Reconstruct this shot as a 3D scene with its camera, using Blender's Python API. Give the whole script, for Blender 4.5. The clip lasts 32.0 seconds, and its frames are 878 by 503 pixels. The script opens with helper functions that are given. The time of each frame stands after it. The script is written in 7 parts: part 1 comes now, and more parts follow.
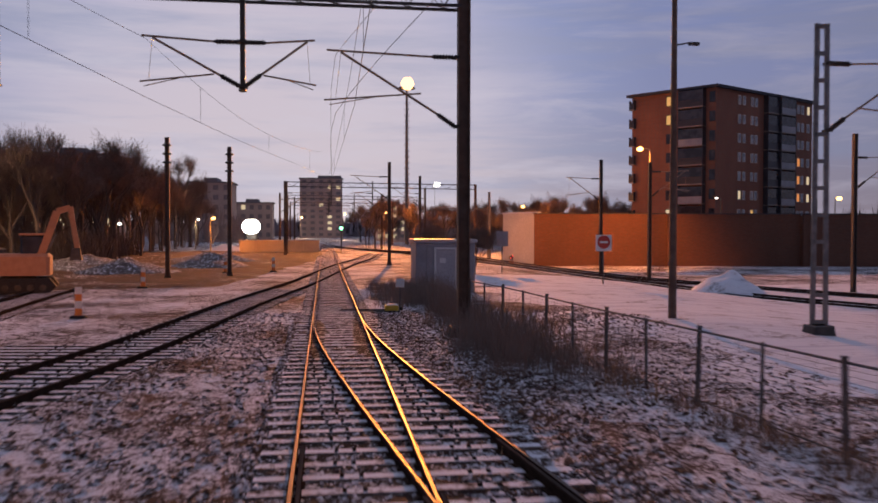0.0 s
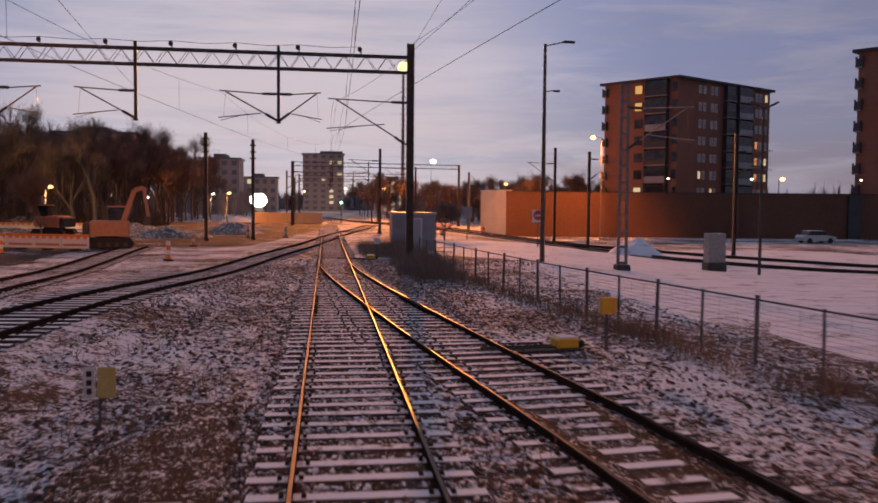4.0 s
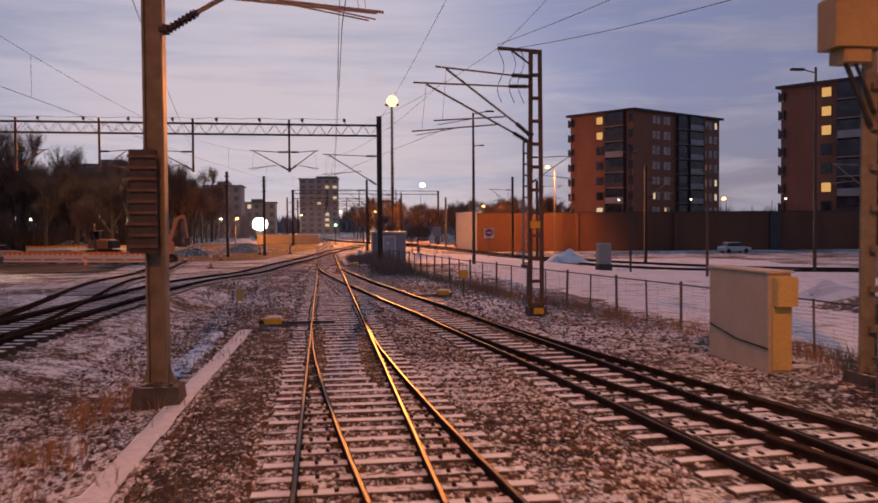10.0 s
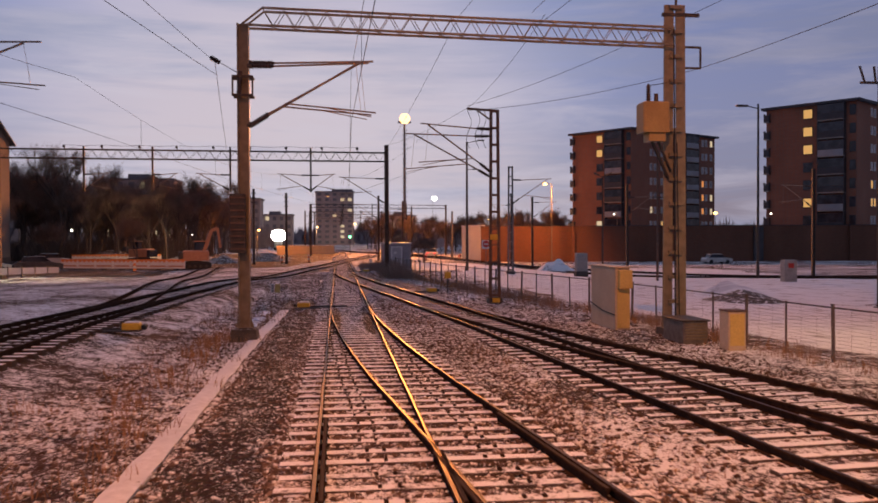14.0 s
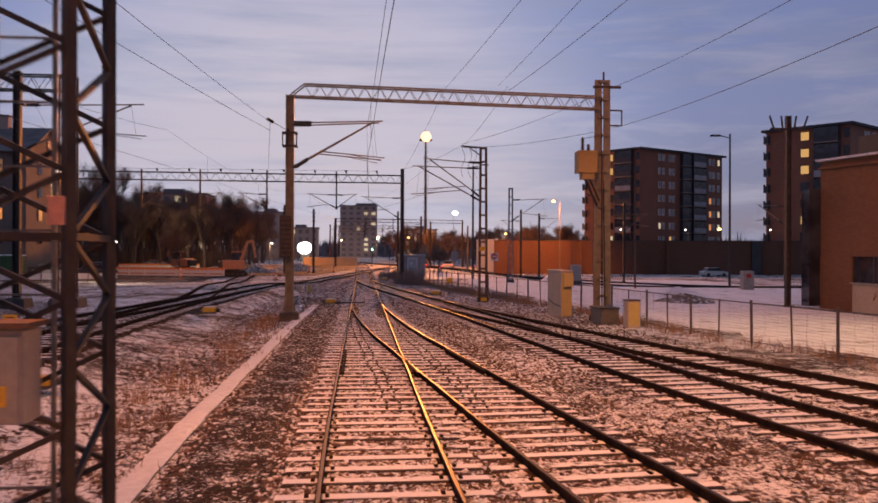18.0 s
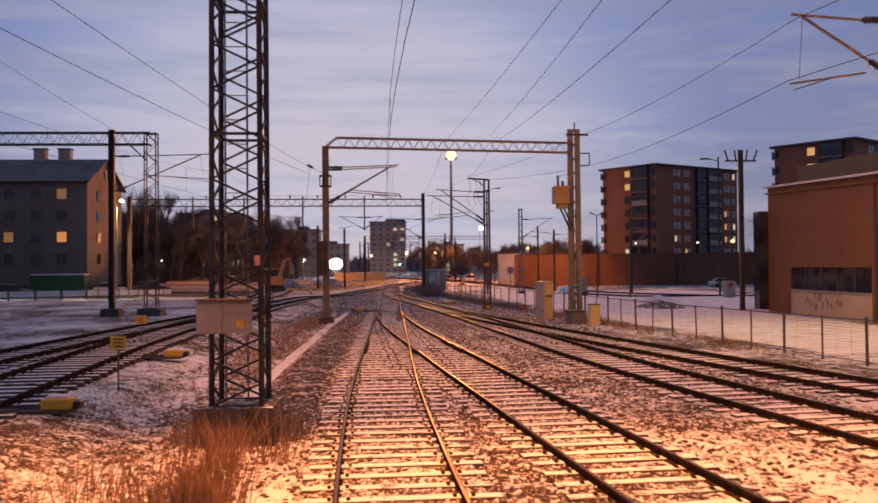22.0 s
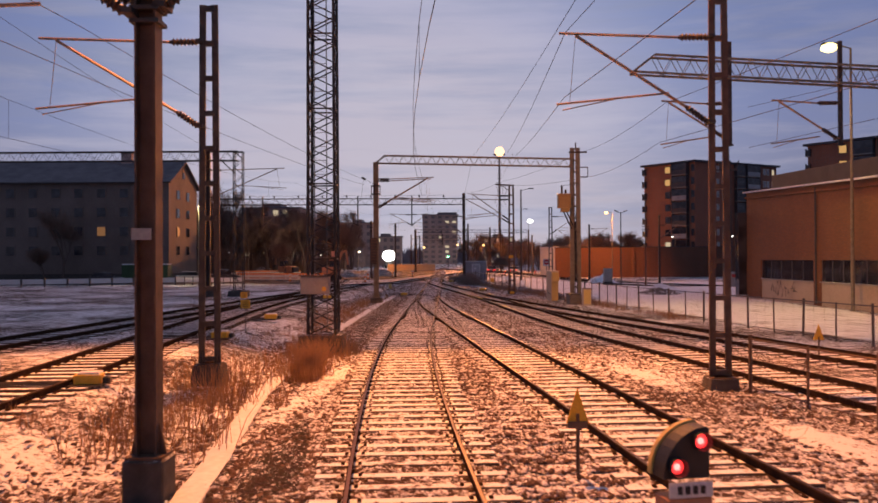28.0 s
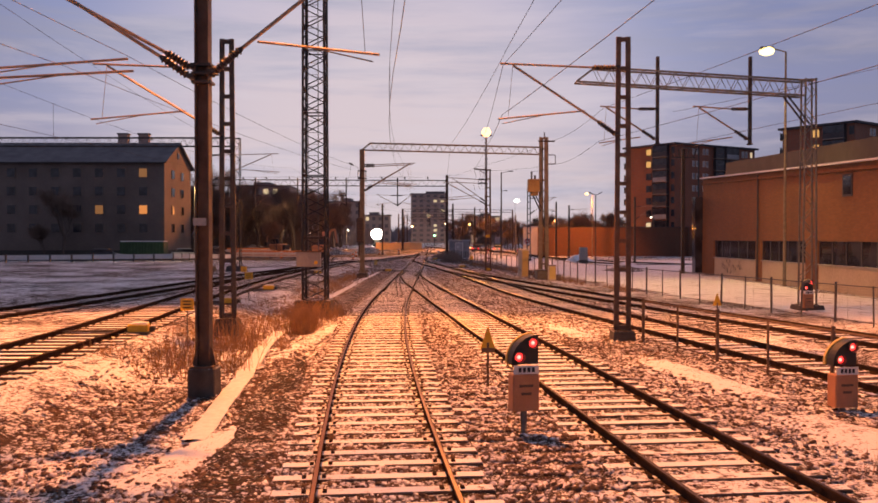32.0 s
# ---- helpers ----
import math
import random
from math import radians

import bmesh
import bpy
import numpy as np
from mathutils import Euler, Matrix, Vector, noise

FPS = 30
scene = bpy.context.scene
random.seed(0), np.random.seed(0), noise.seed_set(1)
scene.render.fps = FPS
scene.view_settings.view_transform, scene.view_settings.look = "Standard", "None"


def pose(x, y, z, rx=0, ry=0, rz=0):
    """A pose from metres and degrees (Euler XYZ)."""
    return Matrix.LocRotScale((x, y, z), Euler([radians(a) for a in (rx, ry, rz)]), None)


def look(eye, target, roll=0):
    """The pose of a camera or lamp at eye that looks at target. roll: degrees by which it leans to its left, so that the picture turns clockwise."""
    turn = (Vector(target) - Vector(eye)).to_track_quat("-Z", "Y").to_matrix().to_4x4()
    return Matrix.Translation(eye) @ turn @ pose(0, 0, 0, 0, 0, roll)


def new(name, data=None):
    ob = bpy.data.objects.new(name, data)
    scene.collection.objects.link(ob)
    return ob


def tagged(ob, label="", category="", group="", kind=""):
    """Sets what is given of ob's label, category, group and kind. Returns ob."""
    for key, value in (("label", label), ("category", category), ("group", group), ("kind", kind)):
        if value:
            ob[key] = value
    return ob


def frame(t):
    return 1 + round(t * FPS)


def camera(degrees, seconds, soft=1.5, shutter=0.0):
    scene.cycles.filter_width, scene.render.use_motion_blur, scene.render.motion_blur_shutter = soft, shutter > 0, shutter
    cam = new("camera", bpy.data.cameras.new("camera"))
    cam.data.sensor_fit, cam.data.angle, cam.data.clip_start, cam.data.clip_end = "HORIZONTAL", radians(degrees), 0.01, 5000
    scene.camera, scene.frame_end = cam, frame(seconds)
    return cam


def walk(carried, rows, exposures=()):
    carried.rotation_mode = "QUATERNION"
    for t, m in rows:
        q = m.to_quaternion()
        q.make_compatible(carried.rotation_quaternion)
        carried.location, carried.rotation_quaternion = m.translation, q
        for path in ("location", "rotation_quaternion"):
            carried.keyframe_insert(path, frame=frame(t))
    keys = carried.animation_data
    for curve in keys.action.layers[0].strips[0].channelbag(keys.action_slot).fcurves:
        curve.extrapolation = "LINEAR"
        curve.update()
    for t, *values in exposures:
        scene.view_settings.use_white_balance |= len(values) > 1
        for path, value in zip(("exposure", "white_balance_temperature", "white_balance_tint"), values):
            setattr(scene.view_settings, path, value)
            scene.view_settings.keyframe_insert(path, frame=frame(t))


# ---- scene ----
cam = camera(54.2, 32.0, soft=1.7, shutter=0.7)
PATH = [
    (0, (-0.416, 0.605, 3.033), (-0.151, 2.587, 2.987), 0.1),
    (0.5, (-0.462, -1.87, 3.061), (-0.2, 0.112, 3.005), 0.7),
    (1, (-0.427, -4.288, 3.004), (-0.17, -2.305, 2.945), 0.1),
    (1.5, (-0.407, -6.371, 3.025), (-0.157, -4.388, 2.95), 1.2),
    (2, (-0.389, -8.54, 3.066), (-0.164, -6.555, 2.981), 0.8),
    (2.5, (-0.415, -10.489, 3.111), (-0.188, -8.504, 3.018), 0.7),
    (3, (-0.435, -12.477, 3.143), (-0.2, -10.493, 3.051), 0.5),
    (3.5, (-0.461, -14.321, 3.137), (-0.218, -12.338, 3.041), 0.3),
    (4, (-0.429, -16.14, 3.108), (-0.168, -14.16, 3.002), 0.5),
    (4.5, (-0.389, -17.874, 3.089), (-0.129, -15.894, 2.981), -0.5),
    (6.5, (-0.36, -24.544, 3.051), (-0.123, -22.559, 2.981), -0.7),
    (7, (-0.418, -26.219, 3.051), (-0.178, -24.234, 2.984), -0.9),
    (7.5, (-0.408, -27.747, 3.056), (-0.158, -25.763, 2.992), -0.5),
    (8, (-0.422, -29.294, 3.04), (-0.165, -27.311, 2.984), -0.2),
    (8.5, (-0.448, -30.765, 3.04), (-0.189, -28.782, 2.99), -0.5),
    (9, (-0.443, -32.31, 3.037), (-0.182, -30.328, 2.985), -0.9),
    (9.5, (-0.484, -33.778, 3.043), (-0.217, -31.797, 2.991), -0.5),
    (10, (-0.454, -35.209, 3.034), (-0.185, -33.228, 2.977), -0.4),
    (10.5, (-0.472, -36.555, 3.042), (-0.198, -34.575, 2.982), -0.5),
    (11, (-0.442, -38.009, 3.058), (-0.174, -36.028, 3.003), -0.7),
    (11.5, (-0.499, -39.412, 3.056), (-0.254, -37.428, 3.014), -0.7),
    (12, (-0.524, -40.809, 3.033), (-0.284, -38.824, 3.0), -0.6),
    (12.5, (-0.531, -42.114, 3.042), (-0.3, -40.128, 3.013), -0.5),
    (13, (-0.528, -43.477, 3.033), (-0.281, -41.492, 2.994), 0.3),
    (13.5, (-0.532, -44.854, 3.031), (-0.284, -42.869, 2.999), -0.2),
    (14, (-0.511, -46.102, 3.011), (-0.276, -44.116, 2.982), -0.2),
    (14.5, (-0.474, -47.296, 2.992), (-0.253, -45.309, 2.972), -0.3),
    (16.5, (-0.362, -52.431, 2.94), (-0.146, -50.443, 2.936), 0.3),
    (17, (-0.37, -53.753, 2.853), (-0.155, -51.764, 2.847), 0.3),
    (17.5, (-0.317, -55.014, 2.841), (-0.105, -53.025, 2.832), 0.2),
    (18, (-0.282, -56.254, 2.857), (-0.102, -54.262, 2.86), 0.2),
    (18.5, (-0.278, -57.451, 2.907), (-0.104, -55.459, 2.919), -0.1),
    (19, (-0.221, -58.725, 2.957), (-0.046, -56.733, 2.974), 0.5),
    (19.5, (-0.153, -59.919, 2.95), (0.059, -57.93, 2.953), 0.4),
    (20, (-0.099, -61.085, 2.947), (0.099, -59.095, 2.951), 0.2),
    (20.5, (-0.031, -62.225, 2.947), (0.142, -60.233, 2.953), -0.1),
    (21, (0.039, -63.411, 2.943), (0.171, -61.416, 2.966), -0.2),
    (21.5, (0.115, -64.55, 2.952), (0.231, -62.554, 2.984), -0.5),
    (22, (0.201, -65.724, 2.96), (0.311, -63.727, 2.996), -0.5),
    (22.5, (0.295, -66.837, 2.943), (0.387, -64.839, 2.986), -0.9),
    (23, (0.389, -68.068, 2.972), (0.468, -66.07, 3.017), -0.8),
    (23.5, (0.485, -69.07, 2.979), (0.559, -67.072, 3.02), -0.7),
    (24, (0.554, -70.116, 2.977), (0.603, -68.117, 3.029), -1.2),
    (24.5, (0.607, -71.08, 2.97), (0.65, -69.082, 3.027), -1.0),
    (25, (0.811, -71.514, 3.003), (0.807, -69.515, 3.067), -1.2),
    (25.5, (0.89, -72.425, 3.033), (0.871, -70.426, 3.095), -0.7),
    (27.5, (1.299, -76.277, 2.934), (1.283, -74.277, 2.965), -0.6),
    (28, (1.383, -77.32, 2.926), (1.367, -75.32, 2.944), -0.3),
    (28.5, (1.493, -78.32, 2.926), (1.472, -76.32, 2.939), -0.7),
    (29, (1.615, -79.363, 2.921), (1.6, -77.363, 2.921), -0.5),
    (29.5, (1.72, -80.294, 2.937), (1.715, -78.294, 2.931), -0.5),
    (30, (1.852, -81.2, 2.95), (1.91, -79.201, 2.913), -0.5),
    (30.5, (1.953, -81.878, 2.962), (1.972, -79.879, 2.926), -0.1),
    (31, (2.006, -82.414, 2.955), (2.035, -80.415, 2.913), 0.2),
    (31.5, (2.043, -82.735, 2.947), (2.054, -80.735, 2.911), 0.0),
    (32, (2.071, -82.922, 2.954), (2.08, -80.923, 2.922), -0.0),
]
EXPOSURES = [(0.0, 0.1, 6900, 11), (1.0, 0.22, 7550, 11), (2.5, 0.08, 7350, 11), (13.0, 0.1, 7050, 11), (17.0, 0.05, 6650, 10), (19.5, 0.08, 6800, 10), (22.0, 0.06, 6550, 9), (24.5, -0.08, 6050, 8), (28.0, -0.05, 6500, 10), (30.5, 0.13, 7000, 11), (32.0, 0.22, 7450, 13)]
walk(cam, [(t, look(eye, target, roll)) for t, eye, target, roll in PATH], EXPOSURES)

# ---------- world, sun, exposure ----------
world = bpy.data.worlds.new("dusk_sky")
scene.world = world
world.use_nodes = True
wn = world.node_tree
wn.nodes.clear()


def wnode(kind, **kw):
    n = wn.nodes.new(kind)
    for k, v in kw.items():
        n.inputs[k].default_value = v
    return n


w_out = wn.nodes.new("ShaderNodeOutputWorld")
w_bg = wnode("ShaderNodeBackground", Strength=1.0)
w_tc = wn.nodes.new("ShaderNodeTexCoord")
w_sep = wn.nodes.new("ShaderNodeSeparateXYZ")
w_ramp = wn.nodes.new("ShaderNodeValToRGB")
w_map = wn.nodes.new("ShaderNodeMapping")
w_map.inputs["Scale"].default_value = (1.0, 1.0, 12.0)
w_noise = wnode("ShaderNodeTexNoise", Scale=2.6, Detail=6.0, Roughness=0.6)
w_cloud = wn.nodes.new("ShaderNodeValToRGB")
w_mix = wn.nodes.new("ShaderNodeMixRGB")
w_mix.blend_type = "MIX"
w_mix.inputs["Color2"].default_value = (0.33, 0.36, 0.52, 1)
e = w_ramp.color_ramp.elements
e[0].position, e[0].color = 0.0, (0.38, 0.32, 0.37, 1)
e[1].position, e[1].color = 1.0, (0.15, 0.18, 0.31, 1)
for p, c in ((0.06, (0.36, 0.34, 0.44, 1)), (0.14, (0.31, 0.35, 0.56, 1)), (0.30, (0.26, 0.33, 0.60, 1)), (0.5, (0.19, 0.24, 0.42, 1))):
    q = w_ramp.color_ramp.elements.new(p)
    q.color = c
w_cloud.color_ramp.elements[0].position = 0.42
w_cloud.color_ramp.elements[0].color = (0, 0, 0, 1)
w_cloud.color_ramp.elements[1].position = 0.64
w_cloud.color_ramp.elements[1].color = (0.8, 0.8, 0.8, 1)
wl = wn.links.new
wl(w_tc.outputs["Generated"], w_sep.inputs[0])
wl(w_sep.outputs["Z"], w_ramp.inputs[0])
wl(w_tc.outputs["Generated"], w_map.inputs[0])
wl(w_map.outputs[0], w_noise.inputs["Vector"])
wl(w_noise.outputs["Fac"], w_cloud.inputs[0])
wl(w_cloud.outputs[0], w_mix.inputs["Fac"])
# the last glow of the evening low in the north
w_dot = wn.nodes.new("ShaderNodeVectorMath")
w_dot.operation = "DOT_PRODUCT"
w_dot.inputs[1].default_value = Vector((-0.06, 1.0, 0.05)).normalized()
w_glow = wn.nodes.new("ShaderNodeValToRGB")
w_glow.color_ramp.interpolation = "EASE"
w_glow.color_ramp.elements[0].position, w_glow.color_ramp.elements[0].color = 0.92, (0, 0, 0, 1)
w_glow.color_ramp.elements[1].position, w_glow.color_ramp.elements[1].color = 1.0, (0.85, 0.85, 0.85, 1)
w_add = wn.nodes.new("ShaderNodeMixRGB")
w_add.inputs["Color2"].default_value = (0.60, 0.54, 0.62, 1)
wl(w_tc.outputs["Generated"], w_dot.inputs[0])
wl(w_dot.outputs["Value"], w_glow.inputs[0])
wl(w_glow.outputs[0], w_add.inputs["Fac"])
wl(w_ramp.outputs[0], w_add.inputs["Color1"])
wl(w_add.outputs[0], w_mix.inputs["Color1"])
# the southern half of the sky is already night
w_dusk = wn.nodes.new("ShaderNodeValToRGB")
w_dusk.color_ramp.elements[0].position, w_dusk.color_ramp.elements[0].color = 0.0, (0.48, 0.48, 0.52, 1)
w_dusk.color_ramp.elements[1].position, w_dusk.color_ramp.elements[1].color = 0.97, (1, 1, 1, 1)
w_dusk.color_ramp.elements.new(0.76).color = (0.58, 0.58, 0.63, 1)
w_dusk.color_ramp.elements.new(0.90).color = (0.70, 0.70, 0.75, 1)
w_mul = wn.nodes.new("ShaderNodeMixRGB")
w_mul.blend_type = "MULTIPLY"
w_mul.inputs["Fac"].default_value = 1.0
wl(w_dot.outputs["Value"], w_dusk.inputs[0])
# pale wisps of cloud, thickest near the horizon
w_map2 = wn.nodes.new("ShaderNodeMapping")
w_map2.inputs["Scale"].default_value = (1.3, 1.0, 9.0)
w_map2.inputs["Rotation"].default_value = (0.0, 0.06, 0.0)
w_noise2 = wnode("ShaderNodeTexNoise", Scale=3.4, Detail=8.0, Roughness=0.62, Distortion=0.5)
w_wisp = wn.nodes.new("ShaderNodeValToRGB")
w_wisp.color_ramp.elements[0].position, w_wisp.color_ramp.elements[0].color = 0.47, (0, 0, 0, 1)
w_wisp.color_ramp.elements[1].position, w_wisp.color_ramp.elements[1].color = 0.66, (0.75, 0.75, 0.75, 1)
w_low = wn.nodes.new("ShaderNodeValToRGB")
w_low.color_ramp.elements[0].position, w_low.color_ramp.elements[0].color = 0.04, (1, 1, 1, 1)
w_low.color_ramp.elements[1].position, w_low.color_ramp.elements[1].color = 0.30, (0.3, 0.3, 0.3, 1)
w_fac = wn.nodes.new("ShaderNodeMath")
w_fac.operation = "MULTIPLY"
w_pale = wn.nodes.new("ShaderNodeMixRGB")
w_pale.inputs["Color2"].default_value = (0.56, 0.54, 0.66, 1)
wl(w_tc.outputs["Generated"], w_map2.inputs[0])
wl(w_map2.outputs[0], w_noise2.inputs["Vector"])
wl(w_noise2.outputs["Fac"], w_wisp.inputs[0])
wl(w_sep.outputs["Z"], w_low.inputs[0])
wl(w_wisp.outputs[0], w_fac.inputs[0])
wl(w_low.outputs[0], w_fac.inputs[1])
wl(w_fac.outputs[0], w_pale.inputs["Fac"])
wl(w_mix.outputs[0], w_pale.inputs["Color1"])
wl(w_pale.outputs[0], w_mul.inputs["Color1"])
wl(w_dusk.outputs[0], w_mul.inputs["Color2"])
wl(w_mul.outputs[0], w_bg.inputs["Color"])
wl(w_bg.outputs[0], w_out.inputs[0])

SODIUM = (1.0, 0.295, 0.058)


def lamp(name, kind, at, target, power, color, size=0.3, cone=None, blend=0.6):
    d = bpy.data.lights.new(name, kind)
    d.energy, d.color = power, color
    d.shadow_soft_size = size
    if kind == "SPOT":
        d.spot_size, d.spot_blend = radians(cone), blend
    o = new(name, d)
    o.matrix_world = look(at, target)
    return o


# faint overcast afterglow, very wide
d = bpy.data.lights.new("afterglow_sun", "SUN")
d.energy, d.angle, d.color = 0.12, radians(60), (0.9, 0.85, 1.0)
new("afterglow_sun", d).matrix_world = look((0, 0, 50), (-12, -30, 0))
# sodium floodlights on the lattice mast, aimed down the yard
lamp("mast_and_fill_lamp", "SPOT", (-2.6, -52.2, 27.0), (3.5, -81.0, 0), 80000, SODIUM, 0.5, 113, 0.36)
lamp("mast_and_fill_lamp", "SPOT", (-2.0, -50.0, 27.0), (9.5, -34.0, 0), 36000, SODIUM, 0.5, 84, 0.8)
# narrow beam added to brighten the site barrier; its source is unseen
lamp("mast_and_fill_lamp", "SPOT", (-3.4, -50.0, 27.0), (-20.0, 37.0, 0), 100000, SODIUM, 0.5, 17, 0.9)
# sodium floodlights of the far tower
lamp("tower_floodlight_lamp", "SPOT", (19.2, 203.2, 38.0), (4, 20, 0), 850000, SODIUM, 0.8, 60, 0.5)
# yard lamp beside the brick hall
lamp("yard_lamp_light", "SPOT", (22.1, -31.1, 14.0), (16.5, -32.5, 0), 6000, (1.0, 0.66, 0.22), 0.25, 120, 0.7)
# street lamp before the noise wall
lamp("street_and_fill_light", "SPOT", (32.0, 84.0, 11.4), (29.5, 94, 0), 13000, SODIUM, 0.2, 125, 0.8)
# fill light near the wall end; no lit lamp stands at this spot
lamp("street_and_fill_light", "SPOT", (15.8, 91.9, 7.7), (17, 93, 0), 2500, SODIUM, 0.2, 150, 0.4)
# street lamps among the trees
lamp("street_and_fill_light", "SPOT", (-26.2, 19.6, 9.3), (-27.5, 21, 0), 2600, (1.0, 0.82, 0.46), 0.2, 130, 0.5)
for x, y, z in ((-26.6, 69.5, 4.4), (-21.6, 149.4, 4.7)):
    lamp("street_and_fill_light", "POINT", (x, y, z), (x, y, 0), 900, (1.0, 0.62, 0.36), 0.25)
# work light of the machines on the building site
lamp("work_light", "SPOT", (-17.5, 205.2, 4.2), (-8, 100, 0.5), 60000, (1.0, 0.93, 0.78), 0.5, 100, 0.6)
# street lighting of the station end
lamp("station_and_fill_light", "POINT", (11.5, 175.0, 8.0), (11.5, 175, 0), 10000, SODIUM, 0.3)
lamp("station_and_fill_light", "POINT", (32.0, 148.0, 9.0), (32, 148, 0), 6500, SODIUM, 0.3)
# next two are added to warm the far facades and woods, in place of haze
lamp("station_and_fill_light", "POINT", (6.6, 300.0, 9.0), (6, 300, 0), 9000, (1.0, 0.6, 0.34), 0.4)
lamp("station_and_fill_light", "POINT", (-10.4, 385.0, 9.0), (-10, 385, 0), 11000, (1.0, 0.6, 0.34), 0.4)
lamp("station_and_fill_light", "POINT", (-14.6, 119.0, 5.0), (-14, 119, 0), 3500, SODIUM, 0.3)

# ---------- materials ----------
MATS = {}


class NT:
    def __init__(self, name):
        self.m = bpy.data.materials.new(name)
        self.m.use_nodes = True
        self.t = self.m.node_tree
        self.p = self.t.nodes["Principled BSDF"]
        self.pos = self.t.nodes.new("ShaderNodeNewGeometry")
        MATS[name] = self.m

    def n(self, kind, **kw):
        x = self.t.nodes.new(kind)
        for k, v in kw.items():
            x.inputs[k.replace("_", " ")].default_value = v
        return x

    def l(self, a, b):
        self.t.links.new(a, b)

    def noise(self, scale, detail=4.0, rough=0.55, stretch=None):
        x = self.n("ShaderNodeTexNoise", Scale=scale, Detail=detail, Roughness=rough)
        src = self.pos.outputs["Position"]
        if stretch:
            mp = self.n("ShaderNodeMapping")
            mp.inputs["Scale"].default_value = stretch
            self.l(src, mp.inputs[0])
            src = mp.outputs[0]
        self.l(src, x.inputs["Vector"])
        return x.outputs["Fac"]

    def ramp(self, fac, stops):
        r = self.n("ShaderNodeValToRGB")
        el = r.color_ramp.elements
        for i, (p, c) in enumerate(stops):
            c = (c, c, c, 1) if isinstance(c, (int, float)) else (*c, 1)
            if i < 2:
                el[i].position, el[i].color = p, c
            else:
                el.new(p).color = c
        self.l(fac, r.inputs[0])
        return r.outputs[0]

    def mix(self, fac, a, b, mode="MIX"):
        x = self.n("ShaderNodeMixRGB")
        x.blend_type = mode
        for s, v in (("Fac", fac), ("Color1", a), ("Color2", b)):
            if isinstance(v, tuple):
                x.inputs[s].default_value = (*v, 1)
            elif isinstance(v, (int, float)):
                x.inputs[s].default_value = v
            else:
                self.l(v, x.inputs[s])
        return x.outputs[0]

    def math(self, op, a, b=0.0):
        x = self.n("ShaderNodeMath")
        x.operation = op
        for i, v in enumerate((a, b)):
            if isinstance(v, (int, float)):
                x.inputs[i].default_value = v
            else:
                self.l(v, x.inputs[i])
        return x.outputs[0]

    def upness(self, lo, hi):
        s = self.n("ShaderNodeSeparateXYZ")
        self.l(self.pos.outputs["Normal"], s.inputs[0])
        return self.ramp(s.outputs["Z"], ((lo, 0.0), (hi, 1.0)))

    def bump(self, fac, strength, dist=0.02):
        b = self.n("ShaderNodeBump", Strength=strength, Distance=dist)
        self.l(fac, b.inputs["Height"])
        self.l(b.outputs[0], self.p.inputs["Normal"])

    def color(self, c):
        if isinstance(c, tuple):
            self.p.inputs["Base Color"].default_value = (*c, 1)
        else:
            self.l(c, self.p.inputs["Base Color"])

    def rough(self, r):
        if isinstance(r, (int, float)):
            self.p.inputs["Roughness"].default_value = r
        else:
            self.l(r, self.p.inputs["Roughness"])


SNOW = (0.82, 0.84, 0.88)


def simple(name, a, b, rough=0.6, metal=0.0, scale=3.0, bump=0.15, snow=0.0, rand=0.0):
    """Two-tone worn surface with fine grain, optional snow dust on top faces."""
    t = NT(name)
    f = t.ramp(t.noise(scale, 6), ((0.3, 0.0), (0.7, 1.0)))
    c = t.mix(f, a, b)
    g = t.noise(scale * 14, 3)
    c = t.mix(0.35, c, t.ramp(g, ((0.25, 0.25), (0.75, 1.0))), "MULTIPLY")
    if rand:
        oi = t.n("ShaderNodeObjectInfo")
        c = t.mix(rand, c, t.ramp(oi.outputs["Random"], ((0.0, 0.3), (1.0, 1.0))), "MULTIPLY")
    if snow:
        up = t.upness(0.6, 0.9)
        k = t.ramp(t.noise(5.0, 5), ((0.62 - 0.4 * snow, 0.0), (0.74 - 0.4 * snow, 1.0)))
        c = t.mix(t.math("MULTIPLY", up, k), c, SNOW)
    t.color(c)
    t.rough(t.ramp(g, ((0.2, max(rough - 0.15, 0.05)), (0.8, min(rough + 0.15, 1.0)))))
    t.p.inputs["Metallic"].default_value = metal
    if bump:
        t.bump(g, bump, 0.01)
    return t.m


def glow(name, color, strength):
    t = NT(name)
    t.color((0.05, 0.05, 0.05))
    t.p.inputs["Emission Color"].default_value = (*color, 1)
    t.p.inputs["Emission Strength"].default_value = strength
    return t.m


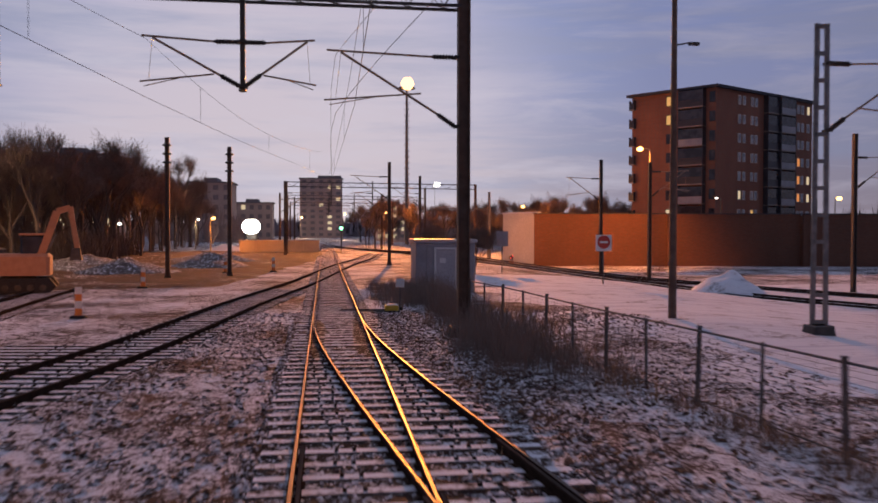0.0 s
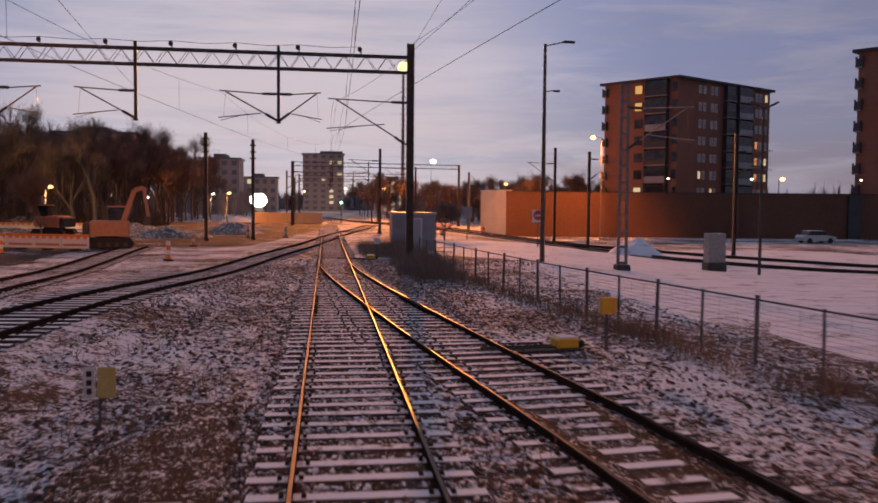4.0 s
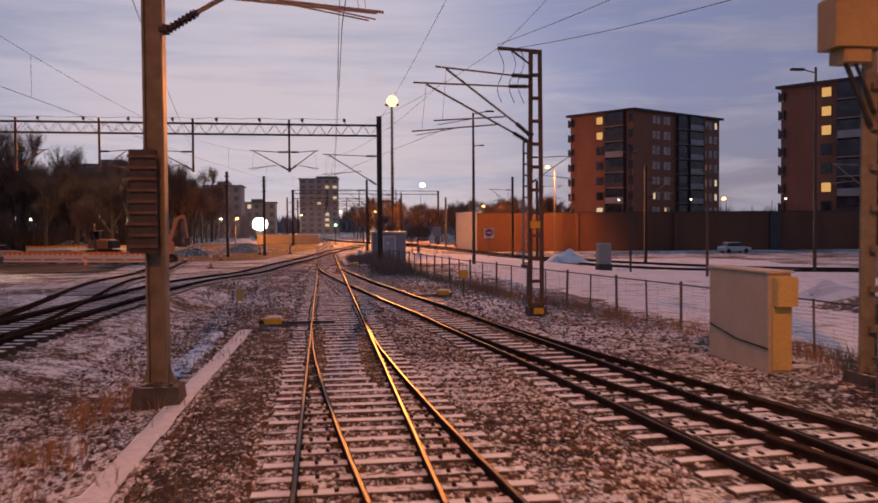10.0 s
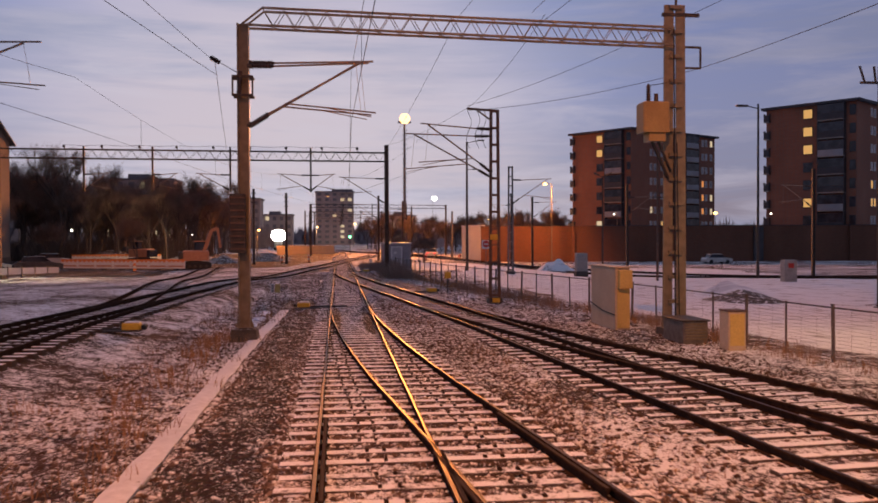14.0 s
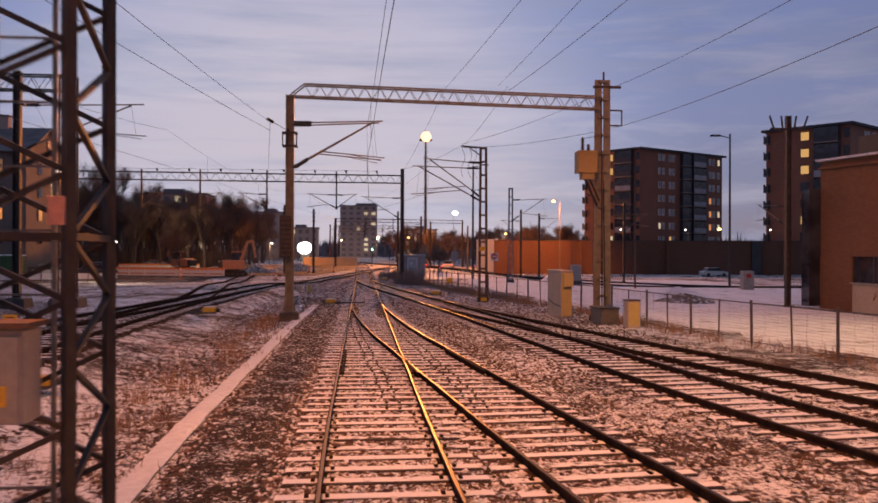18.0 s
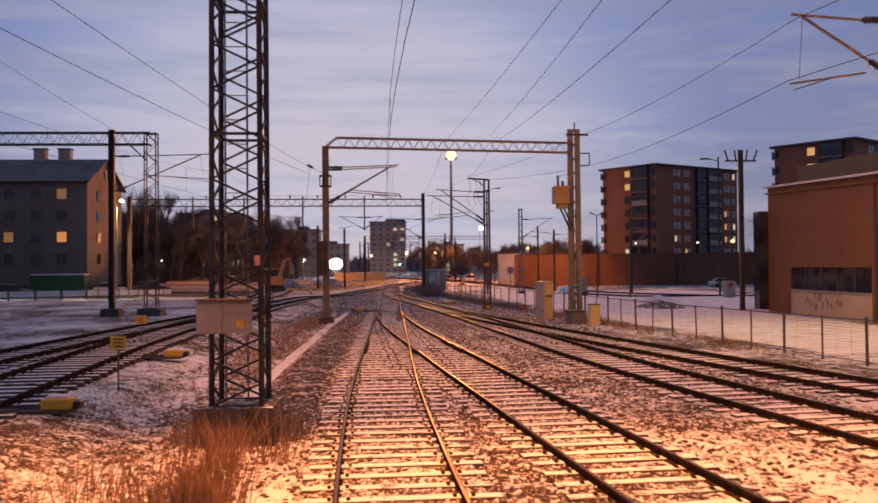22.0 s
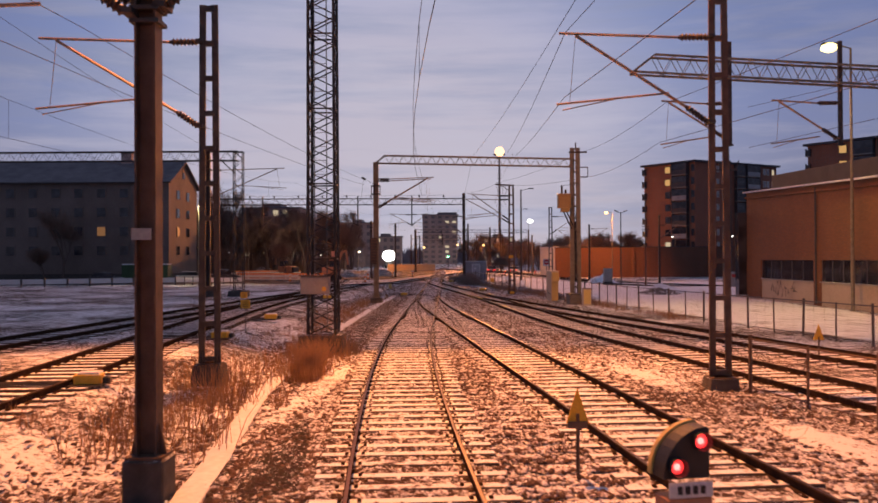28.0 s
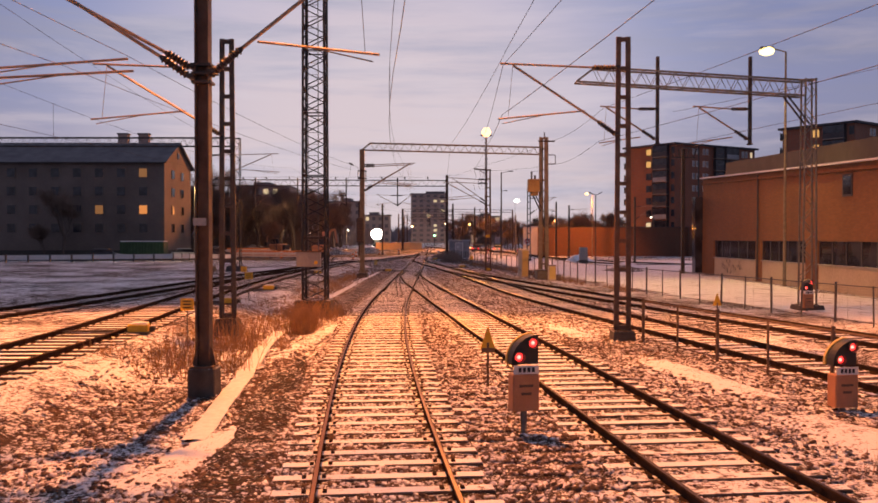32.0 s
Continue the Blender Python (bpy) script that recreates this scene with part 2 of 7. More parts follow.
def ground_mat(name="gravel_ground", lo=0.468):
    t = NT(name)
    st = t.n("ShaderNodeTexVoronoi", Scale=17.0)
    t.l(t.pos.outputs["Position"], st.inputs["Vector"])
    stone = t.mix(0.6, t.ramp(st.outputs["Distance"], ((0.05, (0.14, 0.088, 0.066)), (0.6, (0.035, 0.022, 0.017)))), st.outputs["Color"], "MULTIPLY")
    earth = t.ramp(t.noise(1.1, 6), ((0.35, (0.095, 0.056, 0.04)), (0.65, (0.045, 0.03, 0.024))))
    base = t.mix(t.ramp(t.noise(0.35, 4), ((0.42, 0.0), (0.58, 1.0))), stone, earth)
    big = t.noise(0.22, 4)
    mid = t.noise(2.4, 6, 0.65)
    fine = t.noise(12.5, 7, 0.8)
    m = t.math("ADD", t.math("MULTIPLY", mid, 0.33), t.math("MULTIPLY", fine, 0.67))
    m = t.math("ADD", m, t.math("MULTIPLY", t.math("SUBTRACT", big, 0.5), 0.3))
    k = t.ramp(m, ((lo + 0.024, 0.0), (lo + 0.052, 1.0)))
    t.color(t.mix(k, base, SNOW))
    t.rough(0.85)
    t.p.inputs["Specular IOR Level"].default_value = 0.15
    t.bump(m, 0.7, 0.05)
    return t.m


def snow_mat():
    t = NT("snow_field")
    k = t.ramp(t.math("ADD", t.math("MULTIPLY", t.noise(0.8, 5, 0.6), 0.6), t.math("MULTIPLY", t.noise(7.0, 5, 0.7), 0.4)), ((0.36, 0.0), (0.46, 1.0)))
    dirt = t.ramp(t.noise(9, 5), ((0.3, (0.12, 0.10, 0.08)), (0.7, (0.3, 0.28, 0.27))))
    tracks = t.noise(0.9, 3, 0.5, (0.25, 2.4, 1.0))
    c = t.mix(t.ramp(tracks, ((0.35, 1.0), (0.5, 0.0))), SNOW, (0.62, 0.64, 0.70))
    t.color(t.mix(k, dirt, c))
    t.rough(0.8)
    t.bump(t.noise(3.0, 6, 0.6), 0.35, 0.08)
    return t.m


def stone_mat(name="ballast_stone", lo=0.49):
    t = NT(name)
    rp = t.pos.outputs["Random Per Island"]
    c = t.ramp(rp, ((0.0, (0.065, 0.04, 0.03)), (0.6, (0.14, 0.09, 0.068)), (1.0, (0.25, 0.18, 0.145))))
    up = t.upness(0.55, 0.9)
    k = t.ramp(t.math("ADD", t.math("MULTIPLY", t.noise(5.0, 5, 0.7), 0.8), t.math("MULTIPLY", rp, 0.2)), ((lo, 0.0), (lo + 0.07, 1.0)))
    t.color(t.mix(t.math("MULTIPLY", up, k), c, SNOW))
    t.rough(0.85)
    t.p.inputs["Specular IOR Level"].default_value = 0.15
    t.bump(t.noise(60, 3), 0.3, 0.01)
    return t.m


def sleeper_mat():
    t = NT("snowy_sleeper")
    oi = t.n("ShaderNodeObjectInfo")
    wood = t.ramp(t.noise(3, 6, 0.6, (1.5, 14, 14)), ((0.3, (0.05, 0.036, 0.028)), (0.7, (0.13, 0.10, 0.08))))
    wood = t.mix(0.4, wood, t.ramp(oi.outputs["Random"], ((0.0, 0.35), (1.0, 1.0))), "MULTIPLY")
    up = t.upness(0.7, 0.95)
    m = t.math("ADD", t.math("MULTIPLY", t.noise(4.5, 6, 0.75), 0.8), t.math("MULTIPLY", oi.outputs["Random"], 0.16))
    k = t.ramp(m, ((0.34, 0.0), (0.42, 1.0)))
    t.color(t.mix(t.math("MULTIPLY", up, k), wood, SNOW))
    t.rough(0.85)
    t.p.inputs["Specular IOR Level"].default_value = 0.15
    t.bump(t.noise(40, 3), 0.25, 0.01)
    return t.m


def rail_mats():
    t = NT("rail_running_surface")
    c = t.ramp(t.noise(2, 4, 0.6, (20, 0.6, 1)), ((0.3, (0.055, 0.028, 0.018)), (0.7, (0.095, 0.05, 0.034))))
    t.color(c)
    t.p.inputs["Metallic"].default_value = 1.0
    t.rough(t.ramp(t.noise(5, 5, 0.6, (30, 0.8, 1)), ((0.3, 0.40), (0.7, 0.56))))
    t = NT("worn_running_surface")
    t.color(t.ramp(t.noise(2, 4, 0.6, (20, 0.6, 1)), ((0.3, (0.045, 0.03, 0.023)), (0.7, (0.085, 0.057, 0.044)))))
    t.p.inputs["Metallic"].default_value = 1.0
    t.rough(t.ramp(t.noise(5, 5, 0.6, (30, 0.8, 1)), ((0.3, 0.42), (0.7, 0.58))))
    t = NT("dull_running_surface")
    t.color(t.ramp(t.noise(2, 4, 0.6, (20, 0.6, 1)), ((0.3, (0.05, 0.04, 0.034)), (0.7, (0.10, 0.08, 0.068)))))
    t.p.inputs["Metallic"].default_value = 0.0
    t.p.inputs["Specular IOR Level"].default_value = 0.0
    t.rough(0.85)
    simple("rail_rust", (0.03, 0.021, 0.017), (0.062, 0.04, 0.029), 0.85, 0.0, 6.0, 0.3)
    MATS["rail_rust"].node_tree.nodes["Principled BSDF"].inputs["Specular IOR Level"].default_value = 0.0


def brick_mat(name, a, b, mortar, sc=1.0, vert="YZ"):
    t = NT(name)
    s = t.n("ShaderNodeSeparateXYZ")
    t.l(t.pos.outputs["Position"], s.inputs[0])
    cmb = t.n("ShaderNodeCombineXYZ")
    run = t.math("ADD", s.outputs["X"], s.outputs["Y"])
    t.l(run, cmb.inputs[0])
    t.l(s.outputs["Z"], cmb.inputs[1])
    br = t.n("ShaderNodeTexBrick", Scale=sc)
    br.inputs["Color1"].default_value = (*a, 1)
    br.inputs["Color2"].default_value = (*b, 1)
    br.inputs["Mortar"].default_value = (*mortar, 1)
    br.inputs["Mortar Size"].default_value = 0.012
    br.inputs["Brick Width"].default_value = 0.30
    br.inputs["Row Height"].default_value = 0.10
    t.l(cmb.outputs[0], br.inputs["Vector"])
    c = t.mix(0.45, br.outputs["Color"], t.ramp(t.noise(0.25, 5, 0.6, (1, 1, 0.4)), ((0.3, 0.45), (0.7, 1.0))), "MULTIPLY")
    t.color(c)
    t.rough(0.85)
    t.bump(br.outputs["Fac"], -0.3, 0.01)
    return t.m


ground_mat(), ground_mat("flecked_snow", 0.425), ground_mat("churned_earth", 0.55), ground_mat("track_bed", 0.497), ground_mat("snowy_track_bed", 0.462), snow_mat(), stone_mat(), stone_mat("dark_stone", 0.54), sleeper_mat(), rail_mats()
simple("galvanised_steel", (0.16, 0.15, 0.145), (0.28, 0.27, 0.26), 0.55, 0.6, 5.0)
simple("dark_steel", (0.05, 0.042, 0.038), (0.10, 0.085, 0.075), 0.6, 0.4, 5.0)
simple("rust_brown_steel", (0.11, 0.065, 0.045), (0.19, 0.12, 0.085), 0.65, 0.3, 4.0)
simple("olive_steel", (0.17, 0.15, 0.11), (0.28, 0.25, 0.19), 0.6, 0.2, 4.0)
simple("bronze_tube", (0.36, 0.24, 0.17), (0.5, 0.36, 0.26), 0.4, 0.7, 6.0)
simple("brown_insulator", (0.035, 0.022, 0.018), (0.07, 0.045, 0.035), 0.55, 0.0, 8.0, 0.0)
simple("wire_copper", (0.05, 0.04, 0.038), (0.08, 0.065, 0.06), 0.5, 0.5, 3.0, 0.0)
simple("concrete", (0.30, 0.28, 0.26), (0.42, 0.40, 0.37), 0.85, 0.0, 4.0, 0.3, 0.35)
# darker copy of concrete: shade at the mast footing is put into the colour
simple("footing_concrete", (0.05, 0.044, 0.039), (0.11, 0.098, 0.087), 0.85, 0.0, 4.0, 0.3, 0.3)
simple("trough_lid", (0.32, 0.30, 0.28), (0.45, 0.43, 0.40), 0.85, 0.0, 3.0, 0.3, 1.1)
simple("cabinet_beige", (0.52, 0.44, 0.32), (0.62, 0.54, 0.41), 0.55, 0.0, 1.2, 0.05)
simple("cabinet_yellow", (0.60, 0.46, 0.14), (0.70, 0.55, 0.20), 0.5, 0.0, 1.5, 0.05)
simple("cabinet_grey", (0.30, 0.29, 0.28), (0.42, 0.40, 0.38), 0.5, 0.1, 1.5, 0.05)
simple("machine_yellow", (0.70, 0.42, 0.03), (0.85, 0.55, 0.06), 0.5, 0.0, 4.0, 0.1, 0.25)
simple("sign_yellow", (0.75, 0.42, 0.03), (0.85, 0.50, 0.05), 0.45, 0.0, 4.0, 0.0)
simple("hut_panel", (0.30, 0.28, 0.30), (0.38, 0.36, 0.38), 0.6, 0.0, 1.0, 0.05)
simple("hut_door", (0.42, 0.40, 0.42), (0.5, 0.48, 0.5), 0.5, 0.0, 1.0, 0.05)
simple("black_paint", (0.012, 0.012, 0.013), (0.025, 0.025, 0.025), 0.5, 0.0, 4.0, 0.0)
simple("fence_steel", (0.10, 0.09, 0.085), (0.17, 0.155, 0.15), 0.55, 0.4, 6.0, 0.0)
simple("container_green", (0.03, 0.075, 0.035), (0.05, 0.11, 0.05), 0.6, 0.1, 1.2, 0.15)
simple("slate_roof", (0.10, 0.10, 0.115), (0.19, 0.185, 0.20), 0.8, 0.0, 0.6, 0.15)
simple("roof_dark", (0.045, 0.045, 0.055), (0.08, 0.08, 0.095), 0.7, 0.1, 1.0, 0.1)
# pane colour of the far blocks, lifted to imitate haze
simple("far_window", (0.20, 0.17, 0.17), (0.27, 0.23, 0.23), 0.4, 0.0, 0.4, 0.0)
simple("roof_snow", (0.7, 0.71, 0.75), SNOW, 0.8, 0.0, 0.6, 0.2)
simple("plaster_beige", (0.50, 0.40, 0.28), (0.60, 0.50, 0.36), 0.85, 0.0, 0.6, 0.1)
simple("plaster_grey", (0.30, 0.26, 0.23), (0.40, 0.35, 0.31), 0.85, 0.0, 0.3, 0.1)
# far plaster and roof: haze is mixed into both base colours
simple("far_plaster", (0.46, 0.36, 0.31), (0.54, 0.43, 0.37), 0.85, 0.0, 0.3, 0.0)
simple("far_roof", (0.20, 0.18, 0.19), (0.26, 0.24, 0.25), 0.8, 0.0, 0.3, 0.0)
simple("plaster_white", (0.66, 0.62, 0.56), (0.74, 0.70, 0.64), 0.8, 0.0, 0.4, 0.05)
simple("balcony_panel", (0.28, 0.29, 0.32), (0.38, 0.39, 0.42), 0.35, 0.0, 0.8, 0.0)
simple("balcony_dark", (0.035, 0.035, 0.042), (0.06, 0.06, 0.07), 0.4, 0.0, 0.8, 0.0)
simple("bark", (0.10, 0.07, 0.056), (0.17, 0.13, 0.105), 0.9, 0.0, 5.0, 0.2)
# paler than the near twigs: distance haze is put into the colour
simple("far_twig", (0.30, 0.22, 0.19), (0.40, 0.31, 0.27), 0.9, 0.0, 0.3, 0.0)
simple("twig", (0.22, 0.155, 0.12), (0.32, 0.23, 0.185), 0.9, 0.0, 1.5, 0.0)
simple("dry_grass", (0.28, 0.14, 0.065), (0.46, 0.27, 0.13), 0.9, 0.0, 3.0, 0.0)
simple("orange_plastic", (0.75, 0.20, 0.03), (0.85, 0.28, 0.05), 0.5, 0.0, 3.0, 0.0)
simple("white_plastic", (0.70, 0.68, 0.64), (0.80, 0.78, 0.74), 0.5, 0.0, 3.0, 0.0, 0.2)
simple("blue_tarp", (0.10, 0.20, 0.48), (0.22, 0.34, 0.62), 0.5, 0.0, 5.0, 0.2, 0.5)
simple("car_paint_white", (0.55, 0.55, 0.52), (0.62, 0.62, 0.60), 0.3, 0.0, 1.0, 0.0, 0.4)
simple("car_paint_dark", (0.03, 0.035, 0.05), (0.05, 0.055, 0.07), 0.3, 0.0, 1.0, 0.0, 0.4)
simple("rubber", (0.015, 0.015, 0.015), (0.03, 0.03, 0.03), 0.8, 0.0, 8.0, 0.0)
simple("sign_white", (0.72, 0.70, 0.68), (0.8, 0.78, 0.76), 0.5, 0.0, 2.0, 0.0)
simple("sign_red", (0.45, 0.03, 0.02), (0.55, 0.05, 0.03), 0.5, 0.0, 2.0, 0.0)
simple("faded_red", (0.42, 0.20, 0.17), (0.52, 0.27, 0.23), 0.6, 0.0, 3.0, 0.0)
simple("signal_orange_box", (0.46, 0.20, 0.10), (0.55, 0.26, 0.14), 0.6, 0.0, 4.0, 0.05)
simple("rubble", (0.07, 0.055, 0.048), (0.17, 0.14, 0.125), 0.9, 0.0, 2.0, 0.5, 0.25)
brick_mat("red_brick", (0.30, 0.115, 0.07), (0.36, 0.145, 0.085), (0.25, 0.16, 0.12))
brick_mat("hall_brick", (0.21, 0.085, 0.032), (0.265, 0.108, 0.04), (0.17, 0.10, 0.06))
simple("house_plaster", (0.17, 0.135, 0.115), (0.24, 0.19, 0.165), 0.85, 0.0, 0.3, 0.1)
glow("dim_lit_window", (1.0, 0.45, 0.16), 0.2)
brick_mat("wall_brick", (0.16, 0.06, 0.032), (0.20, 0.08, 0.045), (0.14, 0.085, 0.06))
simple("ochre_tank", (0.34, 0.22, 0.08), (0.44, 0.30, 0.12), 0.5, 0.1, 1.5, 0.05)
# brick lightened so that its colour carries the haze of the far blocks
brick_mat("tower_brick", (0.50, 0.36, 0.32), (0.56, 0.42, 0.37), (0.48, 0.38, 0.34))
simple("mast_steel", (0.025, 0.024, 0.025), (0.055, 0.05, 0.048), 0.6, 0.3, 5.0)
# greyish pink base colour imitates haze over the horizon woods
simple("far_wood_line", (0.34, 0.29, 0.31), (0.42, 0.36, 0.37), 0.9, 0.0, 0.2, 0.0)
tg = NT("window_glass")
tg.color(tg.ramp(tg.noise(0.7, 2), ((0.4, (0.02, 0.022, 0.03)), (0.6, (0.05, 0.055, 0.07)))))
tg.rough(0.06)
tp = NT("pale_window_glass")
tp.color(tp.ramp(tp.noise(0.8, 2), ((0.4, (0.25, 0.26, 0.29)), (0.6, (0.42, 0.43, 0.46)))))
tp.rough(0.1)
glow("lit_window", (1.0, 0.55, 0.18), 0.6)
glow("lit_window_white", (1.0, 0.80, 0.52), 0.6)
# orange glow for a lit house window and for painted lamp reflections
glow("lit_window_orange", (1.0, 0.36, 0.10), 0.6)
glow("sodium_bulb", (1.0, 0.55, 0.18), 5.0)
glow("tower_bulb", (1.0, 0.50, 0.21), 3.6)
glow("white_bulb", (1.0, 0.95, 0.85), 5.0)
glow("work_light_lens", (1.0, 0.98, 0.93), 14.0)
glow("yellow_bulb", (1.0, 0.80, 0.30), 3.4)
glow("red_lamp", (1.0, 0.03, 0.03), 2.5)
glow("red_lamp_core", (1.0, 0.30, 0.26), 2.5)
glow("green_lamp", (0.2, 1.0, 0.5), 8.0)
simple("hall_parapet", (0.075, 0.08, 0.065), (0.12, 0.12, 0.10), 0.7, 0.0, 0.8, 0.1)
sh = NT("dark_gravel")
v = sh.n("ShaderNodeTexVoronoi", Scale=19.0)
sh.l(sh.pos.outputs["Position"], v.inputs["Vector"])
shb = sh.mix(0.5, sh.ramp(v.outputs["Distance"], ((0.05, (0.085, 0.057, 0.044)), (0.6, (0.026, 0.018, 0.015)))), v.outputs["Color"], "MULTIPLY")
shm = sh.math("ADD", sh.math("MULTIPLY", sh.noise(1.6, 5, 0.65), 0.35), sh.math("MULTIPLY", sh.noise(18.0, 5, 0.75), 0.65))
sh.color(sh.mix(sh.ramp(shm, ((0.54, 0.0), (0.575, 1.0))), shb, SNOW))
sh.rough(0.9)
sh.p.inputs["Specular IOR Level"].default_value = 0.15
sh.bump(v.outputs["Distance"], 0.8, 0.04)

# ---------- geometry helpers ----------
class Geo:
    """Collects boxes, tubes and prisms, and becomes one mesh."""

    def __init__(self):
        self.v, self.f, self.mi = [], [], []

    def add(self, verts, faces, m=0):
        o = len(self.v)
        self.v += [tuple(p) for p in verts]
        self.f += [tuple(i + o for i in f) for f in faces]
        self.mi += [m] * len(faces)
        return self

    def box(self, c, s, rz=0.0, m=0, taper=1.0, bevel=0.0):
        cx, cy, cz = c
        hx, hy, hz = s[0] / 2, s[1] / 2, s[2] / 2
        ca, sa = math.cos(rz), math.sin(rz)
        if bevel:
            b = bevel
            prof = [(hx - b, hy), (-hx + b, hy), (-hx, hy - b), (-hx, -hy + b), (-hx + b, -hy), (hx - b, -hy), (hx, -hy + b), (hx, hy - b)]
            sx, sy = (hx - b) / hx, (hy - b) / hy
            vs = []
            for z, fx, fy in ((-hz, 1, 1), (hz - b, 1, 1), (hz, sx, sy)):
                vs += [(cx + ca * x * fx - sa * y * fy, cy + sa * x * fx + ca * y * fy, cz + z) for x, y in prof]
            fs = [tuple(range(7, -1, -1)), tuple(range(16, 24))]
            for r in (0, 8):
                fs += [(r + i, r + (i + 1) % 8, r + 8 + (i + 1) % 8, r + 8 + i) for i in range(8)]
            return self.add(vs, fs, m)
        vs = []
        for z, k in ((-hz, 1.0), (hz, taper)):
            for x, y in ((-hx, -hy), (hx, -hy), (hx, hy), (-hx, hy)):
                vs.append((cx + ca * x * k - sa * y * k, cy + sa * x * k + ca * y * k, cz + z))
        return self.add(vs, [(3, 2, 1, 0), (4, 5, 6, 7), (0, 1, 5, 4), (1, 2, 6, 5), (2, 3, 7, 6), (3, 0, 4, 7)], m)

    def tube(self, a, b, r, n=6, m=0, r2=None, caps=True):
        a, b = Vector(a), Vector(b)
        d = (b - a)
        if d.length < 1e-6:
            return self
        d.normalize()
        u = d.orthogonal().normalized()
        w = d.cross(u)
        r2 = r if r2 is None else r2
        vs = []
        for p, k in ((a, r), (b, r2)):
            for i in range(n):
                t = 2 * math.pi * i / n
                vs.append(p + (u * math.cos(t) + w * math.sin(t)) * k)
        fs = [(i, (i + 1) % n, n + (i + 1) % n, n + i) for i in range(n)]
        if caps:
            fs += [tuple(range(n - 1, -1, -1)), tuple(range(n, 2 * n))]
        return self.add(vs, fs, m)

    def path(self, pts, r, n=4):
        """One continuous tube along a line of points."""
        pts = [Vector(p) for p in pts]
        vs, fs = [], []
        for i, p in enumerate(pts):
            d = (pts[min(i + 1, len(pts) - 1)] - pts[max(i - 1, 0)]).normalized()
            u = d.cross(Vector((0, 0, 1)))
            u = u.normalized() if u.length > 0.05 else d.cross(Vector((1, 0, 0))).normalized()
            w = u.cross(d)
            vs += [p + (u * math.cos(6.2832 * k / n) + w * math.sin(6.2832 * k / n)) * r for k in range(n)]
        for i in range(len(pts) - 1):
            fs += [(i * n + k, i * n + (k + 1) % n, (i + 1) * n + (k + 1) % n, (i + 1) * n + k) for k in range(n)]
        return self.add(vs, fs)

    def bar(self, a, b, w, h, m=0):
        """A straight bar of rectangular section between two points, h measured upwards."""
        a, b = Vector(a), Vector(b)
        d = (b - a).normalized()
        side = d.cross(Vector((0, 0, 1)))
        if side.length < 1e-4:
            side = Vector((1, 0, 0))
        side.normalize()
        up = side.cross(d)
        vs = []
        for p in (a, b):
            for x, y in ((-w / 2, -h / 2), (w / 2, -h / 2), (w / 2, h / 2), (-w / 2, h / 2)):
                vs.append(p + side * x + up * y)
        return self.add(vs, [(3, 2, 1, 0), (4, 5, 6, 7), (0, 1, 5, 4), (1, 2, 6, 5), (2, 3, 7, 6), (3, 0, 4, 7)], m)

    def ball(self, c, r, n=8, m=0, sz=1.0):
        vs, fs = [], []
        k = n // 2 + 1
        for j in range(1, k):
            p = math.pi * j / k
            for i in range(n):
                t = 2 * math.pi * i / n
                vs.append((c[0] + r * math.sin(p) * math.cos(t), c[1] + r * math.sin(p) * math.sin(t), c[2] + r * sz * math.cos(p)))
        vs += [(c[0], c[1], c[2] + r * sz), (c[0], c[1], c[2] - r * sz)]
        top, bot = len(vs) - 2, len(vs) - 1
        for j in range(k - 2):
            for i in range(n):
                fs.append((j * n + i, (j + 1) * n + i, (j + 1) * n + (i + 1) % n, j * n + (i + 1) % n))
        for i in range(n):
            fs.append((top, i, (i + 1) % n))
            fs.append((bot, (k - 2) * n + (i + 1) % n, (k - 2) * n + i))
        return self.add(vs, fs, m)

    def prism(self, poly, axis_a, axis_b, m=0):
        """poly: 3D points of one end face; moved by the vector axis_b - axis_a to the other end."""
        d = Vector(axis_b) - Vector(axis_a)
        n = len(poly)
        vs = [Vector(p) for p in poly] + [Vector(p) + d for p in poly]
        fs = [tuple(range(n - 1, -1, -1)), tuple(range(n, 2 * n))] + [(i, (i + 1) % n, n + (i + 1) % n, n + i) for i in range(n)]
        return self.add(vs, fs, m)

    def mesh(self, name, mats, smooth=False):
        me = bpy.data.meshes.new(name)
        me.from_pydata(self.v, [], self.f)
        for x in mats if isinstance(mats, (list, tuple)) else [mats]:
            me.materials.append(MATS[x])
        if any(self.mi):
            me.polygons.foreach_set("material_index", self.mi)
        if smooth:
            me.polygons.foreach_set("use_smooth", [True] * len(me.polygons))
        me.update()
        return me


def part(name, geo, mats, parent=None, label="", smooth=False):
    o = new(name, geo.mesh(name, mats, smooth))
    if parent is not None:
        o.parent = parent
    if label:
        tagged(o, label)
    return o


def thing(name, label, category, group="", at=(0, 0, 0), rz=0.0):
    o = new(name)
    o.matrix_world = pose(*at, 0, 0, rz)
    return tagged(o, label, category, group)


def struct(ob, label, category):
    return tagged(ob, label, category, kind="structure")


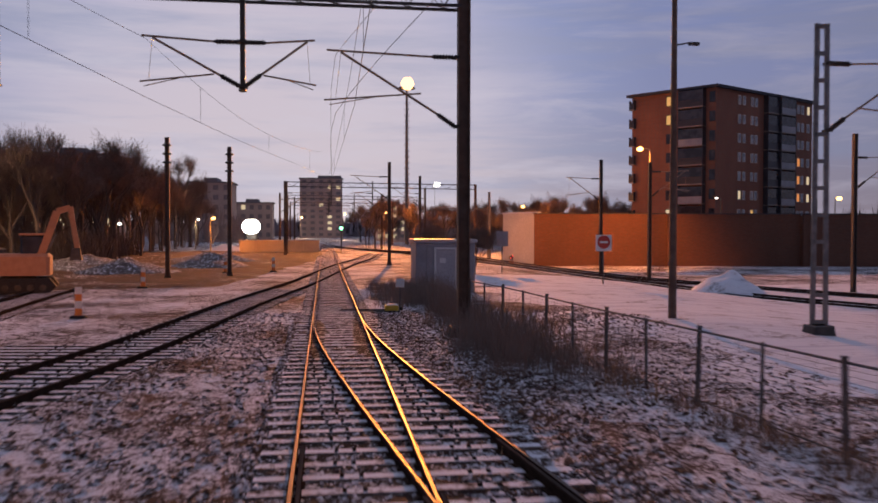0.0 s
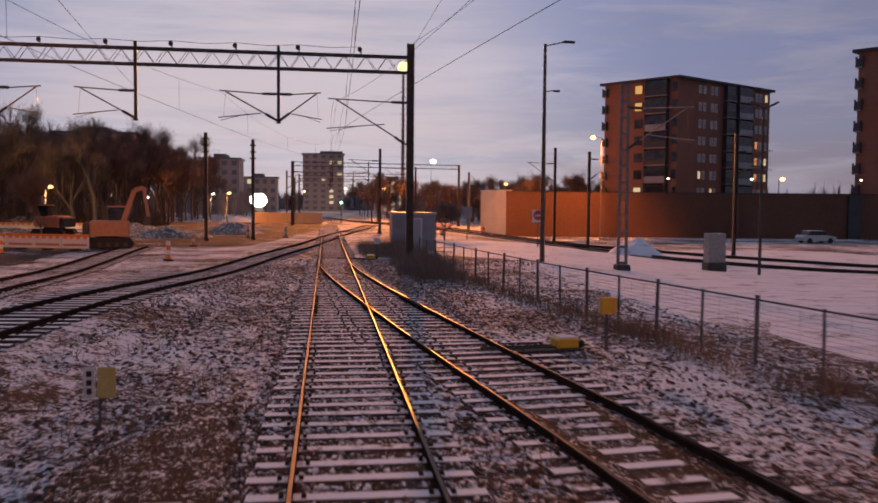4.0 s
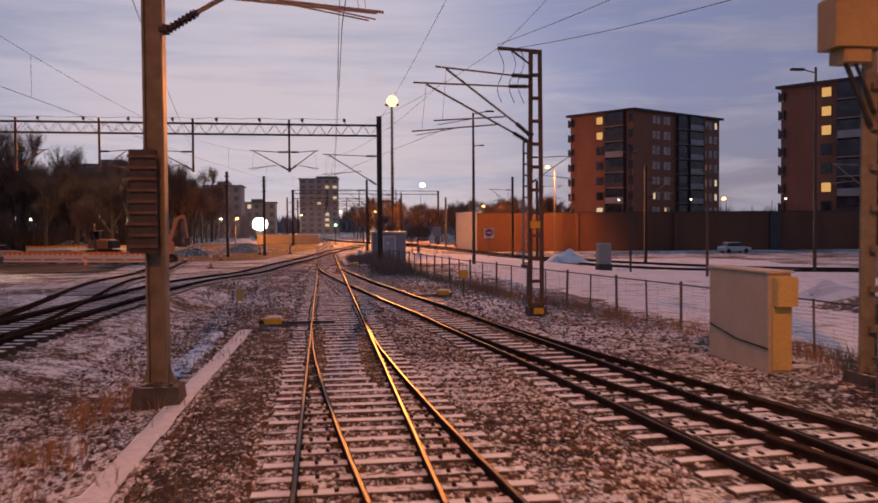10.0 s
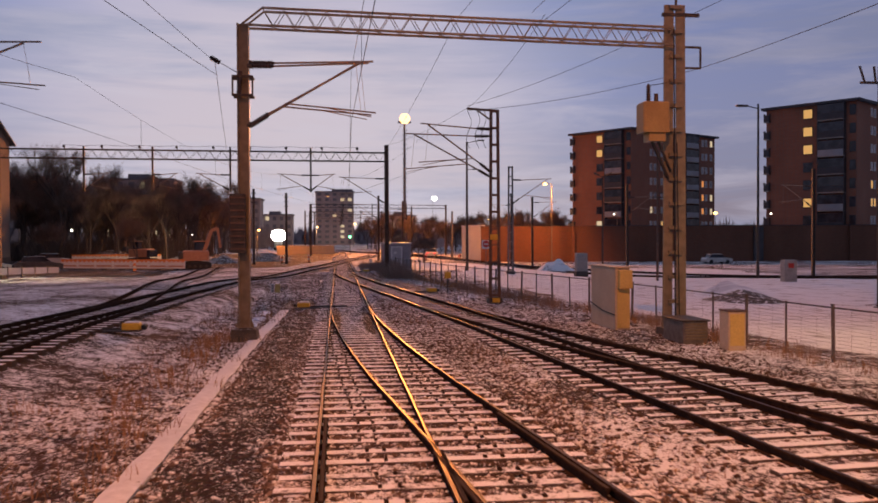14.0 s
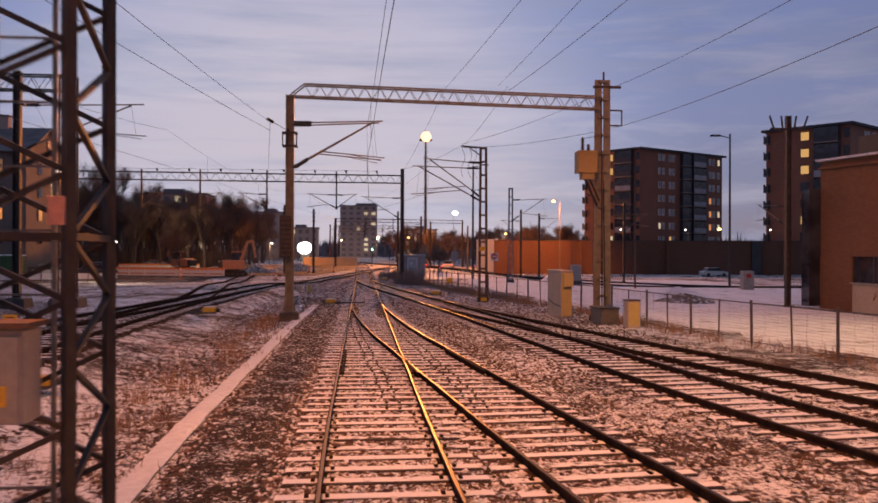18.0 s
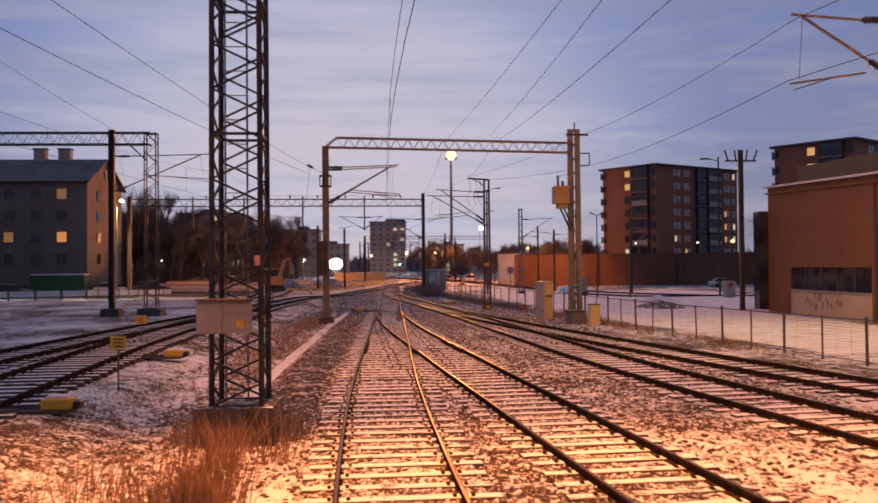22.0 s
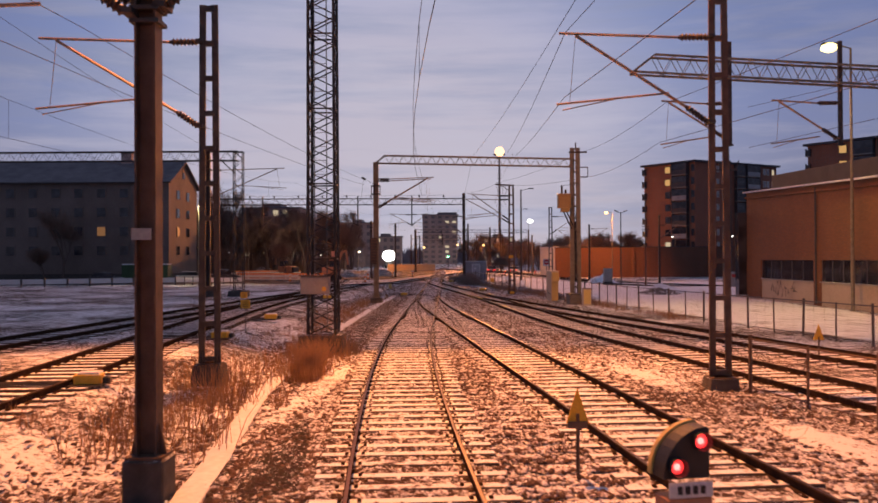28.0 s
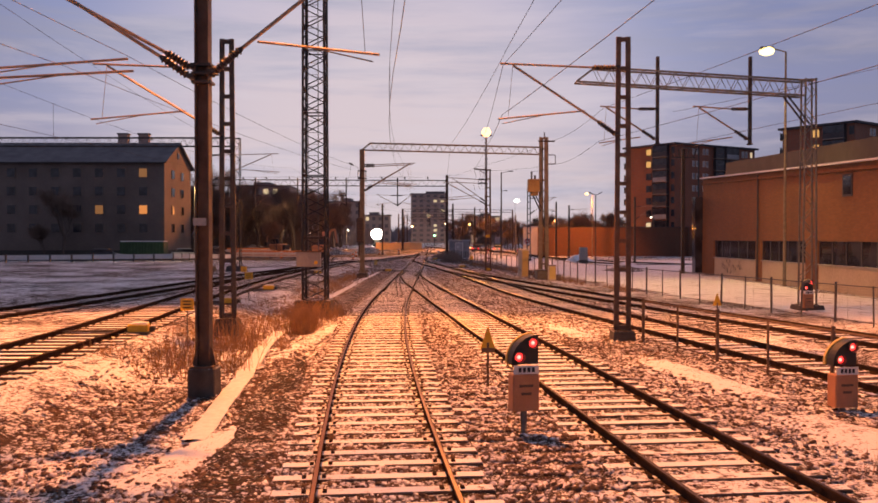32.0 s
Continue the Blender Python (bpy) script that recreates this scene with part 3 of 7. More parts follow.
def curve_at(pts, y):
    """Smooth x of a plan line given as (y, x) points with falling y."""
    ys = [p[0] for p in pts]
    if y >= ys[0]:
        return pts[0][1]
    if y <= ys[-1]:
        return pts[-1][1]
    for i in range(len(pts) - 1):
        if ys[i] >= y >= ys[i + 1]:
            p1, p2 = pts[i], pts[i + 1]
            p0 = pts[i - 1] if i else (2 * p1[0] - p2[0], p1[1])
            p3 = pts[i + 2] if i + 2 < len(pts) else (2 * p2[0] - p1[0], 2 * p2[1] - p1[1])
            h = p2[0] - p1[0]
            m1 = (p2[1] - p0[1]) / (p2[0] - p0[0])
            m2 = (p3[1] - p1[1]) / (p3[0] - p1[0])
            t = (y - p1[0]) / h
            return (2 * t**3 - 3 * t * t + 1) * p1[1] + (t**3 - 2 * t * t + t) * h * m1 + (-2 * t**3 + 3 * t * t) * p2[1] + (t**3 - t * t) * h * m2
    return pts[-1][1]


def step(a, b, x):
    t = min(1.0, max(0.0, (x - a) / (b - a)))
    return t * t * (3 - 2 * t)


def rise(x, y):
    """Height of the terrain: a low bank to the west, a shallow dip before the noise wall, a mound at the lamp pole."""
    w = 0.0
    if x < -2.0 and y < 26:
        edge = curve_at(TL2 if y < 1 else TL, y) + 1.55
        w = 0.4 * step(edge + 1.6, edge, x) * (1 - step(4, 26, y))
    e = -0.85 * step(13, 26, x) * step(6, 40, y)
    m = 0.35 * math.exp(-((x - 10.5) ** 2 + (y - 26.5) ** 2) / 14.0)
    return w + e + m


# plan lines of the track centres: (y, x)
def main_x(y):
    return 0.00144 * (-41 - y) ** 2 if y < -41 else 0.0


TA = [(31, 0), (25, 0.15), (18, 0.68), (9, 1.62), (0, 2.65), (-6, 3.4), (-12, 4.03), (-18, 4.68), (-25, 5.3), (-31, 5.85), (-37, 6.4), (-42, 7.0), (-48, 7.9), (-53, 8.75), (-58, 9.6), (-63, 10.5), (-70, 11.9), (-80, 14.1), (-96, 17.6)]
TB = [(-4, 3.16), (-8, 3.66), (-12, 4.2), (-19, 5.4), (-25, 6.55), (-30, 7.55), (-36, 8.85), (-40, 9.75), (-46, 11.15), (-50, 12.05), (-56, 13.5), (-60, 14.5), (-70, 17.0), (-80, 19.5), (-96, 23.6)]
TS = [(-8, 0), (-14, 0.08), (-18, 0.25), (-23, 0.55), (-28, 0.95), (-32, 1.36), (-39, 2.08), (-43, 2.48), (-48, 3.02), (-54, 3.65), (-60, 4.3), (-66, 4.9), (-71, 5.42), (-74, 5.75), (-85, 6.95), (-96, 8.1)]
TL = [(150, 9.5), (120, 6.6), (105, 5.1), (92, 3.6), (81, 1.9), (70, 0.5), (60, -0.6), (50, -1.75), (42, -2.9), (36, -3.75), (25, -5.0), (20, -5.6), (14, -6.35), (5, -7.3), (-8, -8.4), (-16, -9.1), (-28, -10.2), (-44, -11.3), (-60, -12.5), (-80, -14), (-96, -15.2)]
TL2 = [(4, -7.38), (-6, -8.1), (-14, -8.5), (-22, -8.7), (-36, -8.6), (-45, -8.1), (-52, -7.6), (-62, -6.9), (-96, -6.5)]
TL3 = [(46, -13.6), (28, -12.3), (13, -11.3), (4, -10.4), (-6, -9.3), (-14, -8.65), (-18, -8.9)]
TR1 = [(190, 0.2), (170, 1.6), (150, 4.3), (130, 8.2), (110, 12.5), (90, 15.2), (75, 18.2), (62, 21.3), (48, 25.2), (36, 29.5), (24, 34.5), (12, 40), (-4, 47.5)]
TR2 = [(152, 4.1), (140, 7.2), (125, 12.4), (110, 17.5), (90, 20.4), (75, 23.6), (62, 27.0), (50, 31.0), (38, 36.5), (26, 42.5), (14, 49), (0, 57)]


def line(pts):
    return lambda y: curve_at(pts, y)


# ---------- rails and sleepers ----------
RAIL = [(-0.065, 0.0), (0.065, 0.0), (0.065, 0.014), (0.012, 0.032), (0.010, 0.115), (0.036, 0.126), (0.036, 0.146), (0.024, 0.158), (-0.024, 0.158), (-0.036, 0.146), (-0.036, 0.126), (-0.010, 0.115), (-0.012, 0.032), (-0.065, 0.014)]
GAUGE = 0.797


def rail(parent, fx, off, y0, y1, stepy=1.5, zf=rise, name="rail", top="rail_running_surface"):
    n = max(2, int(abs(y1 - y0) / stepy) + 1)
    vs, k = [], len(RAIL)
    for i in range(n):
        y = y0 + (y1 - y0) * i / (n - 1)
        dx = (fx(y + 0.2) - fx(y - 0.2)) / 0.4
        ln = math.hypot(dx, 1)
        nx, ny = 1 / ln, -dx / ln
        cx, cy = fx(y) + off * nx, y + off * ny
        z0 = zf(fx(y), y)
        vs += [(cx + px * nx, cy + px * ny, z0 + pz) for px, pz in RAIL]
    g = Geo()
    fs, mi = [], []
    for i in range(n - 1):
        for j in range(k):
            a, b = i * k + j, i * k + (j + 1) % k
            fs.append((a, b, b + k, a + k) if y1 > y0 else (b, a, a + k, b + k))
            mi.append(1 if j == 7 else 0)
    fs += [tuple(range(k)), tuple(range((n - 1) * k, n * k))]
    mi += [0, 0]
    g.v, g.f, g.mi = vs, fs, mi
    return part(name, g, ["rail_rust", top], parent)


def sleeper_mesh(length):
    g = Geo()
    g.box((0, 0, -0.07), (length, 0.24, 0.15), bevel=0.015)
    for s in (-GAUGE, GAUGE):
        g.box((s - 0.12, 0, 0.012), (0.05, 0.10, 0.03), m=1)
        g.box((s + 0.12, 0, 0.012), (0.05, 0.10, 0.03), m=1)
    return g.mesh("sleeper", ["snowy_sleeper", "rail_rust"])


SL_MESH = {}


def sleepers(parent, fx, y0, y1, far_from=70.0, branch=None, skip=None, zf=rise):
    """Sleepers one by one; those past far_from are joined. branch: a second track whose rails rest on the same long sleepers."""
    rng = random.Random(int(y0 * 10) + 7)
    y, far = y0, Geo()
    while y > y1:
        if skip and skip(y):
            y -= 0.61
            continue
        x = fx(y)
        dx = (fx(y + 0.2) - fx(y - 0.2)) / 0.4
        extra = 0.0
        if branch:
            d = branch(y) - x
            if 0.02 < abs(d) < 2.3:
                extra = d
        ln = round(2.6 + abs(extra), 1)
        a = math.atan(-dx) + rng.uniform(-0.012, 0.012)
        z = zf(x, y) + rng.uniform(0.02, 0.036)
        cx = x + extra / 2
        if y > far_from:
            far.box((cx, y, z - 0.07), (ln, 0.24, 0.15), a)
        else:
            if ln not in SL_MESH:
                SL_MESH[ln] = sleeper_mesh(ln)
            o = new("sleeper", SL_MESH[ln])
            o.parent = parent
            o.matrix_world = pose(cx + rng.uniform(-0.04, 0.04), y + rng.uniform(-0.02, 0.02), z, 0, 0, math.degrees(a))
        y -= 0.61
    if far.v:
        o = part("sleeper_row", far, "snowy_sleeper", parent)
        tagged(o, kind="stuff")


def track(name, label, fx, y0, y1, far_from=70.0, branch=None, skip=None, right0=None, left0=None, stepy=1.5, top="dull_running_surface"):
    t = thing(name, label, "railway track")
    rail(t, fx, -GAUGE, left0 if left0 is not None else y0, y1, stepy, top=top)
    rail(t, fx, GAUGE, right0 if right0 is not None else y0, y1, stepy, top=top)
    TODO.append((t, fx, y0, y1, far_from, branch, skip))
    return t


TODO = []

# ---------- ground ----------
def ground_sheet():
    xs = sorted(set([-2500, -1200, -600, -300, -160, -100, -70] + list(range(-56, 60, 2)) + [-5.5, -4.5, -3.5, 66, 80, 110, 160, 300, 600, 1200, 2500]))
    ys = sorted(set([-2000, -900, -400, -200, -130] + list(range(-104, 60, 3)) + list(range(60, 130, 6)) + [150, 190, 240, 320, 450, 700, 1200, 2500]))
    vs = []
    for y in ys:
        for x in xs:
            z = rise(x, y) - 0.014
            if abs(x) < 80 and -104 < y < 130:
                far = step(14, 24, abs(x - 3))
                z += (0.012 + 0.04 * far) * noise.noise(Vector((x * 0.25, y * 0.25, 0))) - 0.02 * far
            vs.append((x, y, z))
    n = len(xs)
    fs = [(j * n + i, j * n + i + 1, (j + 1) * n + i + 1, (j + 1) * n + i) for j in range(len(ys) - 1) for i in range(n - 1)]
    g = Geo()
    g.v, g.f, g.mi = vs, fs, [0] * len(fs)
    return struct(part("ground", g, "gravel_ground", smooth=True), "dark gravel and earth thinly dusted with snow", "ground")


ground_sheet()
FENCE = [(30, 4.6), (25, 5.1), (20, 5.55), (14, 6.15), (10, 6.55), (6, 7.1), (2, 7.7), (-2, 8.3), (-8, 9.3), (-12, 9.95), (-18, 10.7), (-25.6, 11.35), (-29.6, 11.8), (-33, 12.4), (-38.4, 13.3), (-42, 14.0), (-50, 15.6), (-58, 17.4), (-66, 19.5)]


def snow_sheet():
    """Smooth snow on the open yard behind the mesh fence."""
    ys = [y * 2.0 for y in range(-32, 31)]
    vs, cols = [], 24
    for y in ys:
        x0 = curve_at(FENCE, y) + 0.8 + 0.35 * noise.noise(Vector((0, y * 0.6, 3)))
        x1 = 23.6 if y < -11 else 23.6 + 24 * step(-11, 4, y)
        for i in range(cols):
            u = i / (cols - 1)
            x = x0 + (x1 - x0) * u
            edge = min(u, 1 - u) * 8
            z = rise(x, y) - 0.05 + 0.075 * min(1, edge) + 0.05 * noise.noise(Vector((x * 0.4, y * 0.4, 1)))
            vs.append((x, y, z))
    fs = [(j * cols + i, j * cols + i + 1, (j + 1) * cols + i + 1, (j + 1) * cols + i) for j in range(len(ys) - 1) for i in range(cols - 1)]
    g = Geo()
    g.v, g.f, g.mi = vs, fs, [0] * len(fs)
    return struct(part("snow_cover", g, "snow_field", smooth=True), "smooth snow cover over the open yard", "snow")


snow_sheet()


def site_sheet():
    """Churned earth of the building site, thinly snowed over, west of the curved track."""
    ys = [28 + 3.0 * k for k in range(36)]
    vs, cols = [], 22
    for y in ys:
        x1 = min(curve_at(TL, y) - 2.1, curve_at(TL3, y) - 2.0 if y < 47.5 else 99)
        x0 = -58 - 0.3 * (y - 28)
        for i in range(cols):
            u = (i / (cols - 1)) ** 0.6
            x = x0 + (x1 - x0) * u
            lump = noise.noise(Vector((x * 0.35, y * 0.35, 7))) + 0.5 * noise.noise(Vector((x * 1.1, y * 1.1, 8)))
            vs.append((x, y, rise(x, y) + 0.03 + (0.16 * max(0.0, lump) if 0 < i < cols - 2 else -0.06)))
    fs = [(j * cols + i, j * cols + i + 1, (j + 1) * cols + i + 1, (j + 1) * cols + i) for j in range(len(ys) - 1) for i in range(cols - 1)]
    g = Geo().add(vs, fs)
    return struct(part("site_ground", g, "churned_earth", smooth=True), "churned dark earth of the building site with patchy snow", "ground")


site_sheet()

# ---------- tracks ----------
fA, fB, fS, fL, fL2, fL3, fR1, fR2 = (line(p) for p in (TA, TB, TS, TL, TL2, TL3, TR1, TR2))


def two_branches(y):
    return fA(y) if y > -4 else fS(y)


track("main_track", "straight railway track with worn shiny rails and snowy sleepers", main_x, 210, -96, branch=two_branches, top="rail_running_surface")
track("turnout_track", "curved diverging track branching from the main track", fA, 29, -96, branch=fB, skip=lambda y: fA(y) - main_x(y) < 2.3, left0=26.5, right0=31, top="worn_running_surface")
track("siding_track", "yard siding with dark rails beside the mesh fence", fB, -6, -96, skip=lambda y: fB(y) - fA(y) < 2.3, left0=-9.5, right0=-4)
track("side_track", "track diverging gently from the main track", fS, -9, -96, skip=lambda y: fS(y) - main_x(y) < 2.3, left0=-11.0, right0=-8, top="worn_running_surface")
track("west_track", "curved track crossing the main track from the west", fL, 118, -96, skip=lambda y: abs(fL(y) - main_x(y)) < 2.3, branch=fL2)
track("west_siding", "yard track with dusty rails on the west bank", fL2, 1, -96, skip=lambda y: abs(fL2(y) - fL(y)) < 2.3)
track("west_spur", "short spur towards the building site", fL3, 46, -14, skip=lambda y: abs(fL3(y) - fL(y)) < 2.3)
track("east_track", "far track along the brick noise wall", fR1, 188, -4, far_from=-1000, skip=lambda y: fR1(y) - main_x(y) < 2.3, stepy=3, top="rail_running_surface")
track("far_east_track", "far track in the snow before the noise wall", fR2, 150, 0, far_from=-1000, skip=lambda y: y > 108 and fR2(y) - fR1(y) < 2.3, stepy=3)


def track_bed(fx, y0, y1, mat="track_bed"):
    """Dark ballast between the sleepers."""
    vs, n = [], int((y0 - y1) / 0.9)
    for j in range(n + 1):
        y = y0 + (y1 - y0) * j / n
        for u in range(8):
            q = -1 + 2 * u / 7
            x = fx(y) + q * (1.5 + 0.12 * noise.noise(Vector((q * 3, y * 0.7, 6))))
            vs.append((x, y, rise(x, y) + 0.006 - 0.04 * (u in (0, 7)) + 0.008 * noise.noise(Vector((x * 2.5, y * 2.5, 3)))))
    g = Geo().add(vs, [(j * 8 + i, j * 8 + 8 + i, j * 8 + 9 + i, j * 8 + 1 + i) for j in range(n) for i in range(7)])
    struct(part("ballast_bed", g, mat, smooth=True), "dark ballast with thin snow between the sleepers", "gravel")


track_bed(main_x, 40, -34)
track_bed(main_x, -34, -92, "snowy_track_bed")
track_bed(fA, 5, -34)
track_bed(fA, -34, -92, "snowy_track_bed")
track_bed(fB, -22, -92, "snowy_track_bed")
track_bed(fS, -36, -92, "snowy_track_bed")


def turnout_irons(fx, fy, toe, frog, hand):
    """Check rails and wing rails of a turnout."""
    t = thing("turnout_check_rails", "short steel check rails beside the turnout frog", "check rail")
    for f, off in ((fx, -GAUGE + 0.09), (fy, GAUGE - 0.09)):
        rail(t, f, off, frog + 2.2, frog - 2.2, 1.0, name="check_rail", top="dull_running_surface")
    rail(t, fx, GAUGE + 0.07, frog - 0.1, frog - 2.4, 0.8, name="wing_rail", top="dull_running_surface")
    rail(t, fy, -GAUGE - 0.07, frog - 0.1, frog - 2.4, 0.8, name="wing_rail", top="dull_running_surface")
    return t


turnout_irons(main_x, fA, 31, 10.0, 1)
turnout_irons(main_x, fS, -8, -34.5, 1)
turnout_irons(fA, fB, -4, -24.0, 1)


def shoulder_x(y):
    return curve_at(TROUGH, y) if y < -9.3 else -2.72 - 1.1 * step(-9.3, -7.6, y)


TROUGH = [(-9.3, -2.72), (-20, -2.95), (-32, -3.05), (-42, -3.1), (-48, -3.0), (-58, -2.68), (-62, -2.3), (-66, -1.86), (-72, -1.3), (-80, -0.75), (-90, 0.1)]
for ya, yb in ((-2.6, -50.6), (-62.0, -89.0)):
    n = int((ya - yb) / 1.2)
    vs = []
    for j in range(n + 1):
        y = ya + (yb - ya) * j / n
        fade = 0.9 * step(-6.5, -2.6, y) + (0.7 * step(-46.0, -50.6, y) if ya > -60 else 0.7 * step(-66.0, -62.0, y))
        for u in range(6):
            xa, xb = shoulder_x(y) + 0.3 + fade, main_x(y) - 1.32 - 0.5 * fade
            x = xa + max(0.1, xb - xa) * u / 5 + 0.08 * noise.noise(Vector((u * 0.7, y * 0.9, 4)))
            vs.append((x, y, 0.026 - (0.035 if u in (0, 5) else 0.0) + 0.012 * noise.noise(Vector((x * 2, y * 2, 0)))))
    g = Geo().add(vs, [(j * 6 + i, j * 6 + 6 + i, j * 6 + 7 + i, j * 6 + 1 + i) for j in range(n) for i in range(5)])
    struct(part("ballast_shoulder", g, "dark_gravel", smooth=True), "dark bare gravel shoulder beside the sleepers", "gravel")


def bare_strip(fx, off, y0, y1, w):
    """Gravel thawed bare by the switch heaters along one rail."""
    vs, n = [], int((y0 - y1) / 0.3)
    for j in range(n + 1):
        y = y0 + (y1 - y0) * j / n
        fade = min(1.0, 0.25 + 0.9 * min(j, n - j) / 6)
        for u in (-1, -0.5, 0, 0.5, 1):
            x = fx(y) + off + u * w * fade * (1 + 0.4 * noise.noise(Vector((u * 2, y * 1.7, off))))
            vs.append((x, y, rise(x, y) + 0.045 - 0.05 * abs(u) ** 3 + 0.012 * noise.noise(Vector((x * 4, y * 4, 1)))))
    g = Geo().add(vs, [(j * 5 + i, j * 5 + 5 + i, j * 5 + 6 + i, j * 5 + 1 + i) for j in range(n) for i in range(4)])
    struct(part("thawed_gravel", g, "dark_gravel", smooth=True), "dark thawed gravel along a heated switch rail", "gravel")


for fx, y0, y1 in ((main_x, -8.3, -19.0), (main_x, 30, 21), (fA, -3.0, -15.0)):
    bare_strip(fx, -0.62, y0, y1, 0.36)
    bare_strip(fx, 0.62, y0, y1, 0.36)


def ballast(name, label, n, seed, strip, mat):
    """Loose ballast stones over the near track beds, or on the bare shoulder."""
    rng = np.random.default_rng(seed)
    y = -79 + 112 * rng.random(n) ** 1.45
    u = rng.random(n)
    if strip:
        y = -2.8 - 78 * rng.random(n)
        y = y[(y > -51) | (y < -62)]
        u, n = u[:len(y)], len(y)
        x = np.array([shoulder_x(v) + 0.3 + (main_x(v) - 1.6 - shoulder_x(v)) * w for v, w in zip(y, u)])
    else:
        x = np.where(u < 0.58, -1.45 + 5.0 * rng.random(n), -5.6 + 15.5 * rng.random(n))
        x = x + np.array([main_x(v) for v in y])
    free = np.ones(n, bool)
    for fx, y0, right in ((main_x, 210, 1.6), (fA, 29, 0), (fB, -6, 0), (fS, -9, 0), (fL2, 1, 0)):
        grid = np.arange(-96.0, 60.0, 0.5)
        d = x - np.interp(y, grid, [fx(v) for v in grid])
        k = (y0 - y + 0.305) % 0.61 - 0.305
        free &= ~((d > -1.32) & (d < 1.32 + right) & (np.abs(k) < 0.135) & (y < y0) & (y > -96))
    x, y = x[free], y[free]
    n = len(x)
    r = rng.uniform(0.016, 0.044, n)
    z = np.array([rise(a, b) for a, b in zip(x, y)]) + 0.002 + r * 0.2
    base = np.array([(-1, -1, -0.7), (1, -1, -0.7), (1, 1, -0.7), (-1, 1, -0.7), (-0.7, -0.6, 0.75), (0.75, -0.7, 0.6), (0.6, 0.7, 0.8), (-0.65, 0.65, 0.6)], float)
    v = base[None] * np.array((1.0, 1.0, 0.6)) * (0.72 + 0.5 * rng.random((n, 8, 1))) * r[:, None, None]
    a = rng.random(n) * 6.283
    ca, sa = np.cos(a)[:, None], np.sin(a)[:, None]
    vx, vy = v[..., 0] * 1.25, v[..., 1] * 0.85
    tilt = rng.uniform(-0.5, 0.5, n)[:, None]
    co = np.stack([ca * vx - sa * vy, sa * vx + ca * vy, v[..., 2] + tilt * vx], -1) + np.stack([x, y, z], -1)[:, None]
    q = np.array([(4, 5, 6, 7), (0, 1, 5, 4), (1, 2, 6, 5), (2, 3, 7, 6), (3, 0, 4, 7)])
    loops = (q[None] + 8 * np.arange(n)[:, None, None]).reshape(-1)
    me = bpy.data.meshes.new(name)
    me.vertices.add(8 * n)
    me.vertices.foreach_set("co", co.reshape(-1))
    me.loops.add(len(loops))
    me.loops.foreach_set("vertex_index", loops)
    me.polygons.add(5 * n)
    me.polygons.foreach_set("loop_start", np.arange(5 * n) * 4)
    me.materials.append(MATS[mat])
    me.update(calc_edges=True)
    me.validate()
    tagged(new(name, me), label, "gravel", kind="stuff")


ballast("ballast_stones", "loose dark ballast stones with dusted snow", 135000, 5, False, "ballast_stone")
ballast("bare_stones", "bare dark stones on the gravel shoulder", 12000, 6, True, "dark_stone")

# ---------- cable trough ----------
tr = thing("cable_trough", "concrete cable trough with snow covered lids beside the track", "cable trough")
rng = random.Random(3)
y = -9.8
lid = Geo().box((0, 0, 0), (0.35, 0.985, 0.09), bevel=0.015).mesh("lid", "trough_lid")
while y > -69.2:
    if -56 < y < -50:  # buried under grass and snow
        y -= 1.0
        continue
    x = curve_at(TROUGH, y)
    a = math.degrees(math.atan(-(curve_at(TROUGH, y + 0.3) - curve_at(TROUGH, y - 0.3)) / 0.6))
    o = new("lid", lid)
    o.parent = tr
    o.matrix_world = pose(x + rng.uniform(-0.02, 0.02), y, -0.022 + rng.uniform(0, 0.012), rng.uniform(-1, 1), rng.uniform(-1.5, 1.5), a + rng.uniform(-0.8, 0.8))
    y -= 1.0
g = Geo()
for i in range(30):
    ya, yb = -9.3 - 2 * i, -11.3 - 2 * i
    for s in (-0.16, 0.16):
        g.bar((curve_at(TROUGH, ya) + s, ya, -0.1), (curve_at(TROUGH, yb) + s, yb, -0.1), 0.06, 0.16)
part("trough_wall", g, "concrete", tr)
for ya, yb in ((-9.4, -49.6), (-56.2, -70.6)):
    vs, n = [], int((ya - yb) / 0.25)
    for j in range(n + 1):
        y = ya + (yb - ya) * j / n
        for u in (-1, -0.6, 0, 0.6, 1):
            w = 0.18 + 0.035 * noise.noise(Vector((u * 3, y * 1.3, 9))) + 0.045 * noise.noise(Vector((u * 2, y * 0.35, 4)))
            vs.append((curve_at(TROUGH, y) + u * w, y, 0.032 + 0.022 * (1 - u * u) + 0.012 * noise.noise(Vector((u, y * 2, 2)))))
    g = Geo().add(vs, [(j * 5 + i, j * 5 + 5 + i, j * 5 + 6 + i, j * 5 + 1 + i) for j in range(n) for i in range(4)])
    part("snow_layer", g, "roof_snow", tr, "thin smooth snow on the lids", smooth=True)


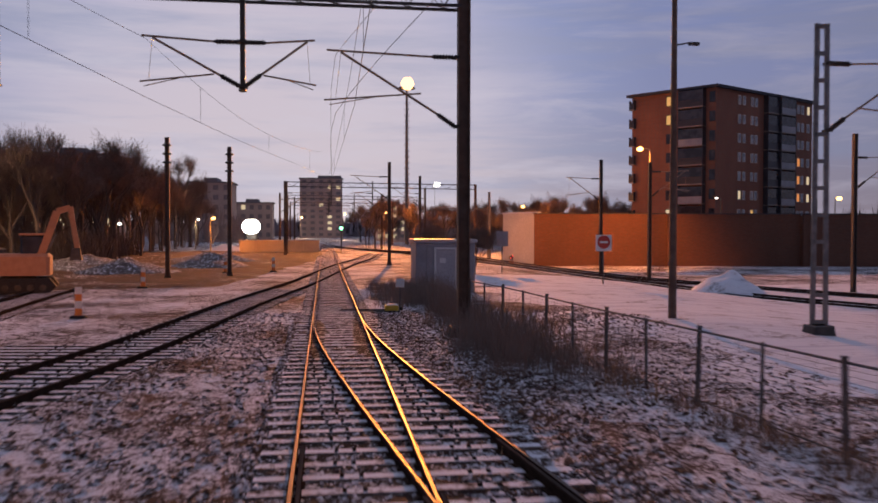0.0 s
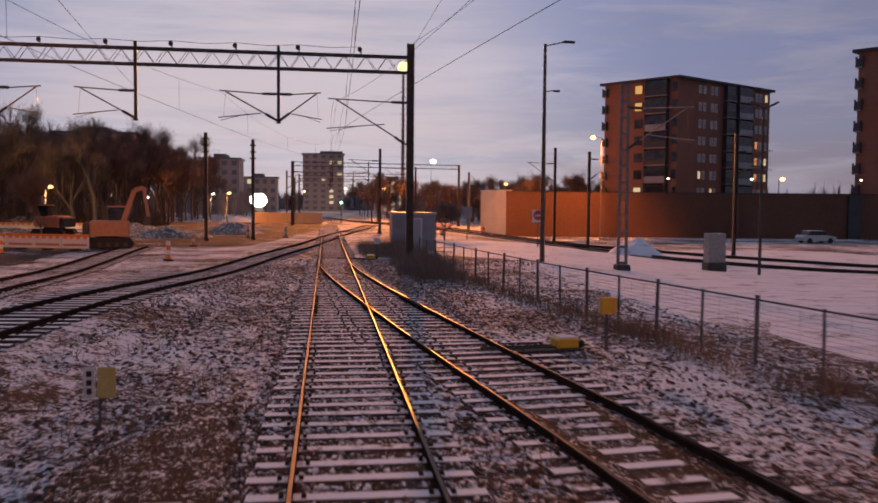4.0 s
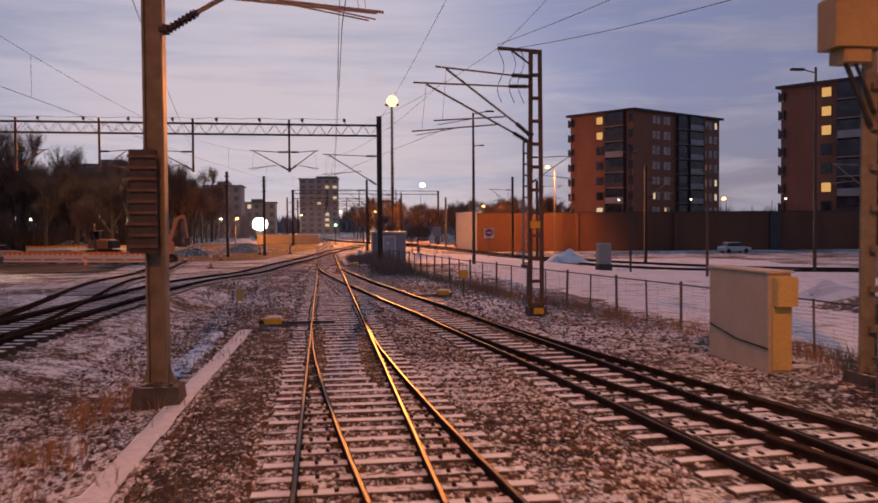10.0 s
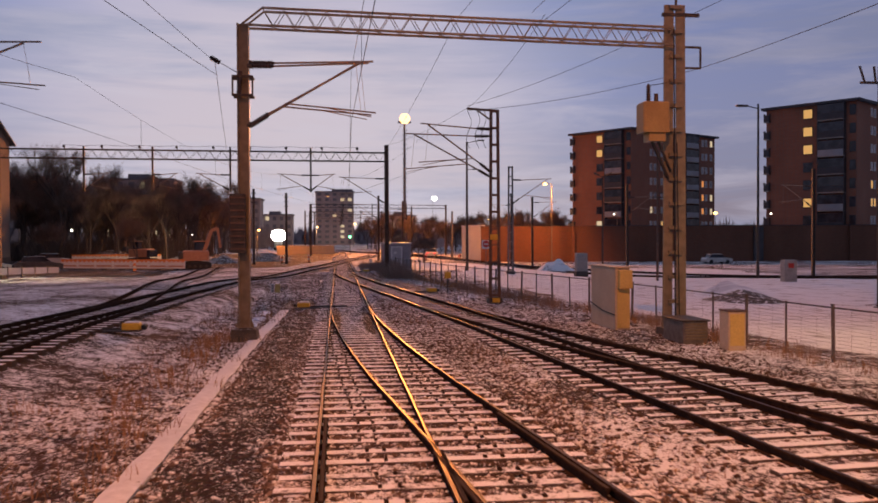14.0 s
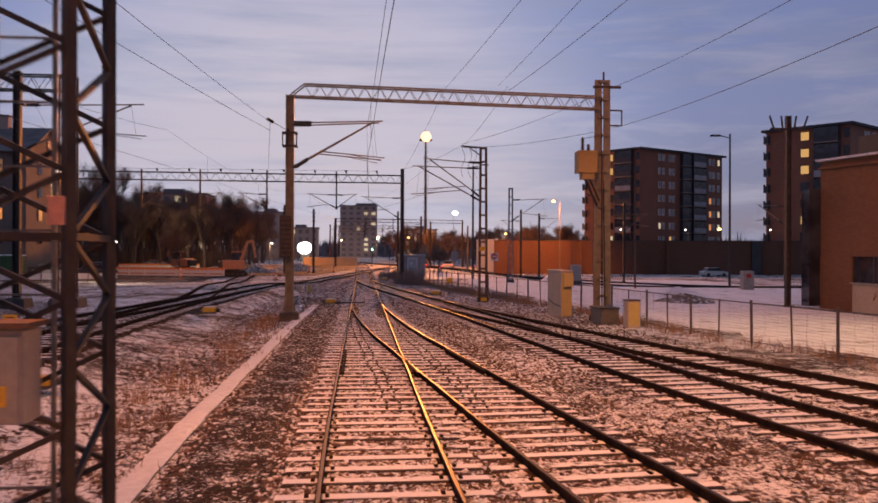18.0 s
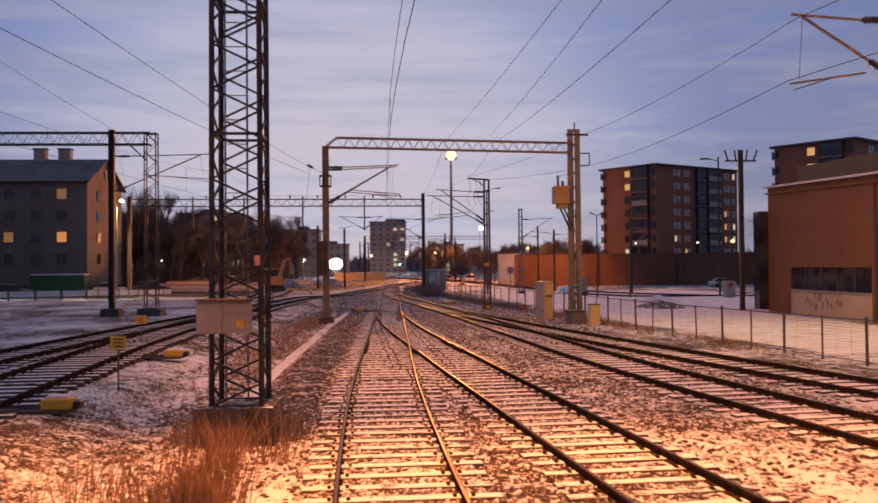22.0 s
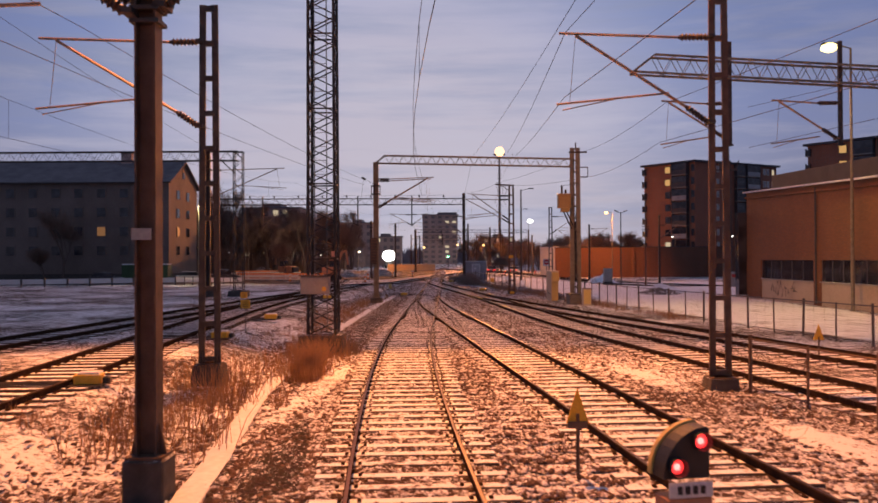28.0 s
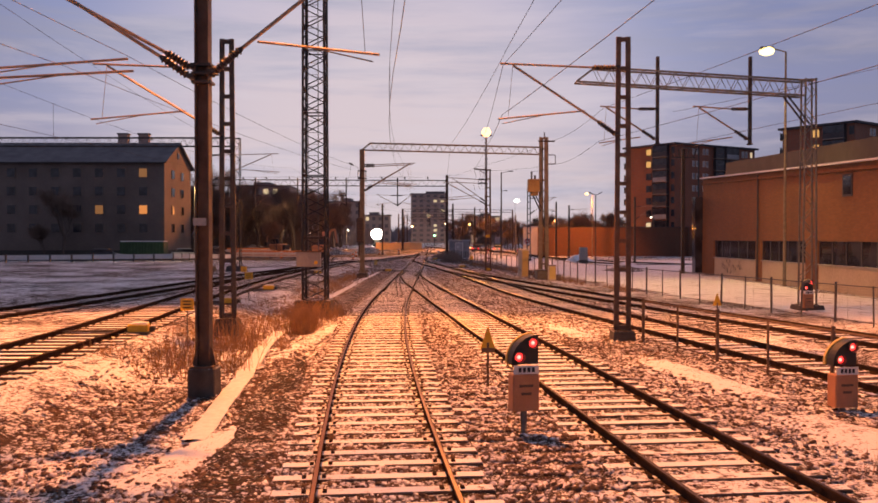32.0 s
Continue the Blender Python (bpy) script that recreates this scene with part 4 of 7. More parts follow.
def snow_patch(x, y, rx, ry, h, seed, rz=0.0, name="snow_drift", mat="flecked_snow", label="patch of smooth drifted snow between the tracks"):
    """A drift of smooth snow with a ragged edge sinking into the ground."""
    vs, n, rings = [], 30, 8
    ca, sa = math.cos(rz), math.sin(rz)
    for j in range(rings + 1):
        q = j / rings
        for i in range(n):
            a = 6.2832 * i / n
            k = q * (1 + 0.32 * noise.noise(Vector((math.cos(a) * 2.2, math.sin(a) * 2.2, seed))))
            px, py = k * rx * math.cos(a), k * ry * math.sin(a)
            wx, wy = x + ca * px - sa * py, y + sa * px + ca * py
            vs.append((wx, wy, rise(wx, wy) - 0.02 + h * (1 - q ** 3) * (1 + 0.5 * noise.noise(Vector((wx * 1.5, wy * 1.5, seed)))) - 0.04 * q))
    g = Geo().add(vs, [(j * n + i, (j + 1) * n + i, (j + 1) * n + (i + 1) % n, j * n + (i + 1) % n) for j in range(rings) for i in range(n)])
    struct(part(name, g, mat, smooth=True), label, "ground")


for k, (x, y, rx, ry, h, rz) in enumerate(((-1.55, -57.0, 0.6, 5.2, 0.06, -0.07), (7.7, -64.5, 0.6, 4.0, 0.08, 0.2), (8.5, -71.0, 0.9, 3.4, 0.08, 0.2), (-3.2, -62.5, 0.5, 2.6, 0.06, -0.1), (6.3, -56, 0.6, 3.5, 0.06, 0.15), (-1.2, -71.2, 0.55, 2.6, 0.07, -0.12), (-0.9, -75.5, 0.7, 2.6, 0.06, -0.1), (-1.75, -61.5, 0.3, 3.4, 0.05, -0.1), (9.6, -75.0, 1.2, 3.6, 0.08, 0.2), (-4.7, -44, 0.8, 5.0, 0.06, 0.0))):
    snow_patch(x, y, rx, ry, h, k, rz)
for k, (x, y, rx, ry) in enumerate(((13.4, 31.0, 2.5, 1.3), (22.6, 13.6, 1.5, 1.0), (17.2, 3.0, 1.8, 0.8))):
    snow_patch(x, y, rx, ry, 0.05, 20 + k, 0.2, "bare_patch", "churned_earth", "dark bare patch of earth in the snow yard")

# crumpled blue tarpaulin beside the trough
vs, nx, ny = [], 7, 26
for j in range(ny):
    for i in range(nx):
        yy = -9.8 - 7.4 * j / (ny - 1)
        xx = -3.3 - 0.45 * i / (nx - 1) + 0.18 * noise.noise(Vector((0, yy * 0.8, 2)))
        vs.append((xx, yy, rise(xx, yy) + 0.0 + 0.11 * abs(noise.noise(Vector((xx * 2.6, yy * 2.2, 5))))))
g = Geo()
g.add(vs, [(j * nx + i, j * nx + i + 1, (j + 1) * nx + i + 1, (j + 1) * nx + i) for j in range(ny - 1) for i in range(nx - 1)])
o = part("tarpaulin", g, "blue_tarp", smooth=True)
tagged(o, "crumpled blue tarpaulin lying beside the cable trough", "tarpaulin")

# ---------- overhead line equipment ----------
def insulator(geo_parent, a, b, name="insulator"):
    """One turned body with ribs."""
    a, b = Vector(a), Vector(b)
    d = (b - a)
    ln = d.length
    d.normalize()
    u = d.orthogonal().normalized()
    w = d.cross(u)
    prof = [(0.0, 0.03)]
    for k in range(7):
        t = 0.06 + 0.88 * k / 7
        prof += [(t, 0.05), (t + 0.03, 0.088), (t + 0.07, 0.06)]
    prof.append((1.0, 0.03))
    n, vs, fs = 8, [], []
    for t, r in prof:
        vs += [a + d * (t * ln) + (u * math.cos(6.2832 * k / n) + w * math.sin(6.2832 * k / n)) * r for k in range(n)]
    for i in range(len(prof) - 1):
        fs += [(i * n + k, i * n + (k + 1) % n, (i + 1) * n + (k + 1) % n, (i + 1) * n + k) for k in range(n)]
    return part(name, Geo().add(vs, fs), "brown_insulator", geo_parent)


def cantilever(parent, px, py, side, reach, ztop=8.0, zlow=6.05, zreg=6.55, twist=0.0):
    """Hinged tube bracket: top tube, strut, registration arm and steady arm, with ribbed insulators at the pole."""
    c = new("cantilever")
    c.parent = parent
    ex = px + side * reach
    ey = py + twist

    def at(u, z):
        return (px + (ex - px) * u, py + (ey - py) * u, z)

    g = Geo()
    i1 = min(0.78 / reach, 0.34)
    g.tube(at(i1, ztop - 0.03), at(1.04, ztop + 0.08), 0.03, 6)
    g.tube(at(i1 * 0.75, zlow + 0.42 * (ztop - zlow) * i1 * 2), at(0.93, ztop + 0.03), 0.035, 6)
    part("bracket_tube", g, "bronze_tube", c)
    g = Geo()
    g.tube(at(0.30, zreg + 0.12), at(1.06, zreg - 0.12), 0.024, 6)
    g.tube(at(0.62, zreg + 0.02), at(1.02, zreg - 0.25), 0.014, 5)
    g.tube(at(0.93, ztop), at(0.97, zreg - 0.05), 0.008, 4)
    part("registration_arm", g, "bronze_tube", c)
    insulator(c, at(0.03, ztop - 0.03), at(i1, ztop - 0.03))
    insulator(c, at(0.03, zlow + 0.05), at(i1 * 0.8, zlow + 0.45 * (ztop - zlow) * i1 * 2))
    for z in (ztop - 0.03, zlow + 0.05):
        part("pole_clamp", Geo().box((px + side * 0.06, py, z), (0.14, 0.34, 0.07)), "dark_steel", c)
    return c


def footing(parent, x, y, w=0.75, h=0.5, z=None):
    z = rise(x, y) if z is None else z
    g = Geo().box((x, y, z + h / 2 - 0.2), (w, w, h), taper=0.86)
    g.box((x, y, z + h - 0.185), (w * 0.62, w * 0.62, 0.03))
    return part("footing", g, "footing_concrete", parent)


def i_column(parent, x, y, z0, z1, w, mat, name="column"):
    """Rolled H section column, with a base plate and gussets."""
    h, f, b = w / 2, w * 0.1, w * 0.035
    prof = [(-h, -h), (-h + f, -h), (-h + f, -b), (h - f, -b), (h - f, -h), (h, -h), (h, h), (h - f, h), (h - f, b), (-h + f, b), (-h + f, h), (-h, h)]
    c = part(name, Geo().prism([(x + p, y + q, z0) for p, q in prof], (0, 0, z0), (0, 0, z1)), mat, parent)
    part("base_plate", Geo().box((x, y, z0 + 0.02), (w * 1.7, w * 1.7, 0.04)), mat, c)
    for s in (-1, 1):
        a, o = x + s * (h + 0.003), x + s * w * 0.85
        part("gusset", Geo().prism([(a, y - 0.02, z0 + 0.04), (o, y - 0.02, z0 + 0.04), (a, y - 0.02, z0 + 0.42)], (0, 0, 0), (0, 0.04, 0)), mat, c)
    return c


def ladder_column(parent, x, y, z0, z1, w, mat, d=0.14, along="x", name="column", taper=0.75):
    """Two channels joined by batten plates."""
    g = Geo()
    ax = (1, 0) if along == "x" else (0, 1)
    for s in (-1, 1):
        b = (x + ax[0] * s * w / 2, y + ax[1] * s * w / 2, z0)
        t = (x + ax[0] * s * w / 2 * taper, y + ax[1] * s * w / 2 * taper, z1)
        g.bar(b, t, d if along == "y" else 0.062, 0.062 if along == "y" else d)
    k = int((z1 - z0) / 0.78)
    for i in range(k + 1):
        z = z0 + 0.12 + (z1 - z0 - 0.2) * i / k
        f = 1 + (taper - 1) * (z - z0) / (z1 - z0)
        sx = (w * f if along == "x" else 0.09, w * f if along == "y" else 0.09)
        g.box((x, y, z), (sx[0], sx[1] if along == "y" else d * 0.9, 0.11))
    g.box((x, y, z0 + 0.015), (w * 1.5, w * 1.5, 0.03))
    return part(name, g, mat, parent)


def lattice_column(parent, x, y, z0, z1, w, mat, d=0.3, splay=1.0, name="column"):
    """Four angle legs with zigzag bracing on the wide faces."""
    c = new(name)
    c.parent = parent

    def leg(i, z):
        f = splay + (1 - splay) * (z - z0) / (z1 - z0)
        sx, sy = ((-1, -1), (1, -1), (1, 1), (-1, 1))[i]
        return (x + sx * w / 2 * f, y + sy * d / 2, z)

    for i in range(4):
        part("leg", Geo().bar(leg(i, z0), leg(i, z1), 0.06, 0.06), mat, c)
    n = int((z1 - z0) / 0.55)
    for a, b in ((0, 1), (3, 2)):
        for k in range(n):
            za, zb = z0 + (z1 - z0) * k / n, z0 + (z1 - z0) * (k + 1) / n
            p, q = (a, b) if k % 2 == 0 else (b, a)
            part("brace", Geo().tube(leg(p, za), leg(q, zb), 0.02, 4), mat, c)
    for z in (z0 + 0.02, z1 - 0.05):
        part("tie_plate", Geo().box((x, y, z), (w * splay + 0.1 if z < z0 + 1 else w + 0.1, d + 0.1, 0.04)), mat, c)
    return c


def truss_beam(parent, a, b, depth, width=0.45, bay=0.75, mat="galvanised_steel", name="beam", r=0.035, end=0.0):
    """Four chord lattice beam from a to b (tops of the chords). end: how far the top chord stops short at a."""
    a, b = Vector(a), Vector(b)
    d = b - a
    ln = d.length
    d.normalize()
    sd = d.cross(Vector((0, 0, 1))).normalized() * width / 2
    dn = Vector((0, 0, -depth))
    g = Geo()
    for s in (-1, 1):
        g.bar(a + d * end + sd * s, b + sd * s, r * 2, r * 2)
        g.bar(a + sd * s + dn, b + sd * s + dn, r * 2, r * 2)
        if end:
            g.bar(a + sd * s + dn, a + d * end + sd * s, r * 1.6, r * 1.6)
    n = int((ln - end) / bay)
    for i in range(n):
        p, q = a + d * (end + (ln - end) * i / n), a + d * (end + (ln - end) * (i + 1) / n)
        m = (p + q) / 2
        for s in (-1, 1):
            g.tube(p + sd * s, m + sd * s + dn, 0.014, 4, caps=False)
            g.tube(m + sd * s + dn, q + sd * s, 0.014, 4, caps=False)
        g.tube(p + sd, p - sd, 0.012, 4, caps=False)
        g.tube(p + sd + dn, q - sd + dn, 0.012, 4, caps=False)
    return part(name, g, mat, parent)


def drop_post(parent, x, y, z0, z1, w=0.14):
    g = Geo().box((x, y, (z0 + z1) / 2), (w, w, z1 - z0), bevel=0.01)
    g.box((x, y, z0 + 0.04), (w * 1.5, w * 1.5, 0.05))
    return part("drop_post", g, "dark_steel", parent)


# long portal spanning the station throat, its square column by the main track
p = thing("portal_gantry", "long steel portal gantry with a square column and drop posts", "gantry")
i_column(p, 3.55, 25.0, 0.25, 10.8, 0.34, "rust_brown_steel")
footing(p, 3.55, 25.0, 0.9, 0.5)
i_column(p, -27.0, 25.0, 0.25, 10.6, 0.36, "rust_brown_steel")
footing(p, -27.0, 25.0, 0.9, 0.5)
truss_beam(p, (-27.0, 25, 10.25), (3.45, 25, 10.15), 0.72, 0.5, 1.0, "dark_steel", r=0.04)
for x in (-20.5, -15.2, -9.1, -2.65):
    drop_post(p, x, 25, 6.9, 10.5)
for x, s in ((-9.1, -1), (-2.65, -1), (-2.65, 1), (-15.2, 1), (-20.5, 1)):
    cantilever(p, x, 25, s, 2.6 if s < 0 else 1.9, 8.3, 7.0, 7.25)
cantilever(p, 3.4, 25, -1, 3.6, 8.05, 6.0, 6.85)
for i in range(9):
    x = 1.2 - 2.9 * i
    g = Geo().tube((x, 25.2, 10.2), (x, 25.2, 10.42), 0.03, 5)
    g.ball((x - 0.06, 25.2, 10.5), 0.11, 8, sz=1.2)
    part("line_insulator", g, "brown_insulator", p)
g = Geo()
pts = [(1.2 - 1.45 * i, 25.2, 10.62 - 0.08 * (i % 2)) for i in range(17)]
g.path(pts, 0.012)
part("feeder_cable", g, "wire_copper", p)

# light pole and catenary pole in the snow yard
p = thing("light_pole", "tall slim steel light pole with a small unlit lamp head", "light pole")
zb = rise(10.5, 26.5)
part("pole", Geo().tube((10.5, 26.5, zb - 0.2), (10.5, 26.5, 11.3), 0.13, 10, r2=0.075), "rust_brown_steel", p)
g = Geo().tube((10.5, 26.5, 8.9), (10.95, 26.4, 8.98), 0.025, 6)
g.box((11.1, 26.4, 8.95), (0.34, 0.16, 0.09), bevel=0.02)
part("lamp_head", g, "dark_steel", p)
g = Geo().tube((10.5, 26.5, 11.2), (11.5, 26.4, 11.42), 0.03, 6)
g.box((11.7, 26.4, 11.42), (0.6, 0.2, 0.11), bevel=0.02)
part("lamp_head", g, "dark_steel", p)


def ladder_pole(x, y, top, label, sides, w=0.42, mat="galvanised_steel", along="x", foot="footing_concrete", z0=None, reach=3.2, ztop=7.9, zlow=5.9, zreg=6.5):
    z0 = rise(x, y) if z0 is None else z0
    p = thing("catenary_pole", label, "catenary pole", "catenary poles")
    ladder_column(p, x, y, z0 + 0.25, top, w, mat, along=along)
    footing(p, x, y, 0.7, 0.45, z0)
    for s in sides:
        cantilever(p, x + s * w / 3, y, s, reach, ztop, zlow, zreg)
    return p


ladder_pole(13.7, 23.6, 9.0, "grey battened catenary pole standing in the snow yard", (1,), 0.4)
p = ladder_pole(6.8, -6.5, 9.05, "brownish battened catenary pole with a double bracket by the fence", (), 0.42, "rust_brown_steel")
cantilever(p, 6.66, -6.4, -1, 3.85, 7.85, 5.9, 6.4, 0.2)
cantilever(p, 6.66, -6.6, -1, 3.3, 8.15, 6.1, 6.6, -0.9)
g = Geo().bar((6.9, -6.5, 9.0), (5.5, -6.5, 9.08), 0.1, 0.1).bar((6.7, -6.5, 8.5), (6.0, -6.5, 9.0), 0.06, 0.06)
part("top_bracket", g, "rust_brown_steel", p)
for x in (5.6, 6.0, 6.3):
    part("jumper_cable", Geo().path([(x + 0.12 * math.sin(k * 0.9 + x), -6.5, 9.0 - 0.22 * k) for k in range(9)], 0.012), "wire_copper", p)
part("base_mark", Geo().box((6.8, -6.87, 0.16), (0.34, 0.03, 0.2)), "machine_yellow", p, "yellow mark at the foot")
part("number_plate", Geo().box((6.75, -6.62, 3.1), (0.36, 0.02, 0.24), bevel=0.004), "sign_yellow", p, "small yellow pole plate")

# two column portal across the yard
p = thing("yard_portal", "two column steel portal with a lattice beam over the tracks", "gantry")
i_column(p, -3.28, -19.9, 0.3, 9.45, 0.34, "olive_steel")
footing(p, -3.28, -19.9, 0.85, 0.55)
truss_beam(p, (-3.3, -19.9, 9.9), (9.9, -20.2, 9.55), 0.52, 0.45, 0.62, "olive_steel", r=0.032, end=0.62)
ladder_column(p, 10.0, -20.2, 0.15, 10.3, 0.46, "olive_steel", 0.3, taper=0.8)
footing(p, 10.0, -20.2, 0.95, 0.4)
cantilever(p, -3.14, -19.76, 1, 3.6, 8.36, 6.45, 7.0)
cantilever(p, -3.14, -20.04, 1, 3.45, 8.2, 6.35, 6.85, -0.25)
dc = tagged(new("disconnector"), "open dark steel frame clamped round the column")
dc.parent = p
for z in (7.3, 7.85):
    for y in (-20.12, -19.68):
        part("crossbar", Geo().box((-3.28, y, z), (0.62, 0.06, 0.07)), "dark_steel", dc)
for s in (-1, 1):
    part("upright", Geo().box((-3.28 + 0.29 * s, -20.12, 7.575), (0.05, 0.055, 0.6)), "dark_steel", dc)
part("rod", Geo().tube((-3.4, -20.1, 7.35), (-3.34, -20.1, 8.0), 0.06, 8), "brown_insulator", dc)
part("feeder_stay", Geo().tube((-3.45, -19.9, 8.0), (-3.95, -19.9, 8.28), 0.012, 5), "wire_copper", p)
insulator(p, (-3.95, -19.9, 8.28), (-4.25, -19.9, 8.45))
sb = part("slatted_box", Geo().box((-3.44, -20.15, 3.5), (0.46, 0.12, 1.75), bevel=0.02), "dark_steel", p, "slatted brown box on the column")
for i in range(9):
    part("slat", Geo().box((-3.44, -20.235, 2.74 + 0.19 * i), (0.48, 0.04, 0.05)), "rust_brown_steel", sb)
g = Geo().box((9.25, -20.35, 6.75), (0.85, 0.7, 0.95), bevel=0.05).box((9.3, -20.35, 6.15), (0.55, 0.55, 0.28), bevel=0.04)
part("transformer", g, "ochre_tank", p, "yellow pole transformer tank")
insulator(p, (9.1, -20.35, 7.2), (9.1, -20.35, 7.8), "bushing")
g = Geo().tube((9.35, -20.35, 7.2), (9.35, -20.35, 7.5), 0.07, 8)
part("bushing", g, "brown_insulator", p)
for a, b, r in (((9.2, -20.35, 6.05), (9.75, -20.3, 4.9), 0.05), ((9.4, -20.35, 6.05), (9.85, -20.3, 5.1), 0.04), ((9.1, -20.35, 7.75), (9.9, -20.2, 7.9), 0.012)):
    part("lead_cable", Geo().tube(a, b, r, 6), "black_paint", p)
g = Geo()
for z in (8.35, 9.0):
    g.bar((10.1, -20.2, z), (10.85, -20.2, z), 0.06, 0.06)
g.bar((10.85, -20.2, 8.35), (10.85, -20.2, 9.0), 0.05, 0.05)
part("side_bracket", g, "dark_steel", p)
g = Geo().bar((9.6, -20.2, 10.0), (10.8, -20.2, 10.0), 0.1, 0.1).tube((10.05, -20.2, 10.2), (10.05, -20.2, 10.65), 0.04, 6)
part("top_arm", g, "dark_steel", p)
part("pole_cable", Geo().tube((9.95, -20.42, 0.3), (9.9, -20.4, 9.6), 0.025, 5).tube((10.08, -20.42, 0.3), (10.0, -20.4, 6.0), 0.02, 5), "black_paint", p)

# trackside cabinets at the portal
c = thing("relay_cabinet", "large beige sheet metal relay cabinet beside the track", "cabinet", at=(0, 0, 0))
part("body", Geo().box((8.78, -17.5, 1.02), (0.5, 2.7, 2.04), bevel=0.02), "cabinet_beige", c)
part("roof", Geo().box((8.78, -17.5, 2.07), (0.58, 2.8, 0.05), bevel=0.015), "cabinet_beige", c)
part("cable_loop", Geo().tube((8.51, -16.2, 0.75), (8.51, -17.5, 0.55), 0.018, 5).tube((8.51, -17.5, 0.55), (8.51, -18.85, 0.5), 0.018, 5), "black_paint", c)
c2 = thing("meter_box", "yellow meter box on the end of the relay cabinet", "meter box")
part("body", Geo().box((8.82, -18.98, 1.68), (0.44, 0.24, 0.6), bevel=0.02), "cabinet_yellow", c2)
part("panel", Geo().box((8.8, -18.885, 0.72), (0.42, 0.05, 1.3), bevel=0.01), "cabinet_yellow", c2)
c = thing("battery_box", "low grey louvred box beside the portal column", "equipment box")
part("body", Geo().box((9.6, -22.0, 0.32), (0.75, 1.5, 0.64), bevel=0.02), "galvanised_steel", c)
part("lid", Geo().box((9.6, -22.0, 0.66), (0.85, 1.6, 0.05), bevel=0.015), "dark_steel", c)
for i in range(6):
    part("louvre", Geo().box((9.6, -22.765, 0.14 + 0.085 * i), (0.62, 0.03, 0.05)), "olive_steel", c)
c = thing("slim_cabinet", "narrow beige trackside cabinet with a rusty top", "cabinet")
part("body", Geo().box((10.1, -24.0, 0.52), (0.5, 0.55, 1.04), bevel=0.02), "cabinet_beige", c)
part("cap", Geo().box((10.1, -24.0, 1.06), (0.54, 0.59, 0.04), bevel=0.01), "rust_brown_steel", c)
part("door", Geo().box((10.1, -24.285, 0.55), (0.4, 0.02, 0.85), bevel=0.004), "cabinet_yellow", c)

# lattice light mast
m = thing("lattice_light_mast", "tall dark lattice lighting mast on a concrete block", "light mast")
part("footing", Geo().box((-2.47, -50.5, 0.2), (1.38, 1.38, 0.84), taper=0.95), "footing_concrete", m)
W0, W1, ZB, ZT = 0.84, 0.70, 0.62, 27.0
def corner(i, z):
    w = (W0 + (W1 - W0) * (z - ZB) / (ZT - ZB)) / 2
    sx, sy = ((-1, -1), (1, -1), (1, 1), (-1, 1))[i]
    lean = 0.0
    return (-2.45 + sx * w + lean, -50.5 + sy * w, z)
for i in range(4):
    part("leg", Geo().bar(corner(i, ZB), corner(i, ZT), 0.068, 0.068), "mast_steel", m)
nb = 34
for s in range(4):
    for k in range(nb):
        za, zc = ZB + (ZT - ZB) * k / nb, ZB + (ZT - ZB) * (k + 1) / nb
        zm = (za + zc) / 2
        a, b = s, (s + 1) % 4
        part("brace", Geo().tube(corner(a, za), corner(b, zm), 0.025, 4), "mast_steel", m)
        part("brace", Geo().tube(corner(b, zm), corner(a, zc), 0.025, 4), "mast_steel", m)
        if k % 3 == 0:
            part("cross_strut", Geo().tube(corner(a, za), corner(b, za), 0.032, 4), "mast_steel", m)
ladder = new("ladder")
ladder.parent = m
rung = Geo().tube((-2.75, -50.15, 0), (-2.4, -50.15, 0), 0.012, 4).mesh("rung", "galvanised_steel")
for k in range(60):
    o = new("rung", rung)
    o.parent = ladder
    o.matrix_world = pose(0, 0, 0.8 + 0.44 * k)
for x in (-2.77, -2.38):
    part("stile", Geo().tube((x, -50.15, 0.5), (x, -50.15, 27), 0.02, 5), "galvanised_steel", ladder)
b = thing("mast_cabinet", "pale grey electrical cabinet hung on the lattice mast", "cabinet")
part("body", Geo().box((-2.62, -51.08, 2.15), (0.89, 0.26, 0.54), bevel=0.015), "cabinet_grey", b)
part("hood", Geo().box((-2.62, -51.1, 2.44), (0.96, 0.34, 0.03)), "rust_brown_steel", b)
for x in (-2.835, -2.405):
    part("door", Geo().box((x, -51.22, 2.15), (0.41, 0.02, 0.46), bevel=0.004), "cabinet_grey", b)
part("warning_label", Geo().box((-2.33, -51.236, 2.04), (0.12, 0.006, 0.12)), "sign_yellow", b)
b = thing("mast_sign", "small faded red sign plate on the mast leg", "sign")
part("plate", Geo().box((-2.08, -51.0, 3.1), (0.1, 0.02, 0.17), bevel=0.004), "faded_red", b)
part("platform", Geo().box((-2.6, -50.5, 27.1), (1.8, 1.4, 0.08)), "dark_steel", m)
for i in range(3):
    part("floodlight", Geo().box((-3.3 + 0.7 * i, -51.5, 27.75), (0.5, 0.3, 0.45), bevel=0.04), "dark_steel", m)

